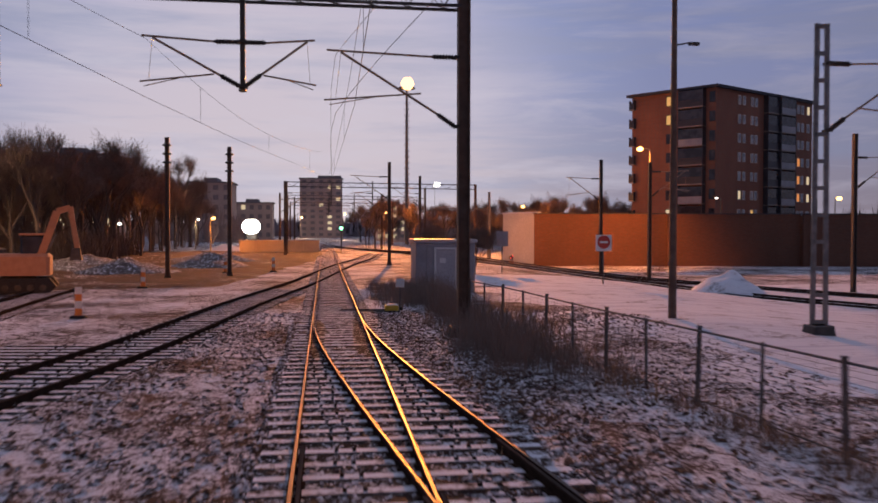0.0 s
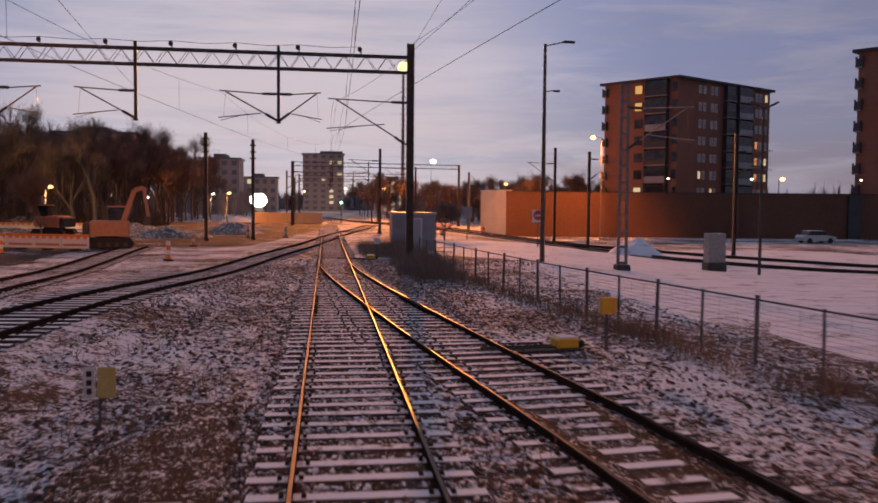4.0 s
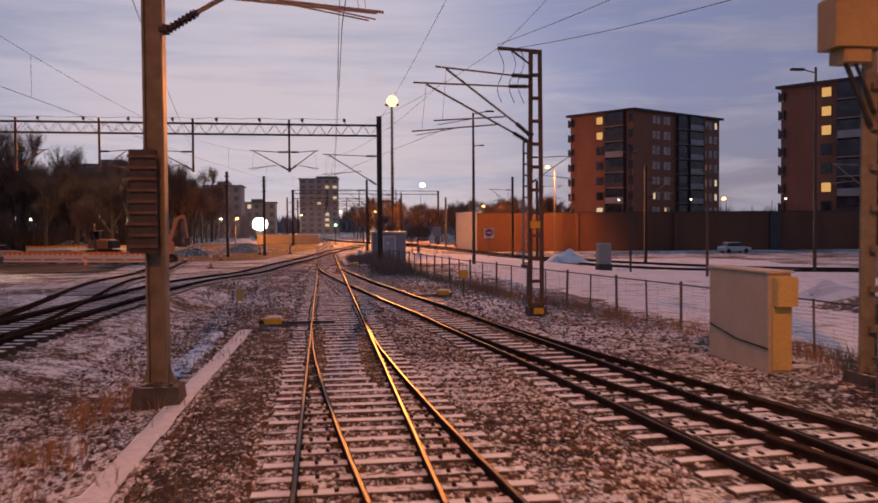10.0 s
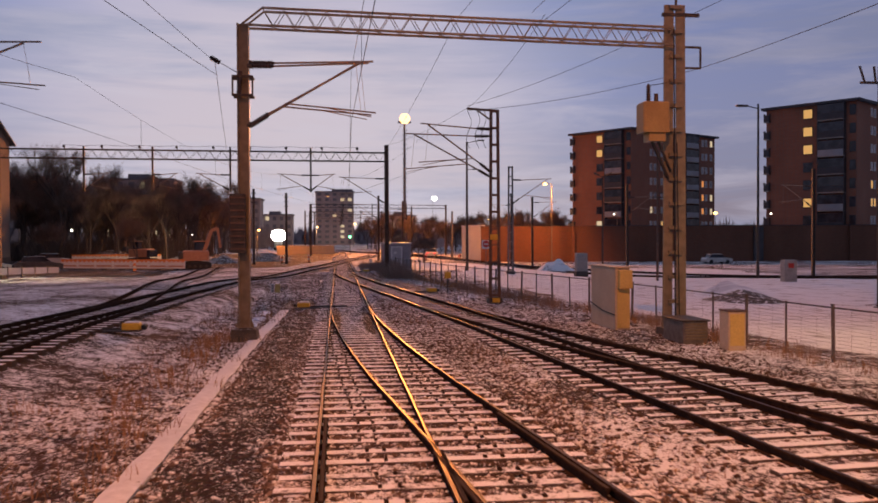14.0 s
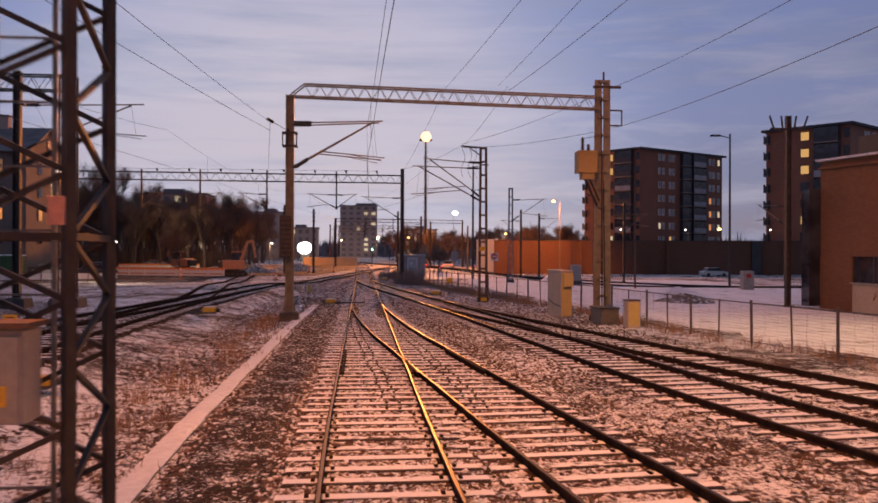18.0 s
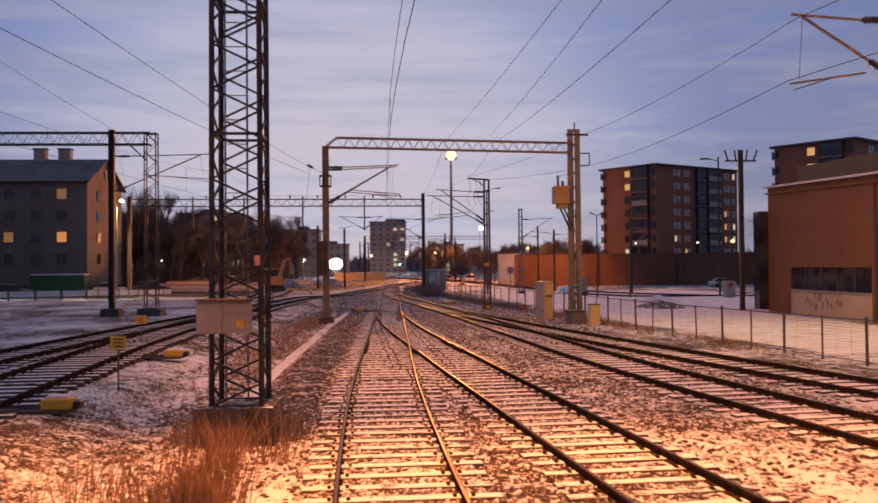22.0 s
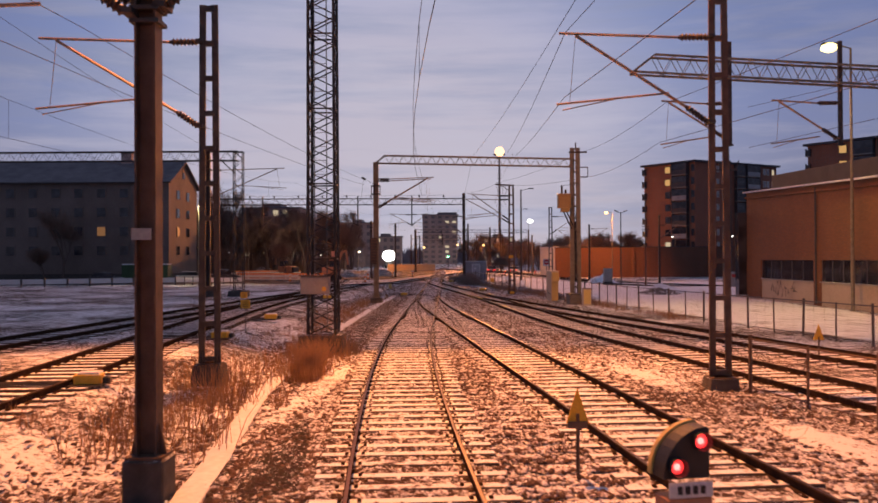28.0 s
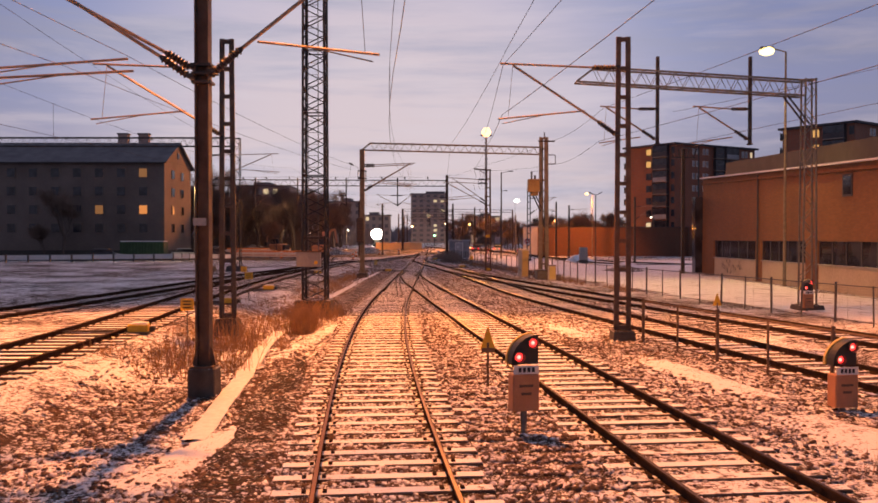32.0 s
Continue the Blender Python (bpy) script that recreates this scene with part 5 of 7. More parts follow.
# catenary pole by the side track, cantilever gantry and lamp by the brick hall
ladder_pole(7.5, -58.1, 8.75, "rusty battened catenary pole with a long bracket", (-1,), 0.36, "rust_brown_steel", reach=3.3)
p = thing("cantilever_gantry", "one legged lattice gantry with drop posts over the sidings", "gantry")
truss_beam(p, (7.8, -47.8, 9.92), (17.1, -47.8, 9.35), 0.62, 0.5, 0.62, "olive_steel", r=0.035, end=0.75)
lattice_column(p, 17.35, -47.8, 0.2, 9.45, 0.42, "olive_steel", 0.4, 1.35)
footing(p, 17.35, -47.8, 1.1, 0.4)
g = Geo()
for s in (-1, 1):
    g.bar((17.3, -47.8 + 0.2 * s, 7.6), (16.4, -47.8 + 0.2 * s, 8.75), 0.06, 0.06)
part("knee_brace", g, "dark_steel", p)
for x in (11.16, 14.95):
    drop_post(p, x, -47.8, 6.75, 10.35, 0.13)
    cantilever(p, x - 0.05, -47.8, -1, 2.2, 8.25, 6.95, 6.95)
p = thing("yard_lamp", "tall yellowish street lamp shining beside the brick hall", "street lamp")
part("pole", Geo().tube((23.3, -30.9, 0), (23.3, -30.9, 14.2), 0.11, 8, r2=0.06), "olive_steel", p)
part("arm", Geo().tube((23.3, -30.9, 14.2), (22.4, -31.0, 14.4), 0.035, 6), "olive_steel", p)
part("lamp_head", Geo().box((22.1, -31.0, 14.43), (0.8, 0.3, 0.12), bevel=0.04), "dark_steel", p)
# lens ball enlarged so that its glow covers the lamp's glare
part("lens", Geo().ball((22.1, -31.0, 14.22), 0.46, 10, sz=0.55), "yellow_bulb", p, "glowing yellow lens enlarged by its glare", smooth=True)

# poles on the west bank
p = thing("catenary_pole", "dark H section catenary pole with brackets on both sides", "catenary pole", "catenary poles")
i_column(p, -2.27, -66.8, 0.52, 9.6, 0.26, "rust_brown_steel")
part("footing", Geo().box((-2.27, -66.8, 0.18), (0.5, 0.5, 0.68), taper=0.9, bevel=0.02), "footing_concrete", p)
cantilever(p, -2.15, -66.8, 1, 3.0, 8.2, 6.0, 6.5)
cantilever(p, -2.39, -66.7, -1, 4.4, 8.3, 6.1, 6.2)
cantilever(p, -2.39, -66.9, -1, 3.6, 8.0, 5.9, 5.9, -0.6)
for k in range(3):
    part("collar", Geo().box((-2.27, -66.8, 5.85 + 0.16 * k), (0.36, 0.34, 0.05)), "dark_steel", p)
part("pole_plate", Geo().box((-2.3, -66.97, 3.25), (0.24, 0.02, 0.14)), "cabinet_grey", p)
ladder_pole(-3.95, -58.0, 8.7, "dark battened catenary pole on the west bank", (-1,), 0.36, "dark_steel", reach=3.6, z0=0.34)
p = thing("west_portal", "steel portal with a lattice column on the west bank", "gantry")
lattice_column(p, -13.2, -17.0, 0.6, 10.6, 0.62, "mast_steel", 0.5, 1.05)
footing(p, -13.2, -17.0, 1.4, 0.7, 0.3)
truss_beam(p, (-36, -17.0, 10.6), (-13.2, -17.0, 10.6), 0.65, 0.5, 0.8, "dark_steel", r=0.035)
i_column(p, -15.3, -17.2, 0.6, 10.75, 0.3, "mast_steel")
footing(p, -15.3, -17.2, 1.1, 0.7, 0.3)
cantilever(p, -15.1, -17.2, 1, 5.0, 9.3, 7.3, 8.1)
part("brace", Geo().bar((-13.4, -17, 9.0), (-14.4, -17, 9.95), 0.07, 0.07), "dark_steel", p)


def plain_pole(x, y, top, label, w=0.26, mat="rust_brown_steel", caps=True):
    p = thing("catenary_pole", label, "catenary pole", "catenary poles")
    z0 = rise(x, y)
    i_column(p, x, y, z0, top, w, mat)
    if caps:
        for k in range(3):
            part("clamp", Geo().box((x, y, top - 0.5 - 0.55 * k), (w * 1.9, w * 1.6, 0.1)), "dark_steel", p)
    return p


plain_pole(-10.3, 57, 9.0, "plain dark catenary pole beside the building site")
plain_pole(-6.6, 58.5, 8.6, "plain dark catenary pole beside the building site")
for x, y, t in ((-5.4, 112, 9.5), (-7.2, 135, 9.0), (5.4, 78, 9.3), (10.4, 98, 9.4), (14.5, 128, 9.6), (9.5, 150, 9.5), (-6.0, 165, 9.5)):
    q = plain_pole(x, y, t, "far catenary pole with a bracket", 0.28, "rust_brown_steel", False)
    cantilever(q, x + (-0.15 if x > 0 else 0.15), y, -1 if x > 0 else 1, 3.2, 8.0, 6.0, 6.6)
def far_portal(y, x0, x1, drops):
    p = thing("far_portal", "slim distant portal over the station tracks", "gantry", "far portals")
    truss_beam(p, (x0, y, 9.6), (x1, y, 9.4), 0.6, 0.5, 1.5, "dark_steel", r=0.04)
    i_column(p, x1, y, 0, 9.5, 0.3, "rust_brown_steel")
    i_column(p, x0, y + 0.4, 0, 9.7, 0.3, "rust_brown_steel")
    for x in drops:
        drop_post(p, x, y, 6.6, 9.8)
        cantilever(p, x, y, -1, 2.4, 8.2, 6.8, 7.0)


far_portal(116, -5.4, 20, (0.5, 6.0, 12.5))
far_portal(158, -7.0, 17, (0.5, 5.0, 11.0))
far_portal(196, -8.0, 15, (0.5, 6.0))
# poles along the far east tracks
for x, y, t, s in ((24.5, 76, 9.6, -1), (25.4, 66.5, 8.6, 1), (22.6, -11.9, 10.3, -1), (44, 30, 9.5, -1), (33.5, 52, 9.4, 1), (55, 12, 9.6, -1)):
    q = plain_pole(x, y, t, "dark catenary pole beside the far east track", 0.26, "dark_steel", False)
    if y != -11.9:
        cantilever(q, x + 0.14 * s, y, s, 3.0, 7.9, 5.9, 6.5)
    else:
        g = Geo().bar((21.6, -11.9, 9.6), (23.6, -11.9, 9.6), 0.1, 0.1)
        for k in (-0.8, -0.3, 0.35, 0.85):
            g.tube((22.6 + k, -11.9, 9.6), (22.6 + k * 1.3, -11.9, 10.3), 0.05, 6)
        part("crossarm", g, "dark_steel", q, "crossarm with upright insulators")


# ---------- overhead wires ----------
def wire(pts, r, parent, name):
    return part(name, Geo().path(pts, r), "wire_copper", parent)


def catenary(fx, supports, label, zc=6.15, zm=7.75, sag=0.75, droppers=True):
    t = thing("overhead_line", label, "overhead wire", "overhead wires")
    cw, mw = [], []
    for i, (a, b) in enumerate(zip(supports, supports[1:])):
        n = 12
        for k in range(n + (i == len(supports) - 2)):
            u = k / n
            y = a + (b - a) * u
            st = 0.25 * (1 - 2 * u) * (-1) ** i
            x = fx(y) + st
            z2 = zm - sag * 4 * u * (1 - u)
            cw.append((x, y, zc))
            mw.append((x, y, z2))
            if droppers and k % 4 == 2:
                part("dropper", Geo().tube((x, y, zc), (x, y, z2), 0.006, 3), "wire_copper", t)
    wire(cw, 0.0075, t, "contact_wire")
    wire(mw, 0.0065, t, "messenger_wire")
    return t


catenary(lambda y: main_x(y) + 0.18, [205, 165, 116, 78, 25, -19.9, -68, -118], "contact and messenger wire over the main track", 6.6, 8.15)
catenary(fA, [78, 25, -6.5], "contact and messenger wire over the diverging track", 6.35, 8.0, droppers=False)
catenary(fB, [-47.8, -95], "contact and messenger wire over the siding", 6.7, 8.1, 0.6, False)
catenary(fL, [58, 25, -17, -58, -95], "contact and messenger wire over the west track", 6.7, 8.3)
t = thing("feeder_line", "long feeder wires strung between the poles", "overhead wire", "overhead wires")
for pts in (
    [(3.6, 25, 10.8), (5.6, -6.5, 9.15), (5.9, -20.05, 9.95)],
    [(5.5, -20.05, 10.0), (3.97, -58.9, 7.78), (7.2, -96, 7.9)],
    [(5.6, -20.05, 9.55), (3.95, -58.8, 6.4), (7.3, -96, 6.4)],
    [(5.5, -6.5, 9.2), (10.6, -20.2, 10.05), (8.95, -47.8, 8.25), (17.0, -96, 8.2)],
    [(5.6, -6.5, 9.0), (10.85, -20.2, 8.35), (8.75, -47.8, 6.9), (17.0, -96, 6.8)],
    [(3.5, 25, 10.4), (3.2, -20, 9.8), (4.3, -58, 8.7), (5.6, -96, 9.2)],
    [(-9.1, 25, 8.4), (-4.1, -19.9, 8.3), (-6.8, -58, 8.2), (-9, -95, 8.6)],
    [(-4.1, -19.9, 7.95), (-8.6, -58, 7.9), (-13, -95, 8.4)],
    [(-27, 25, 10.6), (-15.3, -17, 10.8), (-11, -60, 10.2), (-9, -95, 10.0)],
):
    full = []
    for a, b in zip(pts, pts[1:]):
        for k in range(10):
            u = k / 10
            full.append(tuple(a[i] + (b[i] - a[i]) * u for i in range(2)) + (a[2] + (b[2] - a[2]) * u - 0.9 * u * (1 - u),))
    full.append(pts[-1])
    wire(full, 0.009, t, "wire")


# ---------- fences ----------
def fence(label, pts, y0, y1, h, spacing=1.9, thick_every=2, wires=11, mat="fence_steel"):
    f = thing("mesh_fence", label, "fence")
    ys, y = [], y0
    while y > y1:
        ys.append(y)
        dx = curve_at(pts, y - 0.5) - curve_at(pts, y + 0.5)
        y -= spacing / math.hypot(dx, 1)
    rng = random.Random(11)
    P = [(curve_at(pts, y), y) for y in ys]
    thick = Geo().tube((0, 0, -0.2), (0, 0, h + 0.03), 0.045, 8).tube((0, 0, h + 0.03), (0, 0, h + 0.05), 0.055, 8).mesh("post", mat)
    thin = Geo().tube((0, 0, -0.2), (0, 0, h), 0.028, 6).mesh("post", mat)
    for i, (x, y) in enumerate(P):
        o = new("post", thick if i % thick_every == 0 else thin)
        o.parent = f
        o.matrix_world = pose(x, y, rise(x, y), rng.uniform(-1.2, 1.2), rng.uniform(-1.2, 1.2), 0)
    for (xa, ya), (xb, yb) in zip(P, P[1:]):
        za, zb = rise(xa, ya), rise(xb, yb)
        g = Geo()
        for k in range(wires):
            z = 0.1 + (h - 0.14) * k / (wires - 1)
            w = 0.022 if k == wires - 1 else 0.015 if k == 0 else 0.003
            g.tube((xa, ya, za + z), (xb, yb, zb + z), w, 4 if k < wires - 1 else 6, caps=False)
        for k in range(1, 3):
            u = k / 3
            x, y, z = xa + (xb - xa) * u, ya + (yb - ya) * u, za + (zb - za) * u
            g.tube((x, y, z + 0.1), (x, y, z + h - 0.04), 0.0025, 3, caps=False)
        part("mesh_panel", g, mat, f)
    return f


fence("waist high steel mesh fence along the snow yard", FENCE, 30, -64, 1.35, wires=15)
FENCE2 = [(-58.3, 7.95), (-60.6, 8.4), (-63.4, 8.98), (-65.7, 9.55), (-70, 10.6), (-78, 12.6)]
fence("low open wire fence between two tracks", FENCE2, -58.6, -78, 1.2, 2.0, 2, 4, "rust_brown_steel")
p = thing("fence_box", "small yellow box on a post before the mesh fence", "equipment box")
part("body", Geo().box((5.65, 1.8, 0.98), (0.34, 0.2, 0.36), bevel=0.02), "sign_yellow", p)
part("bracket", Geo().box((5.65, 1.86, 0.4), (0.06, 0.06, 1.0)), "fence_steel", p)


# ---------- point machines, signs, signals ----------
def point_machine(x, y, rz, rod):
    z = rise(x, y)
    p = thing("point_machine", "yellow point machine with snow on its lid beside the switch", "point machine", "point machines", (x, y, z), rz)
    part("housing", Geo().box((0, 0, 0.16), (0.52, 0.4, 0.2), bevel=0.03), "machine_yellow", p)
    part("gearbox", Geo().box((-0.36 * rod, 0, 0.13), (0.14, 0.26, 0.14), bevel=0.03), "black_paint", p)
    part("cover", Geo().box((0.03, 0, 0.275), (0.42, 0.34, 0.04), bevel=0.015), "roof_snow", p, "lid under snow")
    part("base_plate", Geo().box((rod * 0.45, 0, 0.03), (1.5, 0.7, 0.04)), "dark_steel", p)
    for s in (-0.12, 0.12):
        part("throw_rod", Geo().tube((0.2 * rod, s, 0.08), (1.9 * rod, s, 0.08), 0.022, 6), "dark_steel", p)
    return p


point_machine(-2.0, -8.1, 0, 1)
point_machine(4.75, 2.0, 9, -1)
point_machine(2.1, 33, 0, -1)
point_machine(-6.35, -39.5, 0, -1)
point_machine(-5.95, -49.5, 0, -1)
point_machine(-5.85, -60.0, 8, -1)
point_machine(-6.6, -19.7, 0, -1)


def yellow_sign(x, y, h=0.95):
    z = rise(x, y)
    p = thing("switch_sign", "square yellow plate on a thin post beside the switch", "sign", "yellow switch signs", (x, y, z))
    part("post", Geo().tube((0, 0, -0.1), (0, 0, h), 0.022, 6), "fence_steel", p)
    part("plate", Geo().box((0, -0.02, h + 0.1), (0.34, 0.02, 0.3), bevel=0.004), "sign_yellow", p)
    g = Geo()
    for k in range(3):
        g.box((0.0, -0.035, h + 0.02 + 0.08 * k), (0.2, 0.004, 0.025))
    part("marking", g, "black_paint", p)
    return p


yellow_sign(-5.9, -46.2)
yellow_sign(-4.2, -61.2, 1.1)
yellow_sign(-8.6, -35.0, 0.7)


def dwarf_signal(x, y, rz, sunk=0.0):
    z = rise(x, y) - sunk
    p = thing("dwarf_signal", "low shunting signal with two red lights and an orange box", "railway signal", "shunting signals", (x, y, z), rz)
    part("post", Geo().tube((0, 0, -0.1), (0, 0, 0.4), 0.05, 8), "galvanised_steel", p)
    part("relay_box", Geo().box((0, 0, 0.62), (0.42, 0.26, 0.56), bevel=0.02), "signal_orange_box", p)
    g = Geo()
    for k, w in enumerate((0.22, 0.16)):
        g.box((0, -0.134, 0.72 - 0.12 * k), (w, 0.004, 0.04))
    part("marking", g, "rust_brown_steel", p)
    part("name_plate", Geo().box((0, -0.13, 0.965), (0.40, 0.02, 0.13), bevel=0.004), "sign_white", p, "white plate with a dark marking")
    for k in range(4):
        part("plate_marking", Geo().box((-0.105 + 0.07 * k, -0.143, 0.965), (0.045, 0.004, 0.07)), "black_paint", p)
    poly = [(0.21, -0.06, 1.04), (0.21, -0.06, 1.46)]
    for k in range(9):
        a = math.radians(90 + 10 * k + 5)
        poly.append((0.21 + 0.42 * math.cos(a), -0.06, 1.06 + 0.42 * math.sin(a)))
    poly.append((-0.21, -0.06, 1.04))
    part("head", Geo().prism(poly, (0, 0, 0), (0, 0.22, 0)), "black_paint", p)
    poly2 = [(a * 1.06 - 0.006, 0.17, 1.03 + (b - 1.03) * 1.04) for a, _, b in poly]
    part("back_case", Geo().prism(poly2, (0, 0, 0), (0, 0.06, 0)), "cabinet_yellow", p)
    for lx, lz in ((-0.10, 1.15), (0.12, 1.36)):
        part("lamp_hood", Geo().tube((lx, -0.06, lz), (lx, -0.14, lz), 0.075, 12, r2=0.08, caps=False), "black_paint", p)
        part("red_light", Geo().tube((lx, -0.05, lz), (lx, -0.075, lz), 0.062, 12), "red_lamp", p, "glowing red lens")
        part("bulb", Geo().ball((lx, -0.075, lz), 0.03, 8), "red_lamp_core", p)
    return p


dwarf_signal(3.42, -69.9, 12)
dwarf_signal(9.05, -68.3, 8, 0.27)
dwarf_signal(17.0, -48.6, 8, 0.2)
dwarf_signal(11.7, 73.5, 6, 0.6)
dwarf_signal(18.3, 85.5, 10, 0.45)
p = thing("marker_plate", "small pale square plate on a short steel post", "sign", at=(2.53, 34.2, 0))
part("post", Geo().tube((0, 0, -0.1), (0, 0, 0.95), 0.025, 6), "fence_steel", p)
part("plate", Geo().box((0, -0.035, 1.02), (0.34, 0.02, 0.34), bevel=0.004), "sign_white", p)
p = thing("triangle_sign", "yellow triangular marker on a short post between the tracks", "sign", at=(3.12, -65.9, 0.12))
part("post", Geo().tube((0, 0, -0.1), (0, 0, 0.75), 0.025, 6), "rust_brown_steel", p)
part("plate", Geo().prism([(-0.15, 0, 0.62), (0.15, 0, 0.62), (0.0, 0, 1.08)], (0, 0, 0), (0, 0.03, 0)), "sign_yellow", p)
part("base_plate", Geo().box((0, 0.0, 0.60), (0.26, 0.05, 0.09)), "rust_brown_steel", p)
p = thing("triangle_sign", "small yellow triangular marker beside the siding", "sign", at=(12.07, -52.6, 0.05))
part("post", Geo().tube((0, 0, -0.1), (0, 0, 0.6), 0.025, 6), "rust_brown_steel", p)
part("plate", Geo().prism([(-0.16, 0, 0.5), (0.16, 0, 0.5), (0.0, 0, 0.95)], (0, 0, 0), (0, 0.03, 0)), "sign_yellow", p)
p = thing("number_sign", "two small pale plates on a short post by the switch", "sign", at=(-3.5, -4.0, 0))
part("post", Geo().tube((0, 0, -0.1), (0, 0, 0.85), 0.02, 6), "fence_steel", p)
for x, w in ((-0.13, 0.15), (0.1, 0.24)):
    pl = part("plate", Geo().box((x, -0.03, 0.66), (w, 0.02, 0.42), bevel=0.004), "sign_white" if x < 0 else "cabinet_yellow", p)
    if x < 0:
        for k in range(3):
            part("marking", Geo().box((x, -0.043, 0.54 + 0.12 * k), (0.07, 0.004, 0.08)), "black_paint", pl)

# ---------- buildings ----------
def block(name, label, corner, right, left, z1, floors, seed, mat="red_brick", lit=0.12, z0=-1.0):
    """Apartment block: corner is the near corner; right and left are the plan vectors of the two visible faces."""
    rng = random.Random(seed)
    c = Vector((*corner, 0))
    r, l = Vector((*right, 0)), Vector((*left, 0))
    b = thing(name, label, "apartment block")
    g = Geo()
    base = [c, c + r, c + r + l, c + l]
    g.add([(p.x, p.y, z0) for p in base] + [(p.x, p.y, z1) for p in base], [(3, 2, 1, 0), (4, 5, 6, 7), (0, 1, 5, 4), (1, 2, 6, 5), (2, 3, 7, 6), (3, 0, 4, 7)])
    part("wall", g, mat, b)
    ru, lu = r.normalized(), l.normalized()
    o = 0.7
    top = [c - ru * o - lu * o, c + r + ru * o - lu * o, c + r + l + ru * o + lu * o, c + l - ru * o + lu * o]
    g = Geo()
    g.add([(p.x, p.y, z1) for p in top] + [(p.x, p.y, z1 + 0.45) for p in top], [(3, 2, 1, 0), (4, 5, 6, 7), (0, 1, 5, 4), (1, 2, 6, 5), (2, 3, 7, 6), (3, 0, 4, 7)])
    m = c + (r + l) / 2
    part("roof", g, "roof_dark", b)
    for k in (0.3, 0.62):
        q = c + r * k + l * 0.5
        part("roof_vent", Geo().box((q.x, q.y, z1 + 0.9), (1.2, 1.0, 0.9), math.atan2(r.y, r.x)), "roof_dark", b)
    fh = (z1 - 1.2) / floors
    ra, la = math.atan2(ru.y, ru.x), math.atan2(lu.y, lu.x)

    def win(face, u, z, w, h, forced=None, pale=False):
        d, n, a = (r, -lu, ra) if face == "r" else (l, -ru, la)
        p = c + d * u + n * 0.02
        k = rng.random()
        mt = forced or ("lit_window" if k < lit * 0.6 else "lit_window_white" if k < lit else "pale_window_glass" if pale else "window_glass")
        wd = new("window")
        wd.parent = b
        part("frame", Geo().box((p.x, p.y, z), (w + 0.22, 0.14, h + 0.22), a), "plaster_white" if pale else "roof_dark", wd)
        q = p + n * 0.06
        part("pane", Geo().box((q.x, q.y, z), (w, 0.08, h), a), mt, wd)

    def balcony(face, u, z, w, h, depth=1.3, dark=False):
        d, n, a = (r, -lu, ra) if face == "r" else (l, -ru, la)
        p = c + d * u + n * depth / 2
        bl = new("balcony")
        bl.parent = b
        part("slab", Geo().box((p.x, p.y, z - h / 2), (w, depth, 0.2), a), "plaster_grey", bl)
        q = c + d * u + n * (depth - 0.06)
        part("parapet", Geo().box((q.x, q.y, z - h / 2 + 0.62), (w, 0.1, 1.05), a), "balcony_dark" if dark else "balcony_panel", bl)
        part("glazing", Geo().box((q.x, q.y, z + 0.45), (w, 0.05, h - 1.45), a), "window_glass", bl)
        for s in (-1, 1):
            e = p + d.normalized() * (s * w / 2)
            part("side_screen", Geo().box((e.x, e.y, z), (0.12, depth, h), a), "balcony_dark", bl)

    for k in range(floors):
        z = 1.2 + fh * (k + 0.55)
        win("l", 0.52, z, 1.5, 1.5, "lit_window" if (k >= floors - 2 or (seed == 2 and k in (2, 5))) else None)
        balcony("l", 0.25, z, 4.4, fh * 0.96, 1.1, dark=k % 3 != 2)
        win("l", 0.04, z, 0.8, 1.5)
        for u in (0.22, 0.265, 0.345, 0.385):
            win("r", u, z, 0.62, 1.3, pale=True)
        balcony("r", 0.52, z, 3.2, fh * 0.96, 0.9, dark=True)
        balcony("r", 0.66, z, 4.6, fh * 0.96, 1.3)
        for u in (0.84, 0.885, 0.95):
            # glowing orange panes imitate the sodium lamp mirrored in the glass
            win("r", u, z, 0.75, 1.35, "lit_window_orange" if (seed == 1 and 2 <= k <= 4 and u < 0.86) else None, pale=True)
        balcony("l", 0.985, z, 0.9, fh * 0.5, 0.55, dark=True)
    return b


block("apartment_block", "eight storey red brick apartment block with glazed balconies", (62.2, 132.2), (25.6, 15.0), (-9.4, 12.6), 26.4, 8, 1, lit=0.03)
block("apartment_block", "eight storey red brick apartment block with several lit windows", (86.2, 89.0), (23, 16.5), (-9.4, 12.6), 26.0, 8, 2, lit=0.08)


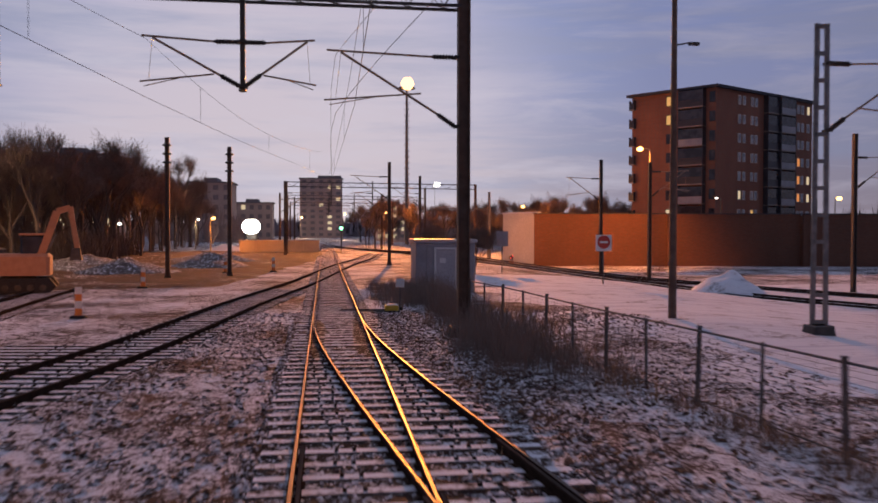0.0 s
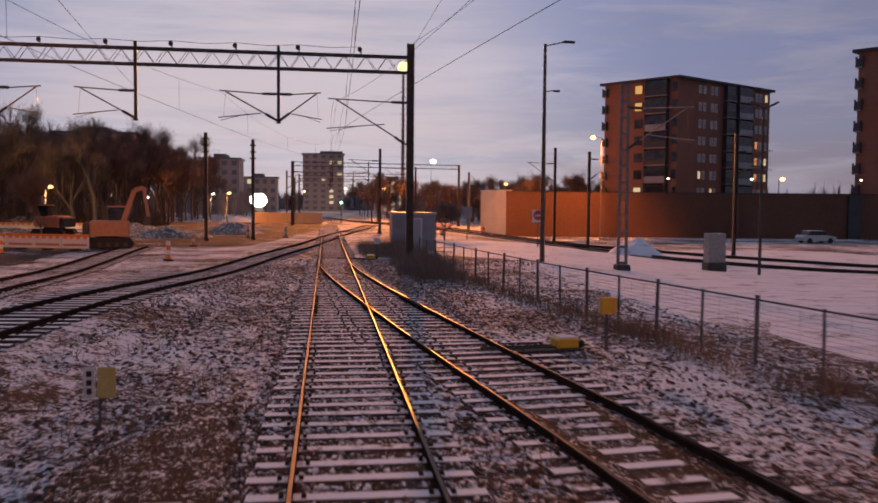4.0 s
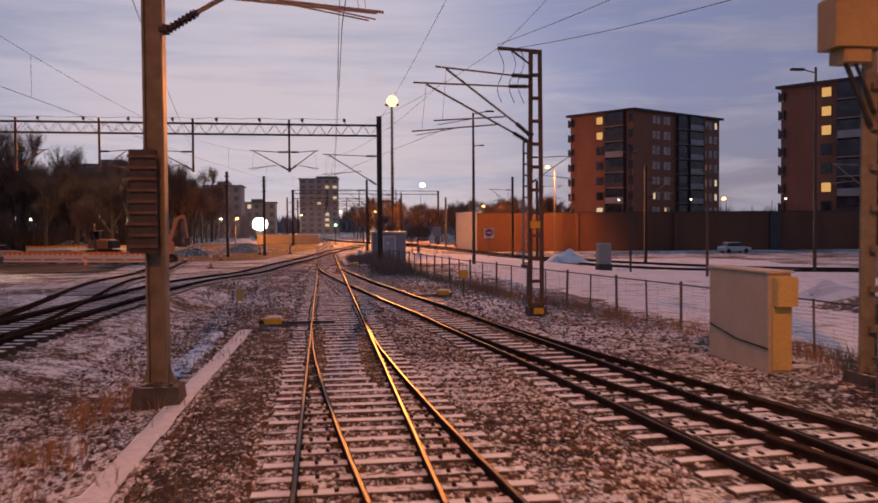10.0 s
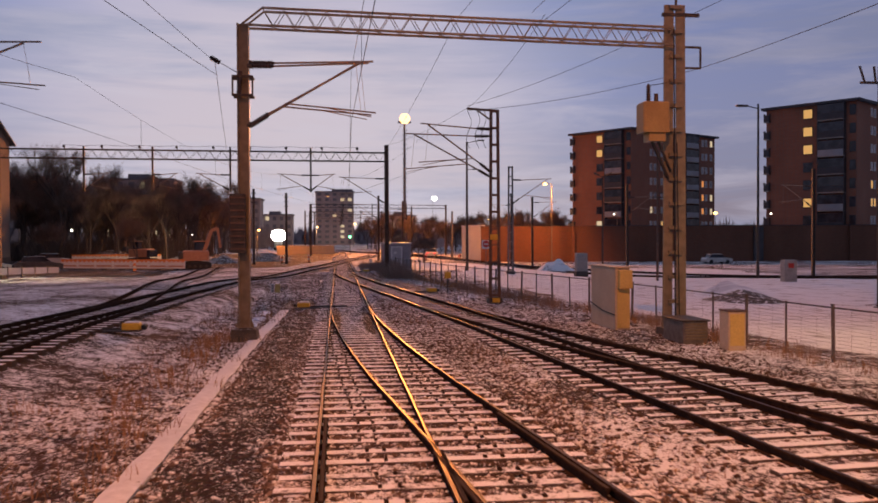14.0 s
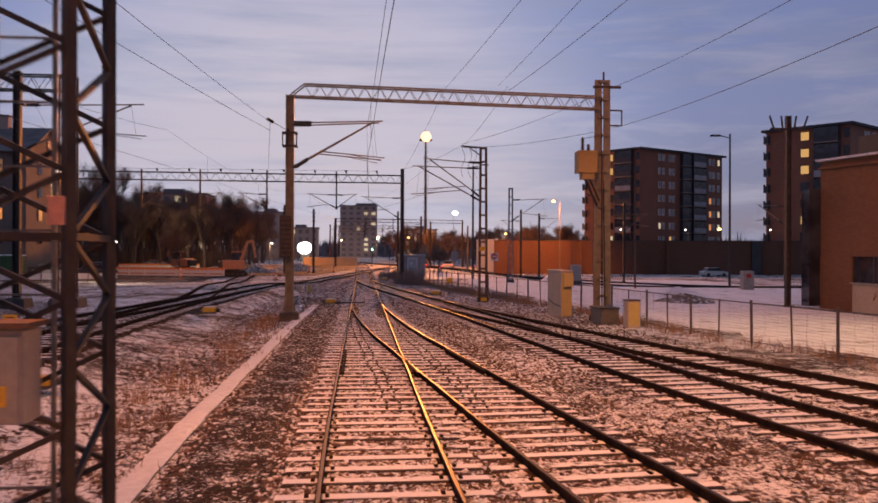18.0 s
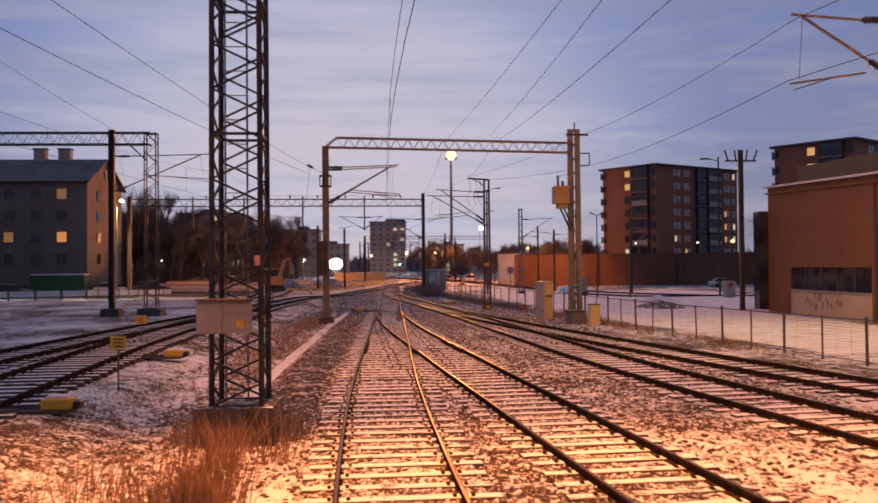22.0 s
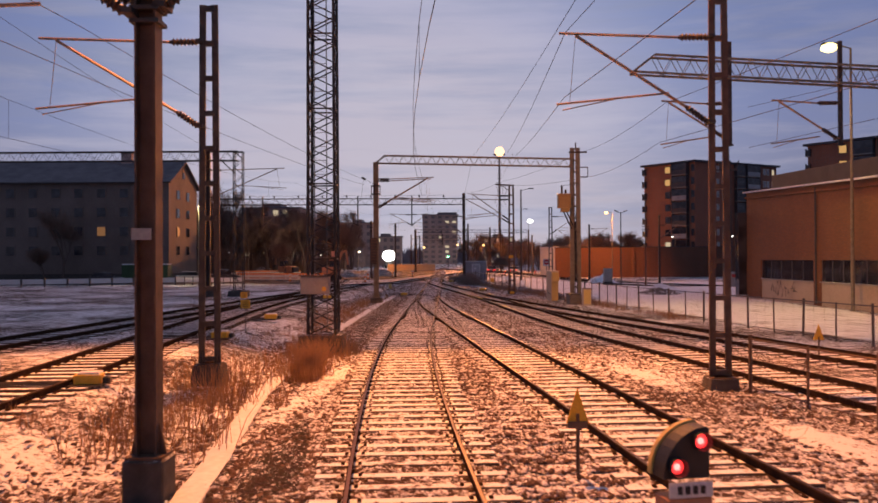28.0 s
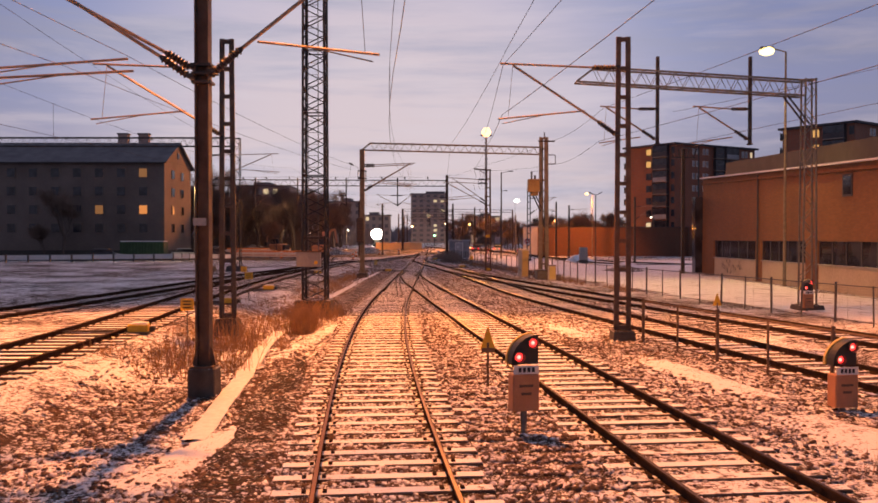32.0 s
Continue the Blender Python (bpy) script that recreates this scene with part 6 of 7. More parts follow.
def far_block(name, label, x, y, w, d, h, mat, floors, cols, seed, lit=0.12, roof="far_roof", rz=0.0, house=(0.0, 0.3), lits=()):
    rng = random.Random(seed)
    b = thing(name, label, "apartment block", "far buildings")
    a = radians(rz)
    part("wall", Geo().box((x, y, h / 2 - 0.5), (w, d, h + 1), a), mat, b)
    part("roof", Geo().box((x, y, h + 0.2), (w + 1, d + 1, 0.4), a), roof, b)
    part("roof_house", Geo().box((x + house[0] * w, y, h + 0.9), (w * house[1], d * 0.8, 1.4), a), roof, b)
    for k in range(floors):
        for i in range(cols):
            u = (i + 0.5) / cols - 0.5
            z = h * (k + 0.55) / floors
            mt = "lit_window_white" if (rng.random() < lit or (i, k) in lits) else "far_window"
            px, py = u * w, -d / 2 - 0.03
            q = (x + px * math.cos(a) - py * math.sin(a), y + px * math.sin(a) + py * math.cos(a), z)
            part("window", Geo().box(q, (w / cols * 0.5, 0.12, h / floors * 0.5), a), mt, b)
    return b


far_block("tower_block", "distant nine storey tower block in brick paled with painted haze", -1.9, 428, 20.4, 16, 28.6, "tower_brick", 10, 5, 4, 0.0, house=(0.2, 0.55), lits=((3, 8), (4, 8), (2, 5), (4, 6), (3, 3), (3, 2), (3, 1)))
far_block("apartment_block", "distant pale block behind the work light", -27, 330, 15, 12, 13.5, "far_plaster", 4, 5, 5, 0.1)
far_block("apartment_block", "dark apartment block behind bare trees", -33, 262, 12, 14, 17, "far_plaster", 6, 4, 6, 0.2)
far_block("apartment_block", "dark apartment block behind bare trees", -53, 196, 18, 14, 19, "tower_brick", 6, 6, 7, 0.12)
far_block("apartment_block", "dark apartment block behind bare trees", -78, 150, 22, 14, 16, "far_plaster", 5, 7, 8, 0.12)
far_block("office_block", "distant low block with rows of lit windows", 26, 330, 14, 12, 13, "tower_brick", 5, 5, 9, 0.7)

# long brick noise wall
w = struct(new("noise_wall"), "long orange lit brick noise wall with a pale end face", "wall")
a0, dirw, nw = Vector((23.6, 97.0, 0)), Vector((0.991, -0.132, 0)), Vector((-0.132, -0.991, 0))
for i in range(9):
    p0 = a0 + dirw * (15.5 * i)
    q = p0 + dirw * 7.6 - nw * (0.25 + 0.3 * (i % 2))
    part("wall_bay", Geo().box((q.x, q.y, 1.9), (15.3, 0.5, 6.4), math.atan2(dirw.y, dirw.x)), "wall_brick", w)
    if i:
        part("pilaster", Geo().box((p0.x, p0.y, 1.85), (1.6 if i == 3 else 0.5, 0.9, 6.2), math.atan2(dirw.y, dirw.x)), "balcony_dark" if i == 3 else "wall_brick", w)
    part("coping", Geo().box((q.x, q.y, 5.16), (15.5, 0.7, 0.1), math.atan2(dirw.y, dirw.x)), "roof_dark", w)
q = a0 - dirw * 0.05 - Vector((0.82, -3.35, 0))
part("end_face_cap", Geo().box((q.x, q.y, 5.28), (0.6, 7.2, 0.16), radians(-2) + 0.42, bevel=0.03), "roof_snow", w, "snow along the top edge")
part("end_face", Geo().box((q.x, q.y, 1.95), (0.4, 7.0, 6.5), radians(-2) + 0.42), "plaster_white", w, "pale lit end face")


# brick hall
def hall():
    h = thing("brick_hall", "long red brick hall with a window band and a pale plinth", "industrial hall")
    x, y0, y1 = 24.0, -12.7, -58.0

    def top(y):
        return 7.75 - 0.034 * (y0 - y)

    g = Geo()
    xs = (x, x + 24)
    vs = []
    for yy in (y0, y1):
        for z in (2.75, None):
            for xx in xs:
                vs.append((xx, yy, top(yy) if z is None else z))
    g.add(vs, [(0, 2, 6, 4), (1, 5, 7, 3), (0, 1, 3, 2), (4, 6, 7, 5), (2, 3, 7, 6), (0, 4, 5, 1)])
    part("wall", g, "hall_brick", h)
    g = Geo()
    g.box(((x + x + 24) / 2, (y0 + y1) / 2, 0.68), (23.94, y0 - y1 - 0.06, 1.5))
    part("plinth", g, "plaster_beige", h)
    # near-black block stands in for the shade inside the hall
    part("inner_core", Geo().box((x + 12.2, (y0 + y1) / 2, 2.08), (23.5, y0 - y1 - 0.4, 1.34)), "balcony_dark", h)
    for ya, yb in ((-12.7, -15.6), (-24.4, -25.4), (-32.3, -33.9), (-42.0, -43.4), (-50.5, -52)):
        part("pillar", Geo().box((x + 0.12, (ya + yb) / 2, 1.37), (0.3, ya - yb, 2.76)), "hall_brick", h)
    for ya, yb in ((-15.6, -24.4), (-25.4, -32.3), (-33.9, -42.0), (-43.4, -50.5)):
        n = 5
        for i in range(n):
            a = ya + (yb - ya) * (i + 0.5) / n
            wd = new("window")
            wd.parent = h
            part("pane", Geo().box((x + 0.13, a, 2.08), (0.06, (ya - yb) / n - 0.1, 1.3)), "window_glass", wd)
            part("frame", Geo().box((x + 0.12, a + (ya - yb) / n / 2, 2.08), (0.12, 0.1, 1.34)), "roof_dark", wd)
        part("sill", Geo().box((x + 0.02, (ya + yb) / 2, 1.42), (0.2, ya - yb, 0.06)), "concrete", h)
    wd = new("window")
    wd.parent = h
    part("frame", Geo().box((x - 0.005, -37.4, 5.75), (0.1, 1.1, 1.2)), "roof_dark", wd)
    part("pane", Geo().box((x - 0.04, -37.4, 5.75), (0.06, 0.85, 0.95)), "window_glass", wd)
    g = Geo()
    g.bar((x - 0.1, y0 + 0.1, top(y0) + 0.06), (x - 0.1, y1, top(y1) + 0.06), 0.3, 0.1)
    part("eaves_board", g, "roof_snow", h, "snowy eaves edge")
    g = Geo()
    g.bar((x - 0.06, y0 + 0.1, top(y0) - 0.35), (x - 0.06, y1, top(y1) - 0.35), 0.14, 0.1)
    part("string_course", g, "hall_brick", h)
    part("upper_storey", Geo().prism([(x + 1.6, y0 - 0.8, 7.0), (x + 23, y0 - 0.8, 7.0), (x + 23, y0 - 0.8, 9.0), (x + 1.6, y0 - 0.8, 9.0)], (0, 0, 0), (0, -44, -1.2)), "hall_parapet", h)
    part("corner_tower", Geo().box((x + 0.2, -12.25, 3.2), (1.6, 0.8, 6.2)), "window_glass", h, "dark glazed corner bay")
    part("downpipe", Geo().tube((x - 0.1, -24.9, 0.1), (x - 0.1, -24.9, 7.2), 0.06, 6), "roof_dark", h)
    rng = random.Random(2)
    for k in range(14):
        a, z = -17.5 - 0.28 * k, 0.75 + 0.25 * rng.random()
        pts = [(x + 0.015, a, z)]
        for _ in range(4):
            pts.append((x + 0.015, pts[-1][1] + rng.uniform(-0.25, 0.1), min(1.3, max(0.3, pts[-1][2] + rng.uniform(-0.4, 0.4)))))
        part("scrawl", Geo().path(pts, 0.012), "roof_dark", h, "dark paint scrawl on the plinth")
    return h


hall()


def house():
    h = thing("gabled_house", "grey four storey gabled house with a few lit windows", "house")
    x1, x0, y0, y1, e, r = -38.0, -66.0, 44.3, 58.0, 14.3, 17.5
    g = Geo()
    ym = (y0 + y1) / 2
    g.prism([(x0, y0, 0), (x0, y1, 0), (x0, y1, e), (x0, ym, r), (x0, y0, e)], (x0, 0, 0), (x1, 0, 0))
    part("wall", g, "house_plaster", h)
    for s, ya in ((-1, y0), (1, y1)):
        g = Geo()
        g.prism([(x0 - 0.5, ya + s * 0.6, e - 0.15), (x0 - 0.5, ym, r + 0.25), (x0 - 0.5, ym, r + 0.05), (x0 - 0.5, ya + s * 0.6, e - 0.35)], (x0, 0, 0), (x1 + 1, 0, 0))
        part("roof", g, "slate_roof", h)
        part("gutter", Geo().tube((x0 - 0.5, ya + s * 0.66, e - 0.3), (x1 + 0.5, ya + s * 0.66, e - 0.3), 0.09, 6), "dark_steel", h)
    for cx in (x1 - 5.2, x1 - 8.4):
        c = part("chimney", Geo().box((cx, ym, r + 0.6), (1.5, 1.1, 1.9)), "tower_brick", h)
        part("cap", Geo().box((cx, ym, r + 1.6), (1.75, 1.35, 0.16), bevel=0.02), "footing_concrete", c)
    litset = {(0, 3): "dim_lit_window", (0, 1): "lit_window_orange", (2, 1): "dim_lit_window"}
    for k in range(4):
        for i in range(8):
            wd = new("window")
            wd.parent = h
            q = (x1 - 3.1 - i * 3.25, y0 - 0.03, 4.4 + 2.72 * k)
            part("frame", Geo().box(q, (1.4, 0.12, 1.5)), "house_plaster", wd)
            part("pane", Geo().box((q[0], q[1] - 0.04, q[2]), (1.15, 0.1, 1.25)), litset.get((i, k), "window_glass"), wd)
        for u in (0.3, 0.65):
            wd = new("window")
            wd.parent = h
            q = (x1 + 0.03, y0 + (y1 - y0) * u, 4.4 + 2.72 * k)
            part("frame", Geo().box(q, (0.12, 1.3, 1.5)), "house_plaster", wd)
            part("pane", Geo().box((q[0] + 0.04, q[1], q[2]), (0.1, 1.05, 1.25)), "dim_lit_window" if (u < 0.5 and k == 1) else "window_glass", wd)
    wd = new("window")
    wd.parent = h
    part("frame", Geo().box((x1 + 0.03, ym, e + 1.3), (0.12, 0.9, 1.1)), "house_plaster", wd)
    part("pane", Geo().box((x1 + 0.07, ym, e + 1.3), (0.1, 0.7, 0.9)), "window_glass", wd)
    part("plinth", Geo().box(((x0 + x1) / 2, ym, 0.35), (x1 - x0 + 0.12, y1 - y0 + 0.12, 1.5)), "footing_concrete", h)
    return h


house()

# equipment hut
h = thing("equipment_hut", "grey panelled trackside equipment hut with a pale door", "hut")
part("wall", Geo().box((5.6, 44.4, 1.25), (3.0, 2.6, 2.5), bevel=0.03), "hut_panel", h)
part("roof", Geo().box((5.6, 44.4, 2.58), (3.2, 2.8, 0.16), bevel=0.03), "hut_door", h)
part("door", Geo().box((5.6, 43.07, 1.1), (0.95, 0.05, 2.05), bevel=0.01), "hut_door", h)
fr = Geo()
for dx in (-0.53, 0.53):
    fr.box((5.6 + dx, 43.05, 1.1), (0.1, 0.1, 2.1), bevel=0.01)
fr.box((5.6, 43.05, 2.2), (1.16, 0.1, 0.1), bevel=0.01)
part("door_frame", fr, "sign_white", h, "pale painted door frame")
part("door_sign", Geo().box((5.45, 43.035, 1.6), (0.3, 0.01, 0.25)), "sign_white", h)
for i in range(7):
    part("panel_rib", Geo().box((4.2 + 0.46 * i, 43.08, 1.25), (0.04, 0.04, 2.4)), "hut_panel", h)
k = thing("sign_board", "grey rectangular sign board on a post beyond the hut", "sign")
part("board", Geo().box((12.65, 63.0, 2.52), (0.9, 0.04, 1.1), bevel=0.01), "hut_panel", k)
part("post", Geo().tube((12.65, 63.06, -0.3), (12.65, 63.06, 2.95), 0.04, 6), "fence_steel", k)


# ---------- lamps ----------
def street_lamp(x, y, h, arm, bulb="sodium_bulb", r=0.28, pole="olive_steel"):
    p = thing("street_lamp", "glowing street lamp on a slim pole", "street lamp", "street lamps")
    z = rise(x, y)
    part("pole", Geo().tube((x, y, z), (x, y, h), 0.11, 8, r2=0.06), pole, p)
    part("arm", Geo().tube((x, y, h), (x + arm, y, h + 0.15), 0.04, 6), pole, p)
    part("lamp_head", Geo().box((x + arm * 1.2, y, h + 0.16), (0.7, 0.3, 0.12), bevel=0.03), "dark_steel", p)
    part("lens", Geo().ball((x + arm * 1.2, y - 0.05, h + 0.02), r, 8, sz=0.7), bulb, p, smooth=True)
    return p


p = thing("light_pole", "slim pole with crossarms in the snow yard", "light pole")
part("pole", Geo().tube((22.6, 14.0, -0.6), (22.6, 14.0, 9.0), 0.1, 8, r2=0.05), "rust_brown_steel", p)
for z in (6.0, 6.3):
    part("crossarm", Geo().bar((22.2, 14.0, z), (23.0, 14.0, z), 0.07, 0.07), "dark_steel", p)
part("base_plate", Geo().box((22.8, 14.0, -0.42), (1.3, 0.7, 0.12), bevel=0.03), "dark_steel", p)
p = thing("light_pole", "tall dark lamp pole with a single unlit arm", "light pole")
part("pole", Geo().tube((34.1, 21.4, -1.0), (34.1, 21.4, 14.1), 0.13, 8, r2=0.08), "dark_steel", p)
part("arm", Geo().bar((34.1, 21.4, 13.7), (33.2, 21.4, 13.9), 0.07, 0.07), "dark_steel", p)
part("lamp_head", Geo().box((32.7, 21.4, 13.92), (1.0, 0.35, 0.16), bevel=0.04), "dark_steel", p)
p = thing("light_pole", "slim lamp pole with two unlit slanting heads", "light pole")
part("pole", Geo().tube((22.7, 27.3, -0.9), (22.7, 27.3, 8.5), 0.09, 8, r2=0.06), "dark_steel", p)
for s in (-1, 1):
    part("lamp_head", Geo().bar((22.7, 27.3, 8.45), (22.7 + 0.35 * s, 27.3, 8.58), 0.05, 0.05).bar((22.7 + 0.25 * s, 27.3, 8.53), (22.7 + 0.8 * s, 27.3, 8.8), 0.22, 0.09), "dark_steel", p)
street_lamp(33.0, 86, 11.6, -0.9, r=0.36)
street_lamp(34, 227, 5.1, -0.5, r=0.42)
p = thing("light_pole", "stout pale pole with a crossarm beside the east track", "light pole")
part("pole", Geo().tube((19.6, 104, -0.8), (19.6, 104, 7.9), 0.24, 10, r2=0.16), "galvanised_steel", p)
part("crossarm", Geo().bar((19.5, 104, 5.8), (13.0, 104, 5.9), 0.14, 0.14), "galvanised_steel", p)
street_lamp(-15.8, 121, 4.8, 0.3, r=0.3)
street_lamp(12, 180, 7, 0.5, r=0.4)
# two lamp posts added to carry the far fill lights
street_lamp(6, 300.5, 9.2, 0.5, r=0.5)
street_lamp(-11, 385.5, 9.2, 0.5, r=0.55)
street_lamp(74, 118, 8.0, 0.5, r=0.45)
street_lamp(34, 150, 7.5, 0.5, r=0.35)
street_lamp(50, 105, 7.4, -0.5, "white_bulb", r=0.2)
street_lamp(62, 103, 7.4, -0.5, "white_bulb", r=0.22)
street_lamp(78, 101, 7.4, -0.5, "white_bulb", r=0.22)
# lens radius here includes the white halo round the lamp
street_lamp(36.8, 290, 19.0, 0.6, "white_bulb", r=1.2)
for x, y, hh, b in ((-26.7, 20, 9.7, "white_bulb"), (-27, 70.1, 4.6, "sodium_bulb"), (-28, 120, 4.0, "white_bulb"), (-44, 100, 4.6, "white_bulb"), (-22, 150, 5.0, "white_bulb"), (-62, 140, 6.0, "yellow_bulb"), (-30, 190, 10.0, "yellow_bulb")):
    street_lamp(x, y, hh, 0.4, b, r=0.26)
p = thing("floodlight_tower", "very tall lighting tower with burning sodium floodlights", "light mast")
part("mast", Geo().tube((19.2, 206, 0), (19.2, 206, 38), 0.5, 8, r2=0.25), "galvanised_steel", p)
g = Geo()
for k in range(26):
    z = 1.4 * k
    g.tube((18.6, 205.6, z), (19.8, 205.6, z + 1.4), 0.06, 4).tube((19.8, 205.6, z), (18.6, 205.6, z + 1.4), 0.06, 4)
part("lattice", g, "galvanised_steel", p)
part("platform", Geo().tube((19.2, 206.0, 37.2), (19.2, 206.0, 37.5), 2.0, 12).tube((19.2, 206.0, 37.5), (19.2, 206.0, 39.6), 0.2, 6), "dark_steel", p)
# overlapping oversized balls model the round glare of the floodlights
for i in range(7):
    a = 1.047 * i
    part("floodlight", Geo().ball((19.2 + (0.6 * math.cos(a) if i else 0), 204.4, 38.2 + (0.6 * math.sin(a) if i else 0)), 0.98, 20), "tower_bulb", p, "burning sodium floodlight swollen to the size of its glare", smooth=True)
p = thing("work_machine", "yellow loader with a blinding work light", "construction machine")
part("body", Geo().box((-17.5, 210, 1.9), (2.6, 4.5, 2.0), bevel=0.2), "dark_steel", p)
part("cab", Geo().box((-17.5, 209.2, 3.4), (1.9, 2.0, 1.5), bevel=0.15), "window_glass", p)
for sx in (-1.2, 1.2):
    for sy in (-1.4, 1.6):
        part("wheel", Geo().tube((-17.5 + sx - 0.3, 210 + sy, 0.8), (-17.5 + sx + 0.3, 210 + sy, 0.8), 0.8, 14), "rubber", p)
# balls far larger than the lamps: the glare is built as glowing shape
for dx in (-0.4, 0.4):
    part("headlight", Geo().ball((-17.5 + dx, 206.6, 4.2), 1.7, 32), "work_light_lens", p, "blinding white work light swollen to the size of its glare", smooth=True)

# ---------- vehicles and site clutter ----------
def car(x, y, rz, paint, lights=None):
    z = rise(x, y)
    c = thing("parked_car", "parked car with snow on its roof", "car", "parked cars", (x, y, z), rz)
    part("body", Geo().prism([(-2.1, -0.85, 0.3), (2.1, -0.85, 0.3), (2.15, -0.85, 0.75), (1.2, -0.85, 0.92), (-1.9, -0.85, 0.95), (-2.15, -0.85, 0.7)], (0, 0, 0), (0, 1.7, 0)), paint, c)
    part("cabin", Geo().prism([(-1.6, -0.72, 0.95), (1.1, -0.72, 0.93), (0.5, -0.72, 1.42), (-1.2, -0.72, 1.45)], (0, 0, 0), (0, 1.44, 0)), "window_glass", c)
    part("roof", Geo().box((-0.35, 0, 1.45), (1.8, 1.45, 0.06), bevel=0.02), paint, c)
    for sx in (-1.35, 1.35):
        for sy in (-0.8, 0.8):
            part("wheel", Geo().tube((sx, sy - 0.1, 0.32), (sx, sy + 0.1, 0.32), 0.32, 12), "rubber", c)
    if lights:
        for sy in (-0.6, 0.6):
            part("tail_light", Geo().box((-2.14, sy, 0.72), (0.08, 0.3, 0.14)), lights, c)
    return c


car(-32.6, 37, 20, "car_paint_white")
car(-29.3, 41, 24, "car_paint_dark")
car(-34, 60, 10, "car_paint_white")
car(10.8, 96, 80, "car_paint_dark", "red_lamp")
car(15.5, 100, 80, "car_paint_white", "red_lamp")
car(-41.5, 30.5, 5, "car_paint_dark")
car(56.3, 77.5, 5, "car_paint_white")


def barrier(x, y, rz, n):
    b = thing("site_barrier", "orange and white striped building site barrier", "barrier", "site barriers", (x, y, rise(x, y)), rz)
    for i in range(n):
        u = 2.0 * i
        part("panel", Geo().box((u, 0, 0.62), (1.96, 0.06, 0.9), bevel=0.01), "white_plastic", b)
        for k in range(4):
            part("stripe", Geo().box((u - 0.72 + 0.48 * k, -0.036, 0.9), (0.26, 0.012, 0.24)), "orange_plastic", b)
        part("top_rail", Geo().box((u, -0.005, 1.0), (1.97, 0.08, 0.16), bevel=0.01), "orange_plastic", b)
        part("lower_board", Geo().box((u, -0.04, 0.4), (1.7, 0.012, 0.14)), "signal_orange_box", b)
        part("foot", Geo().box((u, 0, 0.08), (0.3, 0.7, 0.14), bevel=0.02), "rubber", b)
    return b


barrier(-27.8, 45.6, -19, 7)
barrier(-35.3, 75.2, -4, 6)


def heap(name, label, x, y, r, h, mat, seed):
    vs, n, rings = [], 22, 7
    for j in range(rings + 1):
        q = j / rings
        for i in range(n):
            a = 6.2832 * i / n
            k = 1 + 0.25 * noise.noise(Vector((math.cos(a) * 1.5, math.sin(a) * 1.5, seed + q)))
            rr = r * q * k
            z = h * (1 - q) ** 0.85 * (1 + 0.35 * noise.noise(Vector((rr * math.cos(a), rr * math.sin(a), seed)))) - 0.12 * q
            vs.append((x + rr * math.cos(a), y + rr * math.sin(a), rise(x, y) + z))
    g = Geo()
    g.add(vs, [(j * n + i, (j + 1) * n + i, (j + 1) * n + (i + 1) % n, j * n + (i + 1) % n) for j in range(rings) for i in range(n)])
    return tagged(part(name, g, mat, smooth=True), label, "heap")


for i, (x, y, r, h, m) in enumerate(((25.0, 52, 2.7, 1.5, "snow_field"), (20.2, -2.4, 2.3, 0.75, "snow_field"), (18.8, -7.0, 2.2, 0.55, "rubble"), (-15, 66, 4, 1.1, "rubble"), (-20, 74, 6, 1.1, "rubble"), (-10, 76, 4, 1.2, "rubble"), (-32, 80, 7, 1.6, "rubble"), (-12, 92, 6, 0.9, "rubble"), (-20, 57, 3, 0.7, "rubble"), (-29, 58, 3, 0.7, "rubble"), (-16, 140, 4, 1.0, "roof_snow"))):
    heap("snow_mound" if m != "rubble" else "earth_mound", "ploughed snow pile on the yard" if m != "rubble" else "heap of earth and rubble dusted with snow", x, y, r, h, m, i)



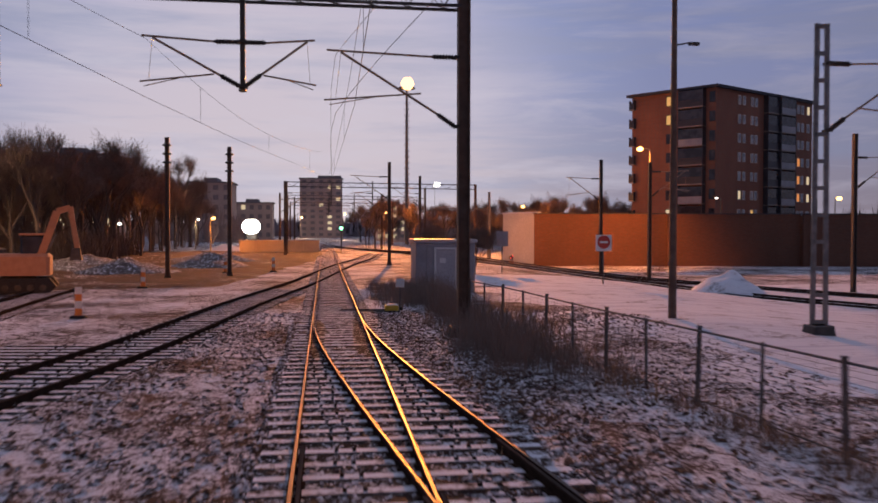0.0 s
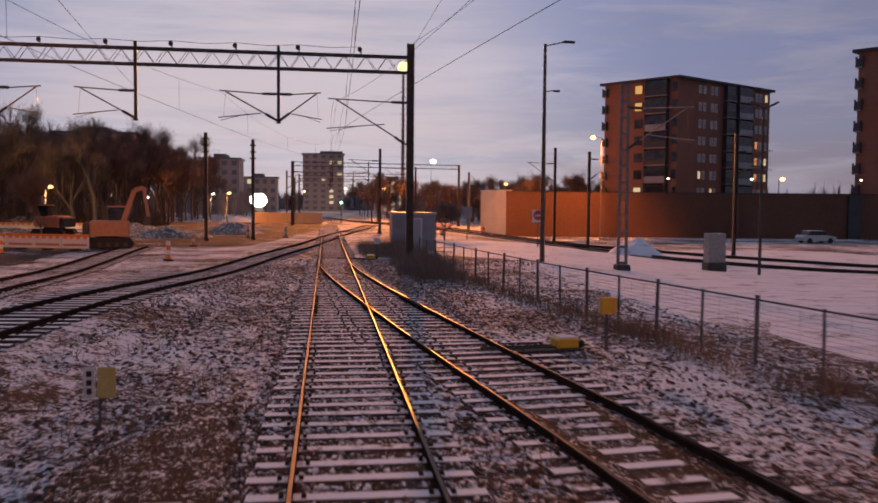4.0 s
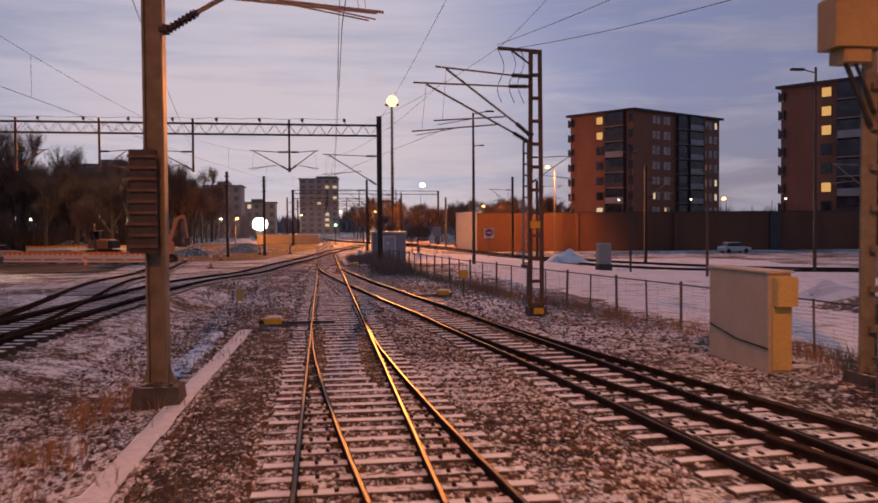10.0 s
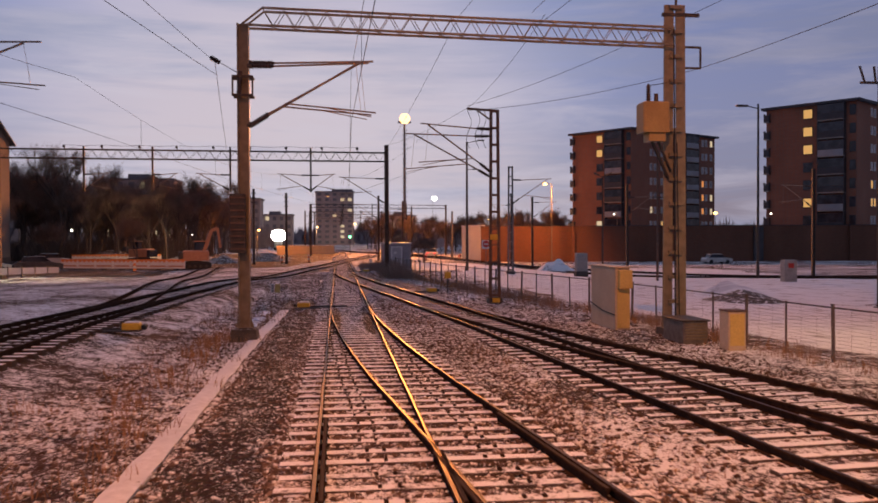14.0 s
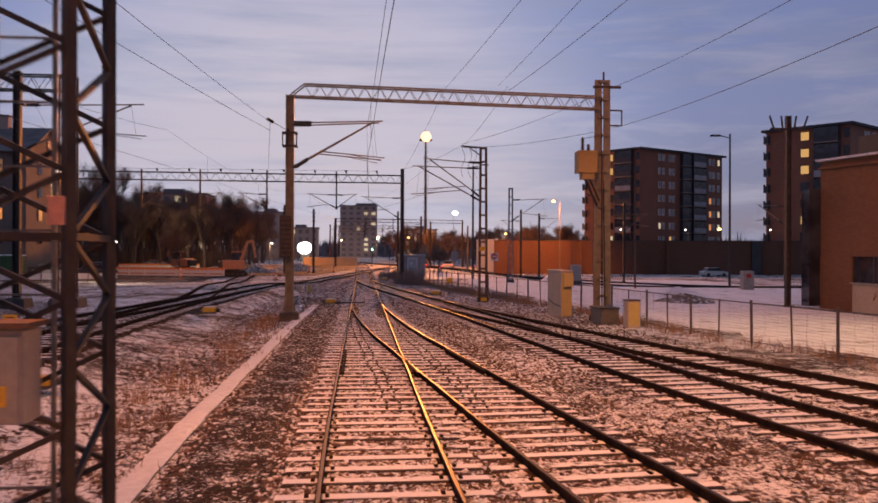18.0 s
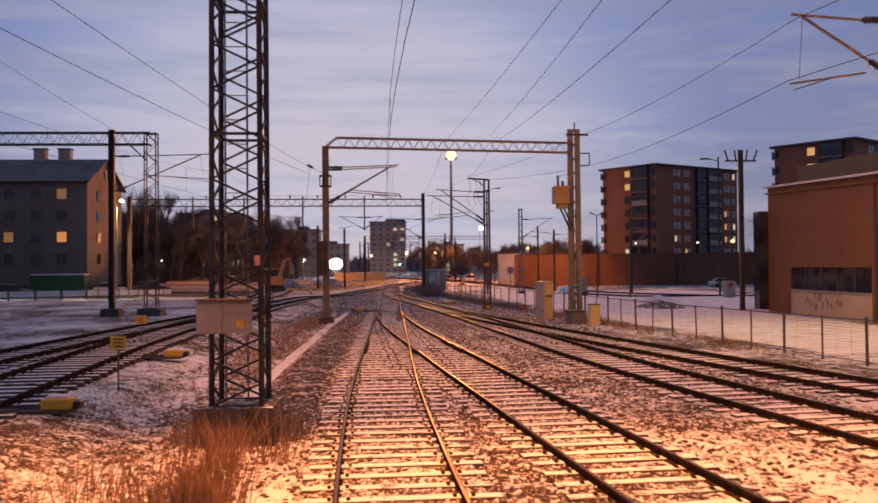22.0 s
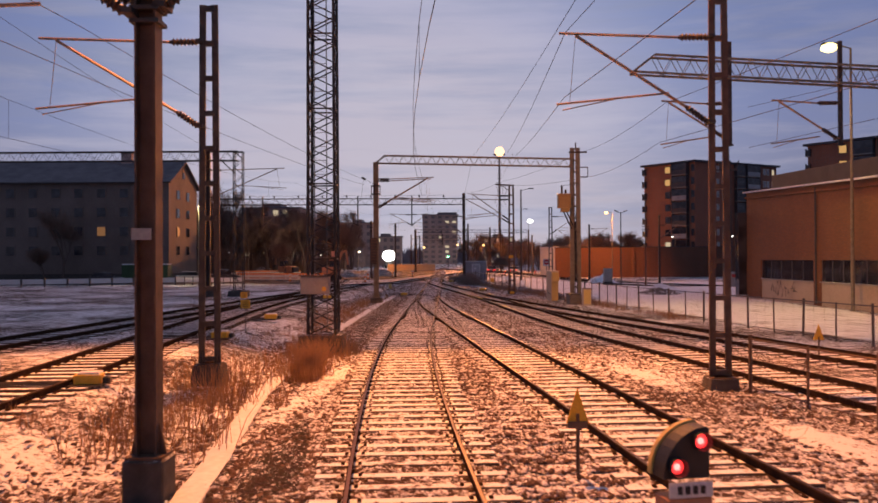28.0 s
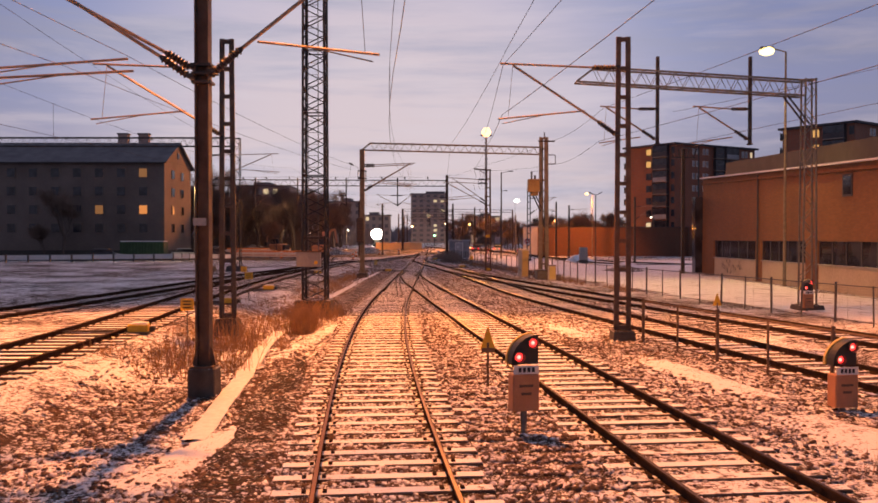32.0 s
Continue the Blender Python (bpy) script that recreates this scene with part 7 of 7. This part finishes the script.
def excavator(x, y, rz, label):
    c = thing("excavator", label, "construction machine", "excavators", (x, y, rise(x, y)), rz)
    for sy in (-0.85, 0.85):
        tk = part("track", Geo().prism([(-1.7, sy - 0.25, 0.35), (-1.4, sy - 0.25, 0.03), (1.4, sy - 0.25, 0.03), (1.7, sy - 0.25, 0.35), (1.4, sy - 0.25, 0.75), (-1.4, sy - 0.25, 0.75)], (0, 0, 0), (0, 0.5, 0)), "rubber", c)
        for k in range(5):
            part("roller", Geo().tube((-1.1 + 0.55 * k, sy - 0.28, 0.3), (-1.1 + 0.55 * k, sy + 0.28, 0.3), 0.16, 10), "dark_steel", tk)
    part("undercarriage", Geo().box((0, 0, 0.6), (1.6, 1.3, 0.5), bevel=0.08), "dark_steel", c)
    part("body", Geo().box((0.1, 0, 1.4), (2.6, 2.0, 1.05), bevel=0.14), "signal_orange_box", c)
    part("counterweight", Geo().box((-1.35, 0, 1.35), (0.5, 1.9, 0.9), bevel=0.12), "dark_steel", c)
    cab = part("cab", Geo().box((0.55, 0.5, 2.35), (1.1, 0.95, 0.95), bevel=0.1), "window_glass", c)
    part("cab_roof", Geo().box((0.55, 0.5, 2.87), (1.2, 1.05, 0.1), bevel=0.03), "signal_orange_box", cab)
    part("boom", Geo().bar((0.9, -0.2, 1.7), (1.7, -0.2, 4.0), 0.26, 0.34).bar((1.7, -0.2, 4.0), (2.3, -0.2, 4.2), 0.24, 0.3), "signal_orange_box", c)
    part("stick", Geo().bar((2.3, -0.2, 4.25), (2.6, -0.2, 2.2), 0.2, 0.24), "signal_orange_box", c)
    part("cylinder", Geo().tube((0.95, -0.2, 1.35), (1.6, -0.2, 2.9), 0.06, 8), "galvanised_steel", c)
    part("bucket", Geo().box((2.55, -0.2, 1.9), (0.55, 0.8, 0.6), taper=0.7), "dark_steel", c)
    return c


excavator(-15.2, 45.0, 12, "brownish orange tracked excavator behind the barrier")
excavator(-25.0, 66.0, 160, "orange tracked excavator parked under a site lamp")
c = thing("shipping_container", "dark green steel container with snow on its roof", "container", at=(-38.6, 37.2, rise(-38.6, 37.2)), rz=3)
part("body", Geo().box((0, 0, 1.25), (6.0, 2.4, 2.3), bevel=0.02), "container_green", c)
for i in range(14):
    part("corrugation", Geo().box((-2.75 + 0.423 * i, -1.215, 1.25), (0.2, 0.05, 2.0), bevel=0.01), "container_green", c)
part("snow_cap", Geo().box((0, 0, 2.46), (5.9, 2.3, 0.12), bevel=0.04), "roof_snow", c)
for x, y in ((-8.9, 31.8), (-10.0, 48.0), (-4.2, 66), (-7.5, 64), (-19.5, 37.5)):
    k = thing("marker_post", "orange and white beacon post on a rubber foot", "beacon", "site beacons", (x, y, 0))
    part("foot", Geo().box((0, 0, 0.05), (0.5, 0.35, 0.1), bevel=0.02), "rubber", k)
    for j in range(4):
        part("stripe", Geo().box((0, 0, 0.22 + 0.25 * j), (0.22, 0.05, 0.24)), "orange_plastic" if j % 2 == 0 else "white_plastic", k)
k = thing("trackside_cabinet", "pale concrete cabinet in the snow yard", "cabinet")
part("body", Geo().box((21.7, 30.6, 0.85), (1.02, 0.75, 1.66), bevel=0.03), "concrete", k)
part("plinth", Geo().box((21.7, 30.6, -0.28), (1.12, 0.85, 0.6), bevel=0.02), "footing_concrete", k)
k = thing("trackside_cabinet", "pale concrete cabinet with a red mark near the far track", "cabinet")
part("body", Geo().box((30.5, 10.0, 0.72), (0.9, 0.65, 1.55), bevel=0.03), "concrete", k)
part("mark", Geo().box((30.5, 9.66, 1.1), (0.4, 0.02, 0.32)), "sign_red", k)
k = thing("road_sign", "round red sign on a white board before the noise wall", "road sign")
sx, sy, sz = 16.4, 51.0, 2.37
part("post", Geo().tube((sx, sy, -0.95), (sx, sy, sz + 0.4), 0.05, 6), "fence_steel", k)
part("board", Geo().box((sx, sy - 0.08, sz), (1.0, 0.04, 1.0), bevel=0.01), "sign_white", k)
part("disc", Geo().tube((sx, sy - 0.1, sz + 0.05), (sx, sy - 0.115, sz + 0.05), 0.4, 20), "sign_red", k)
part("bar_mark", Geo().box((sx, sy - 0.125, sz + 0.05), (0.52, 0.012, 0.13)), "sign_white", k)
k = thing("signal_post", "distant signal post with a green light", "railway signal")
part("post", Geo().tube((1.9, 120, 0), (1.9, 120, 3.4), 0.07, 6), "dark_steel", k)
part("head", Geo().box((1.9, 120, 3.5), (0.5, 0.2, 0.9), bevel=0.05), "black_paint", k)
part("green_light", Geo().ball((1.9, 119.85, 3.5), 0.22, 8), "green_lamp", k)
k = thing("guard_rail", "low pale fence along the street beside the house", "fence")
GR = [Vector((-46, 4.0, 0.4)), Vector((-27.0, 12.5, 0.4)), Vector((-24.0, 30.0, 0.0))]
for a, b in zip(GR, GR[1:]):
    n = int((b - a).length / 1.9)
    for i in range(n):
        p, q = a.lerp(b, i / n), a.lerp(b, (i + 1) / n)
        part("post", Geo().box((p.x, p.y, p.z + 0.4), (0.12, 0.12, 0.9)), "fence_steel", k)
        part("board", Geo().bar(p.lerp(q, 0.05) + Vector((0, 0, 0.5)), p.lerp(q, 0.95) + Vector((0, 0, 0.5)), 0.06, 0.5), "sign_white", k)


k = struct(new("site_wall"), "long low pale wall lit by the street lamp", "wall")
for i in range(5):
    part("wall_bay", Geo().box((-11.3 + 2.26 * i, 126 + 0.1 * (i % 2), 0.6), (2.25, 0.4, 2.3)), "plaster_beige", k)
part("coping", Geo().box((-6.8, 126.05, 1.79), (11.5, 0.6, 0.08)), "roof_snow", k)


# ---------- trees ----------
def tree_mesh(seed, h, spread, twigs=1500):
    rng = random.Random(seed)
    tr, tw = Geo(), Geo()
    tips = []

    def grow(p, d, ln, r, depth):
        q = p + d * ln
        tr.tube(p, q, r, 5 if depth < 2 else 4, r2=r * 0.66, caps=False)
        if depth >= 4:
            tips.append((q, d))
            return
        for _ in range(3 if depth < 3 else 2):
            e = (d + Vector((rng.uniform(-1, 1), rng.uniform(-1, 1), rng.uniform(-0.15, 0.7))) * spread).normalized()
            grow(p + d * ln * rng.uniform(0.55, 1.0), e, ln * rng.uniform(0.6, 0.82), r * 0.58, depth + 1)

    grow(Vector((0, 0, -0.2)), Vector((rng.uniform(-0.05, 0.05), rng.uniform(-0.05, 0.05), 1)).normalized(), h * 0.3, h * 0.016, 0)
    for _ in range(twigs):
        q, d = rng.choice(tips)
        a = q - d * rng.uniform(0, 0.6)
        for _ in range(3):
            e = (d + Vector((rng.gauss(0, 0.6), rng.gauss(0, 0.6), rng.gauss(0.1, 0.5)))).normalized()
            b = a + e * rng.uniform(0.3, 0.9)
            s = e.orthogonal().normalized() * 0.02
            tw.add([a - s, a + s, b], [(0, 1, 2)])
            s2 = e.cross(s).normalized() * 0.02
            tw.add([a - s2, a + s2, b], [(0, 1, 2)])
            a = b
    return tr.mesh("trunk", "bark"), tw.mesh("twigs", "twig")


KINDS = [tree_mesh(s, h, sp) for s, h, sp in ((1, 14, 0.62), (2, 12, 0.75), (3, 16, 0.5), (4, 9, 0.8), (5, 7, 0.7))]


def tree(x, y, k, sc, rz, label):
    t = thing("bare_tree", label, "tree", "bare trees")
    for nm, me in zip(("trunk", "crown"), KINDS[k]):
        o = new(nm, me)
        o.parent = t
    t.matrix_world = Matrix.LocRotScale((x, y, rise(x, y)), Euler((0, 0, rz)), (sc, sc, sc))
    return t


rng = random.Random(21)
for i in range(170):
    y = rng.uniform(66, 200)
    x = -17 - 0.08 * (y - 62) - rng.uniform(0, 40)
    if y < 76 and x > -33:
        continue
    tree(x, y, rng.choice((0, 1, 2, 0, 1)), rng.uniform(0.85, 1.3), rng.uniform(0, 6.28), "dark leafless tree behind the building site")
for i in range(12):
    x, y = rng.uniform(-60, -24), rng.uniform(34, 62)
    if x < -35 and 40 < y < 61:
        continue
    tree(x, y, rng.choice((1, 3, 4)), rng.uniform(0.7, 1.1), rng.uniform(0, 6.28), "leafless tree near the grey house")
for i in range(9):
    tree(rng.uniform(-36, -19), rng.uniform(72, 82), rng.choice((0, 1, 2)), rng.uniform(0.62, 0.85), rng.uniform(0, 6.28), "leafless tree at the edge of the building site")
for i in range(80):
    x, y = rng.uniform(8, 80), rng.uniform(140, 240)
    if min(math.hypot(x - a, y - b) for a, b in ((11.5, 175), (32, 148))) < 9:
        continue
    tree(x, y, rng.choice((0, 1, 0, 3)), rng.uniform(0.7, 1.05), rng.uniform(0, 6.28), "leafless tree beyond the noise wall")
for i in range(4):
    tree(rng.uniform(6.5, 11), rng.uniform(60, 92), rng.choice((3, 4)), rng.uniform(0.35, 0.6), rng.uniform(0, 6.28), "leafless sapling beside the tracks")


# ---------- far woods ----------
rng = random.Random(33)
g = Geo()
for i in range(1500):
    az, dist = radians(rng.uniform(-52, 58)), rng.uniform(250, 430)
    x, y, hh = dist * math.sin(az), -40 + dist * math.cos(az), rng.uniform(5, 11)
    if -22 < x < 22 and y < 425:
        continue
    for k in range(26):
        a, q = rng.uniform(0, 6.283), rng.uniform(0, 2.2)
        bx, by, bz = x + 0.4 * q * math.cos(a), y, rng.uniform(0, 0.55) * hh
        tx, tz = x + q * math.cos(a) + rng.uniform(-0.5, 0.5), min(hh, bz + rng.uniform(0.25, 0.5) * hh)
        w = 0.2 if k else 0.15
        g.add([(bx - w, by, bz), (bx + w, by, bz), (tx, by + 0.3 * math.sin(a), tz)], [(0, 1, 2)])
        if k == 0:
            g.add([(x - 0.18, by, 0), (x + 0.18, by, 0), (x, by, hh)], [(0, 1, 2)])
# haze over these woods is painted, as a paler twig colour
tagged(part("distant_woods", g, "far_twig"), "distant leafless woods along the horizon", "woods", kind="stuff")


g = Geo()
for i in range(2600):
    az, dist = radians(rng.uniform(-50, 56)), rng.uniform(500, 560)
    x, y, hh = dist * math.sin(az), -40 + dist * math.cos(az), rng.uniform(7, 13)
    for k in range(5):
        bx, bz = x + rng.uniform(-2.5, 2.5), rng.uniform(0, 0.4) * hh
        g.add([(bx - 0.7, y, bz), (bx + 0.7, y, bz), (bx + rng.uniform(-0.8, 0.8), y, min(hh, bz + 0.6 * hh))], [(0, 1, 2)])
tagged(part("wood_line", g, "far_wood_line"), "line of woods on the horizon with haze put into its colour", "woods", kind="stuff")


# ---------- dry grass and weeds ----------
def grass(name, label, spots, h, seed, mat="dry_grass", per=1, width=0.007):
    rng = random.Random(seed)
    g = Geo()
    for x, y, r, n in spots:
        for _ in range(n * per):
            a, q = rng.uniform(0, 6.283), r * math.sqrt(rng.random())
            px, py = x + q * math.cos(a), y + q * math.sin(a)
            z = rise(px, py) - 0.03
            hh = h * rng.uniform(0.45, 1.2)
            lx, ly = rng.gauss(0, 0.3) * hh, rng.gauss(0, 0.3) * hh
            b = rng.uniform(0, 6.283)
            wx, wy = width * math.cos(b), width * math.sin(b)
            g.add([(px - wx, py - wy, z), (px + wx, py + wy, z), (px + lx * 0.4 + wx * 0.8, py + ly * 0.4 + wy * 0.8, z + hh * 0.55), (px + lx * 0.4 - wx * 0.8, py + ly * 0.4 - wy * 0.8, z + hh * 0.55), (px + lx, py + ly, z + hh)], [(0, 1, 2, 3), (3, 2, 4)])
    return tagged(part(name, g, mat), label, "grass", kind="stuff")


rng = random.Random(8)
grass("dry_grass", "tall dry brown grass beside the lattice mast", [(-2.1 - 0.04 * (yy + 56) + rng.gauss(0, 0.2), yy, 0.26, 44) for yy in [rng.uniform(-57.2, -52.3) for _ in range(22)]] + [(-3.3 + rng.gauss(0, 0.5), rng.uniform(-65, -54), 0.45, 16) for _ in range(56)], 0.92, 1)
grass("bank_reeds", "brown reed clumps beside the cable trough", [(curve_at(TROUGH, yy) - rng.uniform(0.5, 1.5), yy, 0.35, 26) for yy in [rng.uniform(-48, -19) for _ in range(32)]], 0.42, 9)
grass("low_dry_grass", "low dry grass tufts on the snowy bank", [(rng.uniform(-6.2, -3.2), rng.uniform(-66, -8), 0.5, 26) for _ in range(62)], 0.3, 2)
grass("trackside_weeds", "thin dry weeds along the foot of the fence", [(curve_at(FENCE, yy) + rng.uniform(-1.0, 0.3), yy, 0.45, 26) for yy in [28 - 0.6 * k for k in range(110)]], 0.42, 3)
grass("fence_scrub", "dark leafless scrub along the foot of the fence", [(curve_at(FENCE, yy) + rng.uniform(-0.9, 0.2), yy, 0.4, 55) for yy in [rng.uniform(-30, 26) for _ in range(60)]], 0.5, 17, "twig")
grass("brush", "dark leafless brush around the gantry column", [(4.2 + rng.uniform(-1.0, 0.7), 25 + rng.uniform(-7, 16), 0.6, 110) for _ in range(46)], 1.15, 4, "twig")
rng2 = random.Random(21)
grass("pole_brush", "dark leafless brush at the foot of the catenary poles", [(2.0 + 2.1 * rng2.random(), 34.5 + 13 * rng2.random(), 0.55, 80) for _ in range(34)], 0.75, 12, "twig")
grass("yard_weeds", "sparse dry weeds between the tracks", [(main_x(yy) + rng.uniform(1.8, 3.2) + max(0, fS(yy) - main_x(yy)) * 1.0, yy, 0.4, 9) for yy in [rng.uniform(-74, 20) for _ in range(70)]], 0.22, 5)
grass("west_weeds", "sparse dark weeds on the west ballast", [(rng.uniform(-5.5, -1.9), rng.uniform(-30, 14), 0.35, 16) for _ in range(60)], 0.28, 6, "twig")

rng3 = random.Random(40)
grass("undergrowth", "dense dark leafless undergrowth below the trees", [(-19 - 0.1 * (yy - 62) - 34 * rng3.random(), yy, 1.8, 90) for yy in [rng3.uniform(78, 128) for _ in range(230)]], 3.0, 14, "bark", width=0.035)
grass("trough_tuft", "small dry tuft beside the cable trough", [(-1.95, -60.2, 0.2, 50)], 0.42, 15)
grass("mast_weeds", "dark dry weeds round the mast footing", [(-2.45 + 0.95 * math.cos(a), -50.5 + 0.95 * math.sin(a), 0.25, 60) for a in [0.5 * k for k in range(13)]], 0.5, 16, "twig")

# ---------- sleepers, last ----------
for t, fx, y0, y1, far_from, br, skip in TODO:
    sleepers(t, fx, y0, y1, far_from, br, skip)
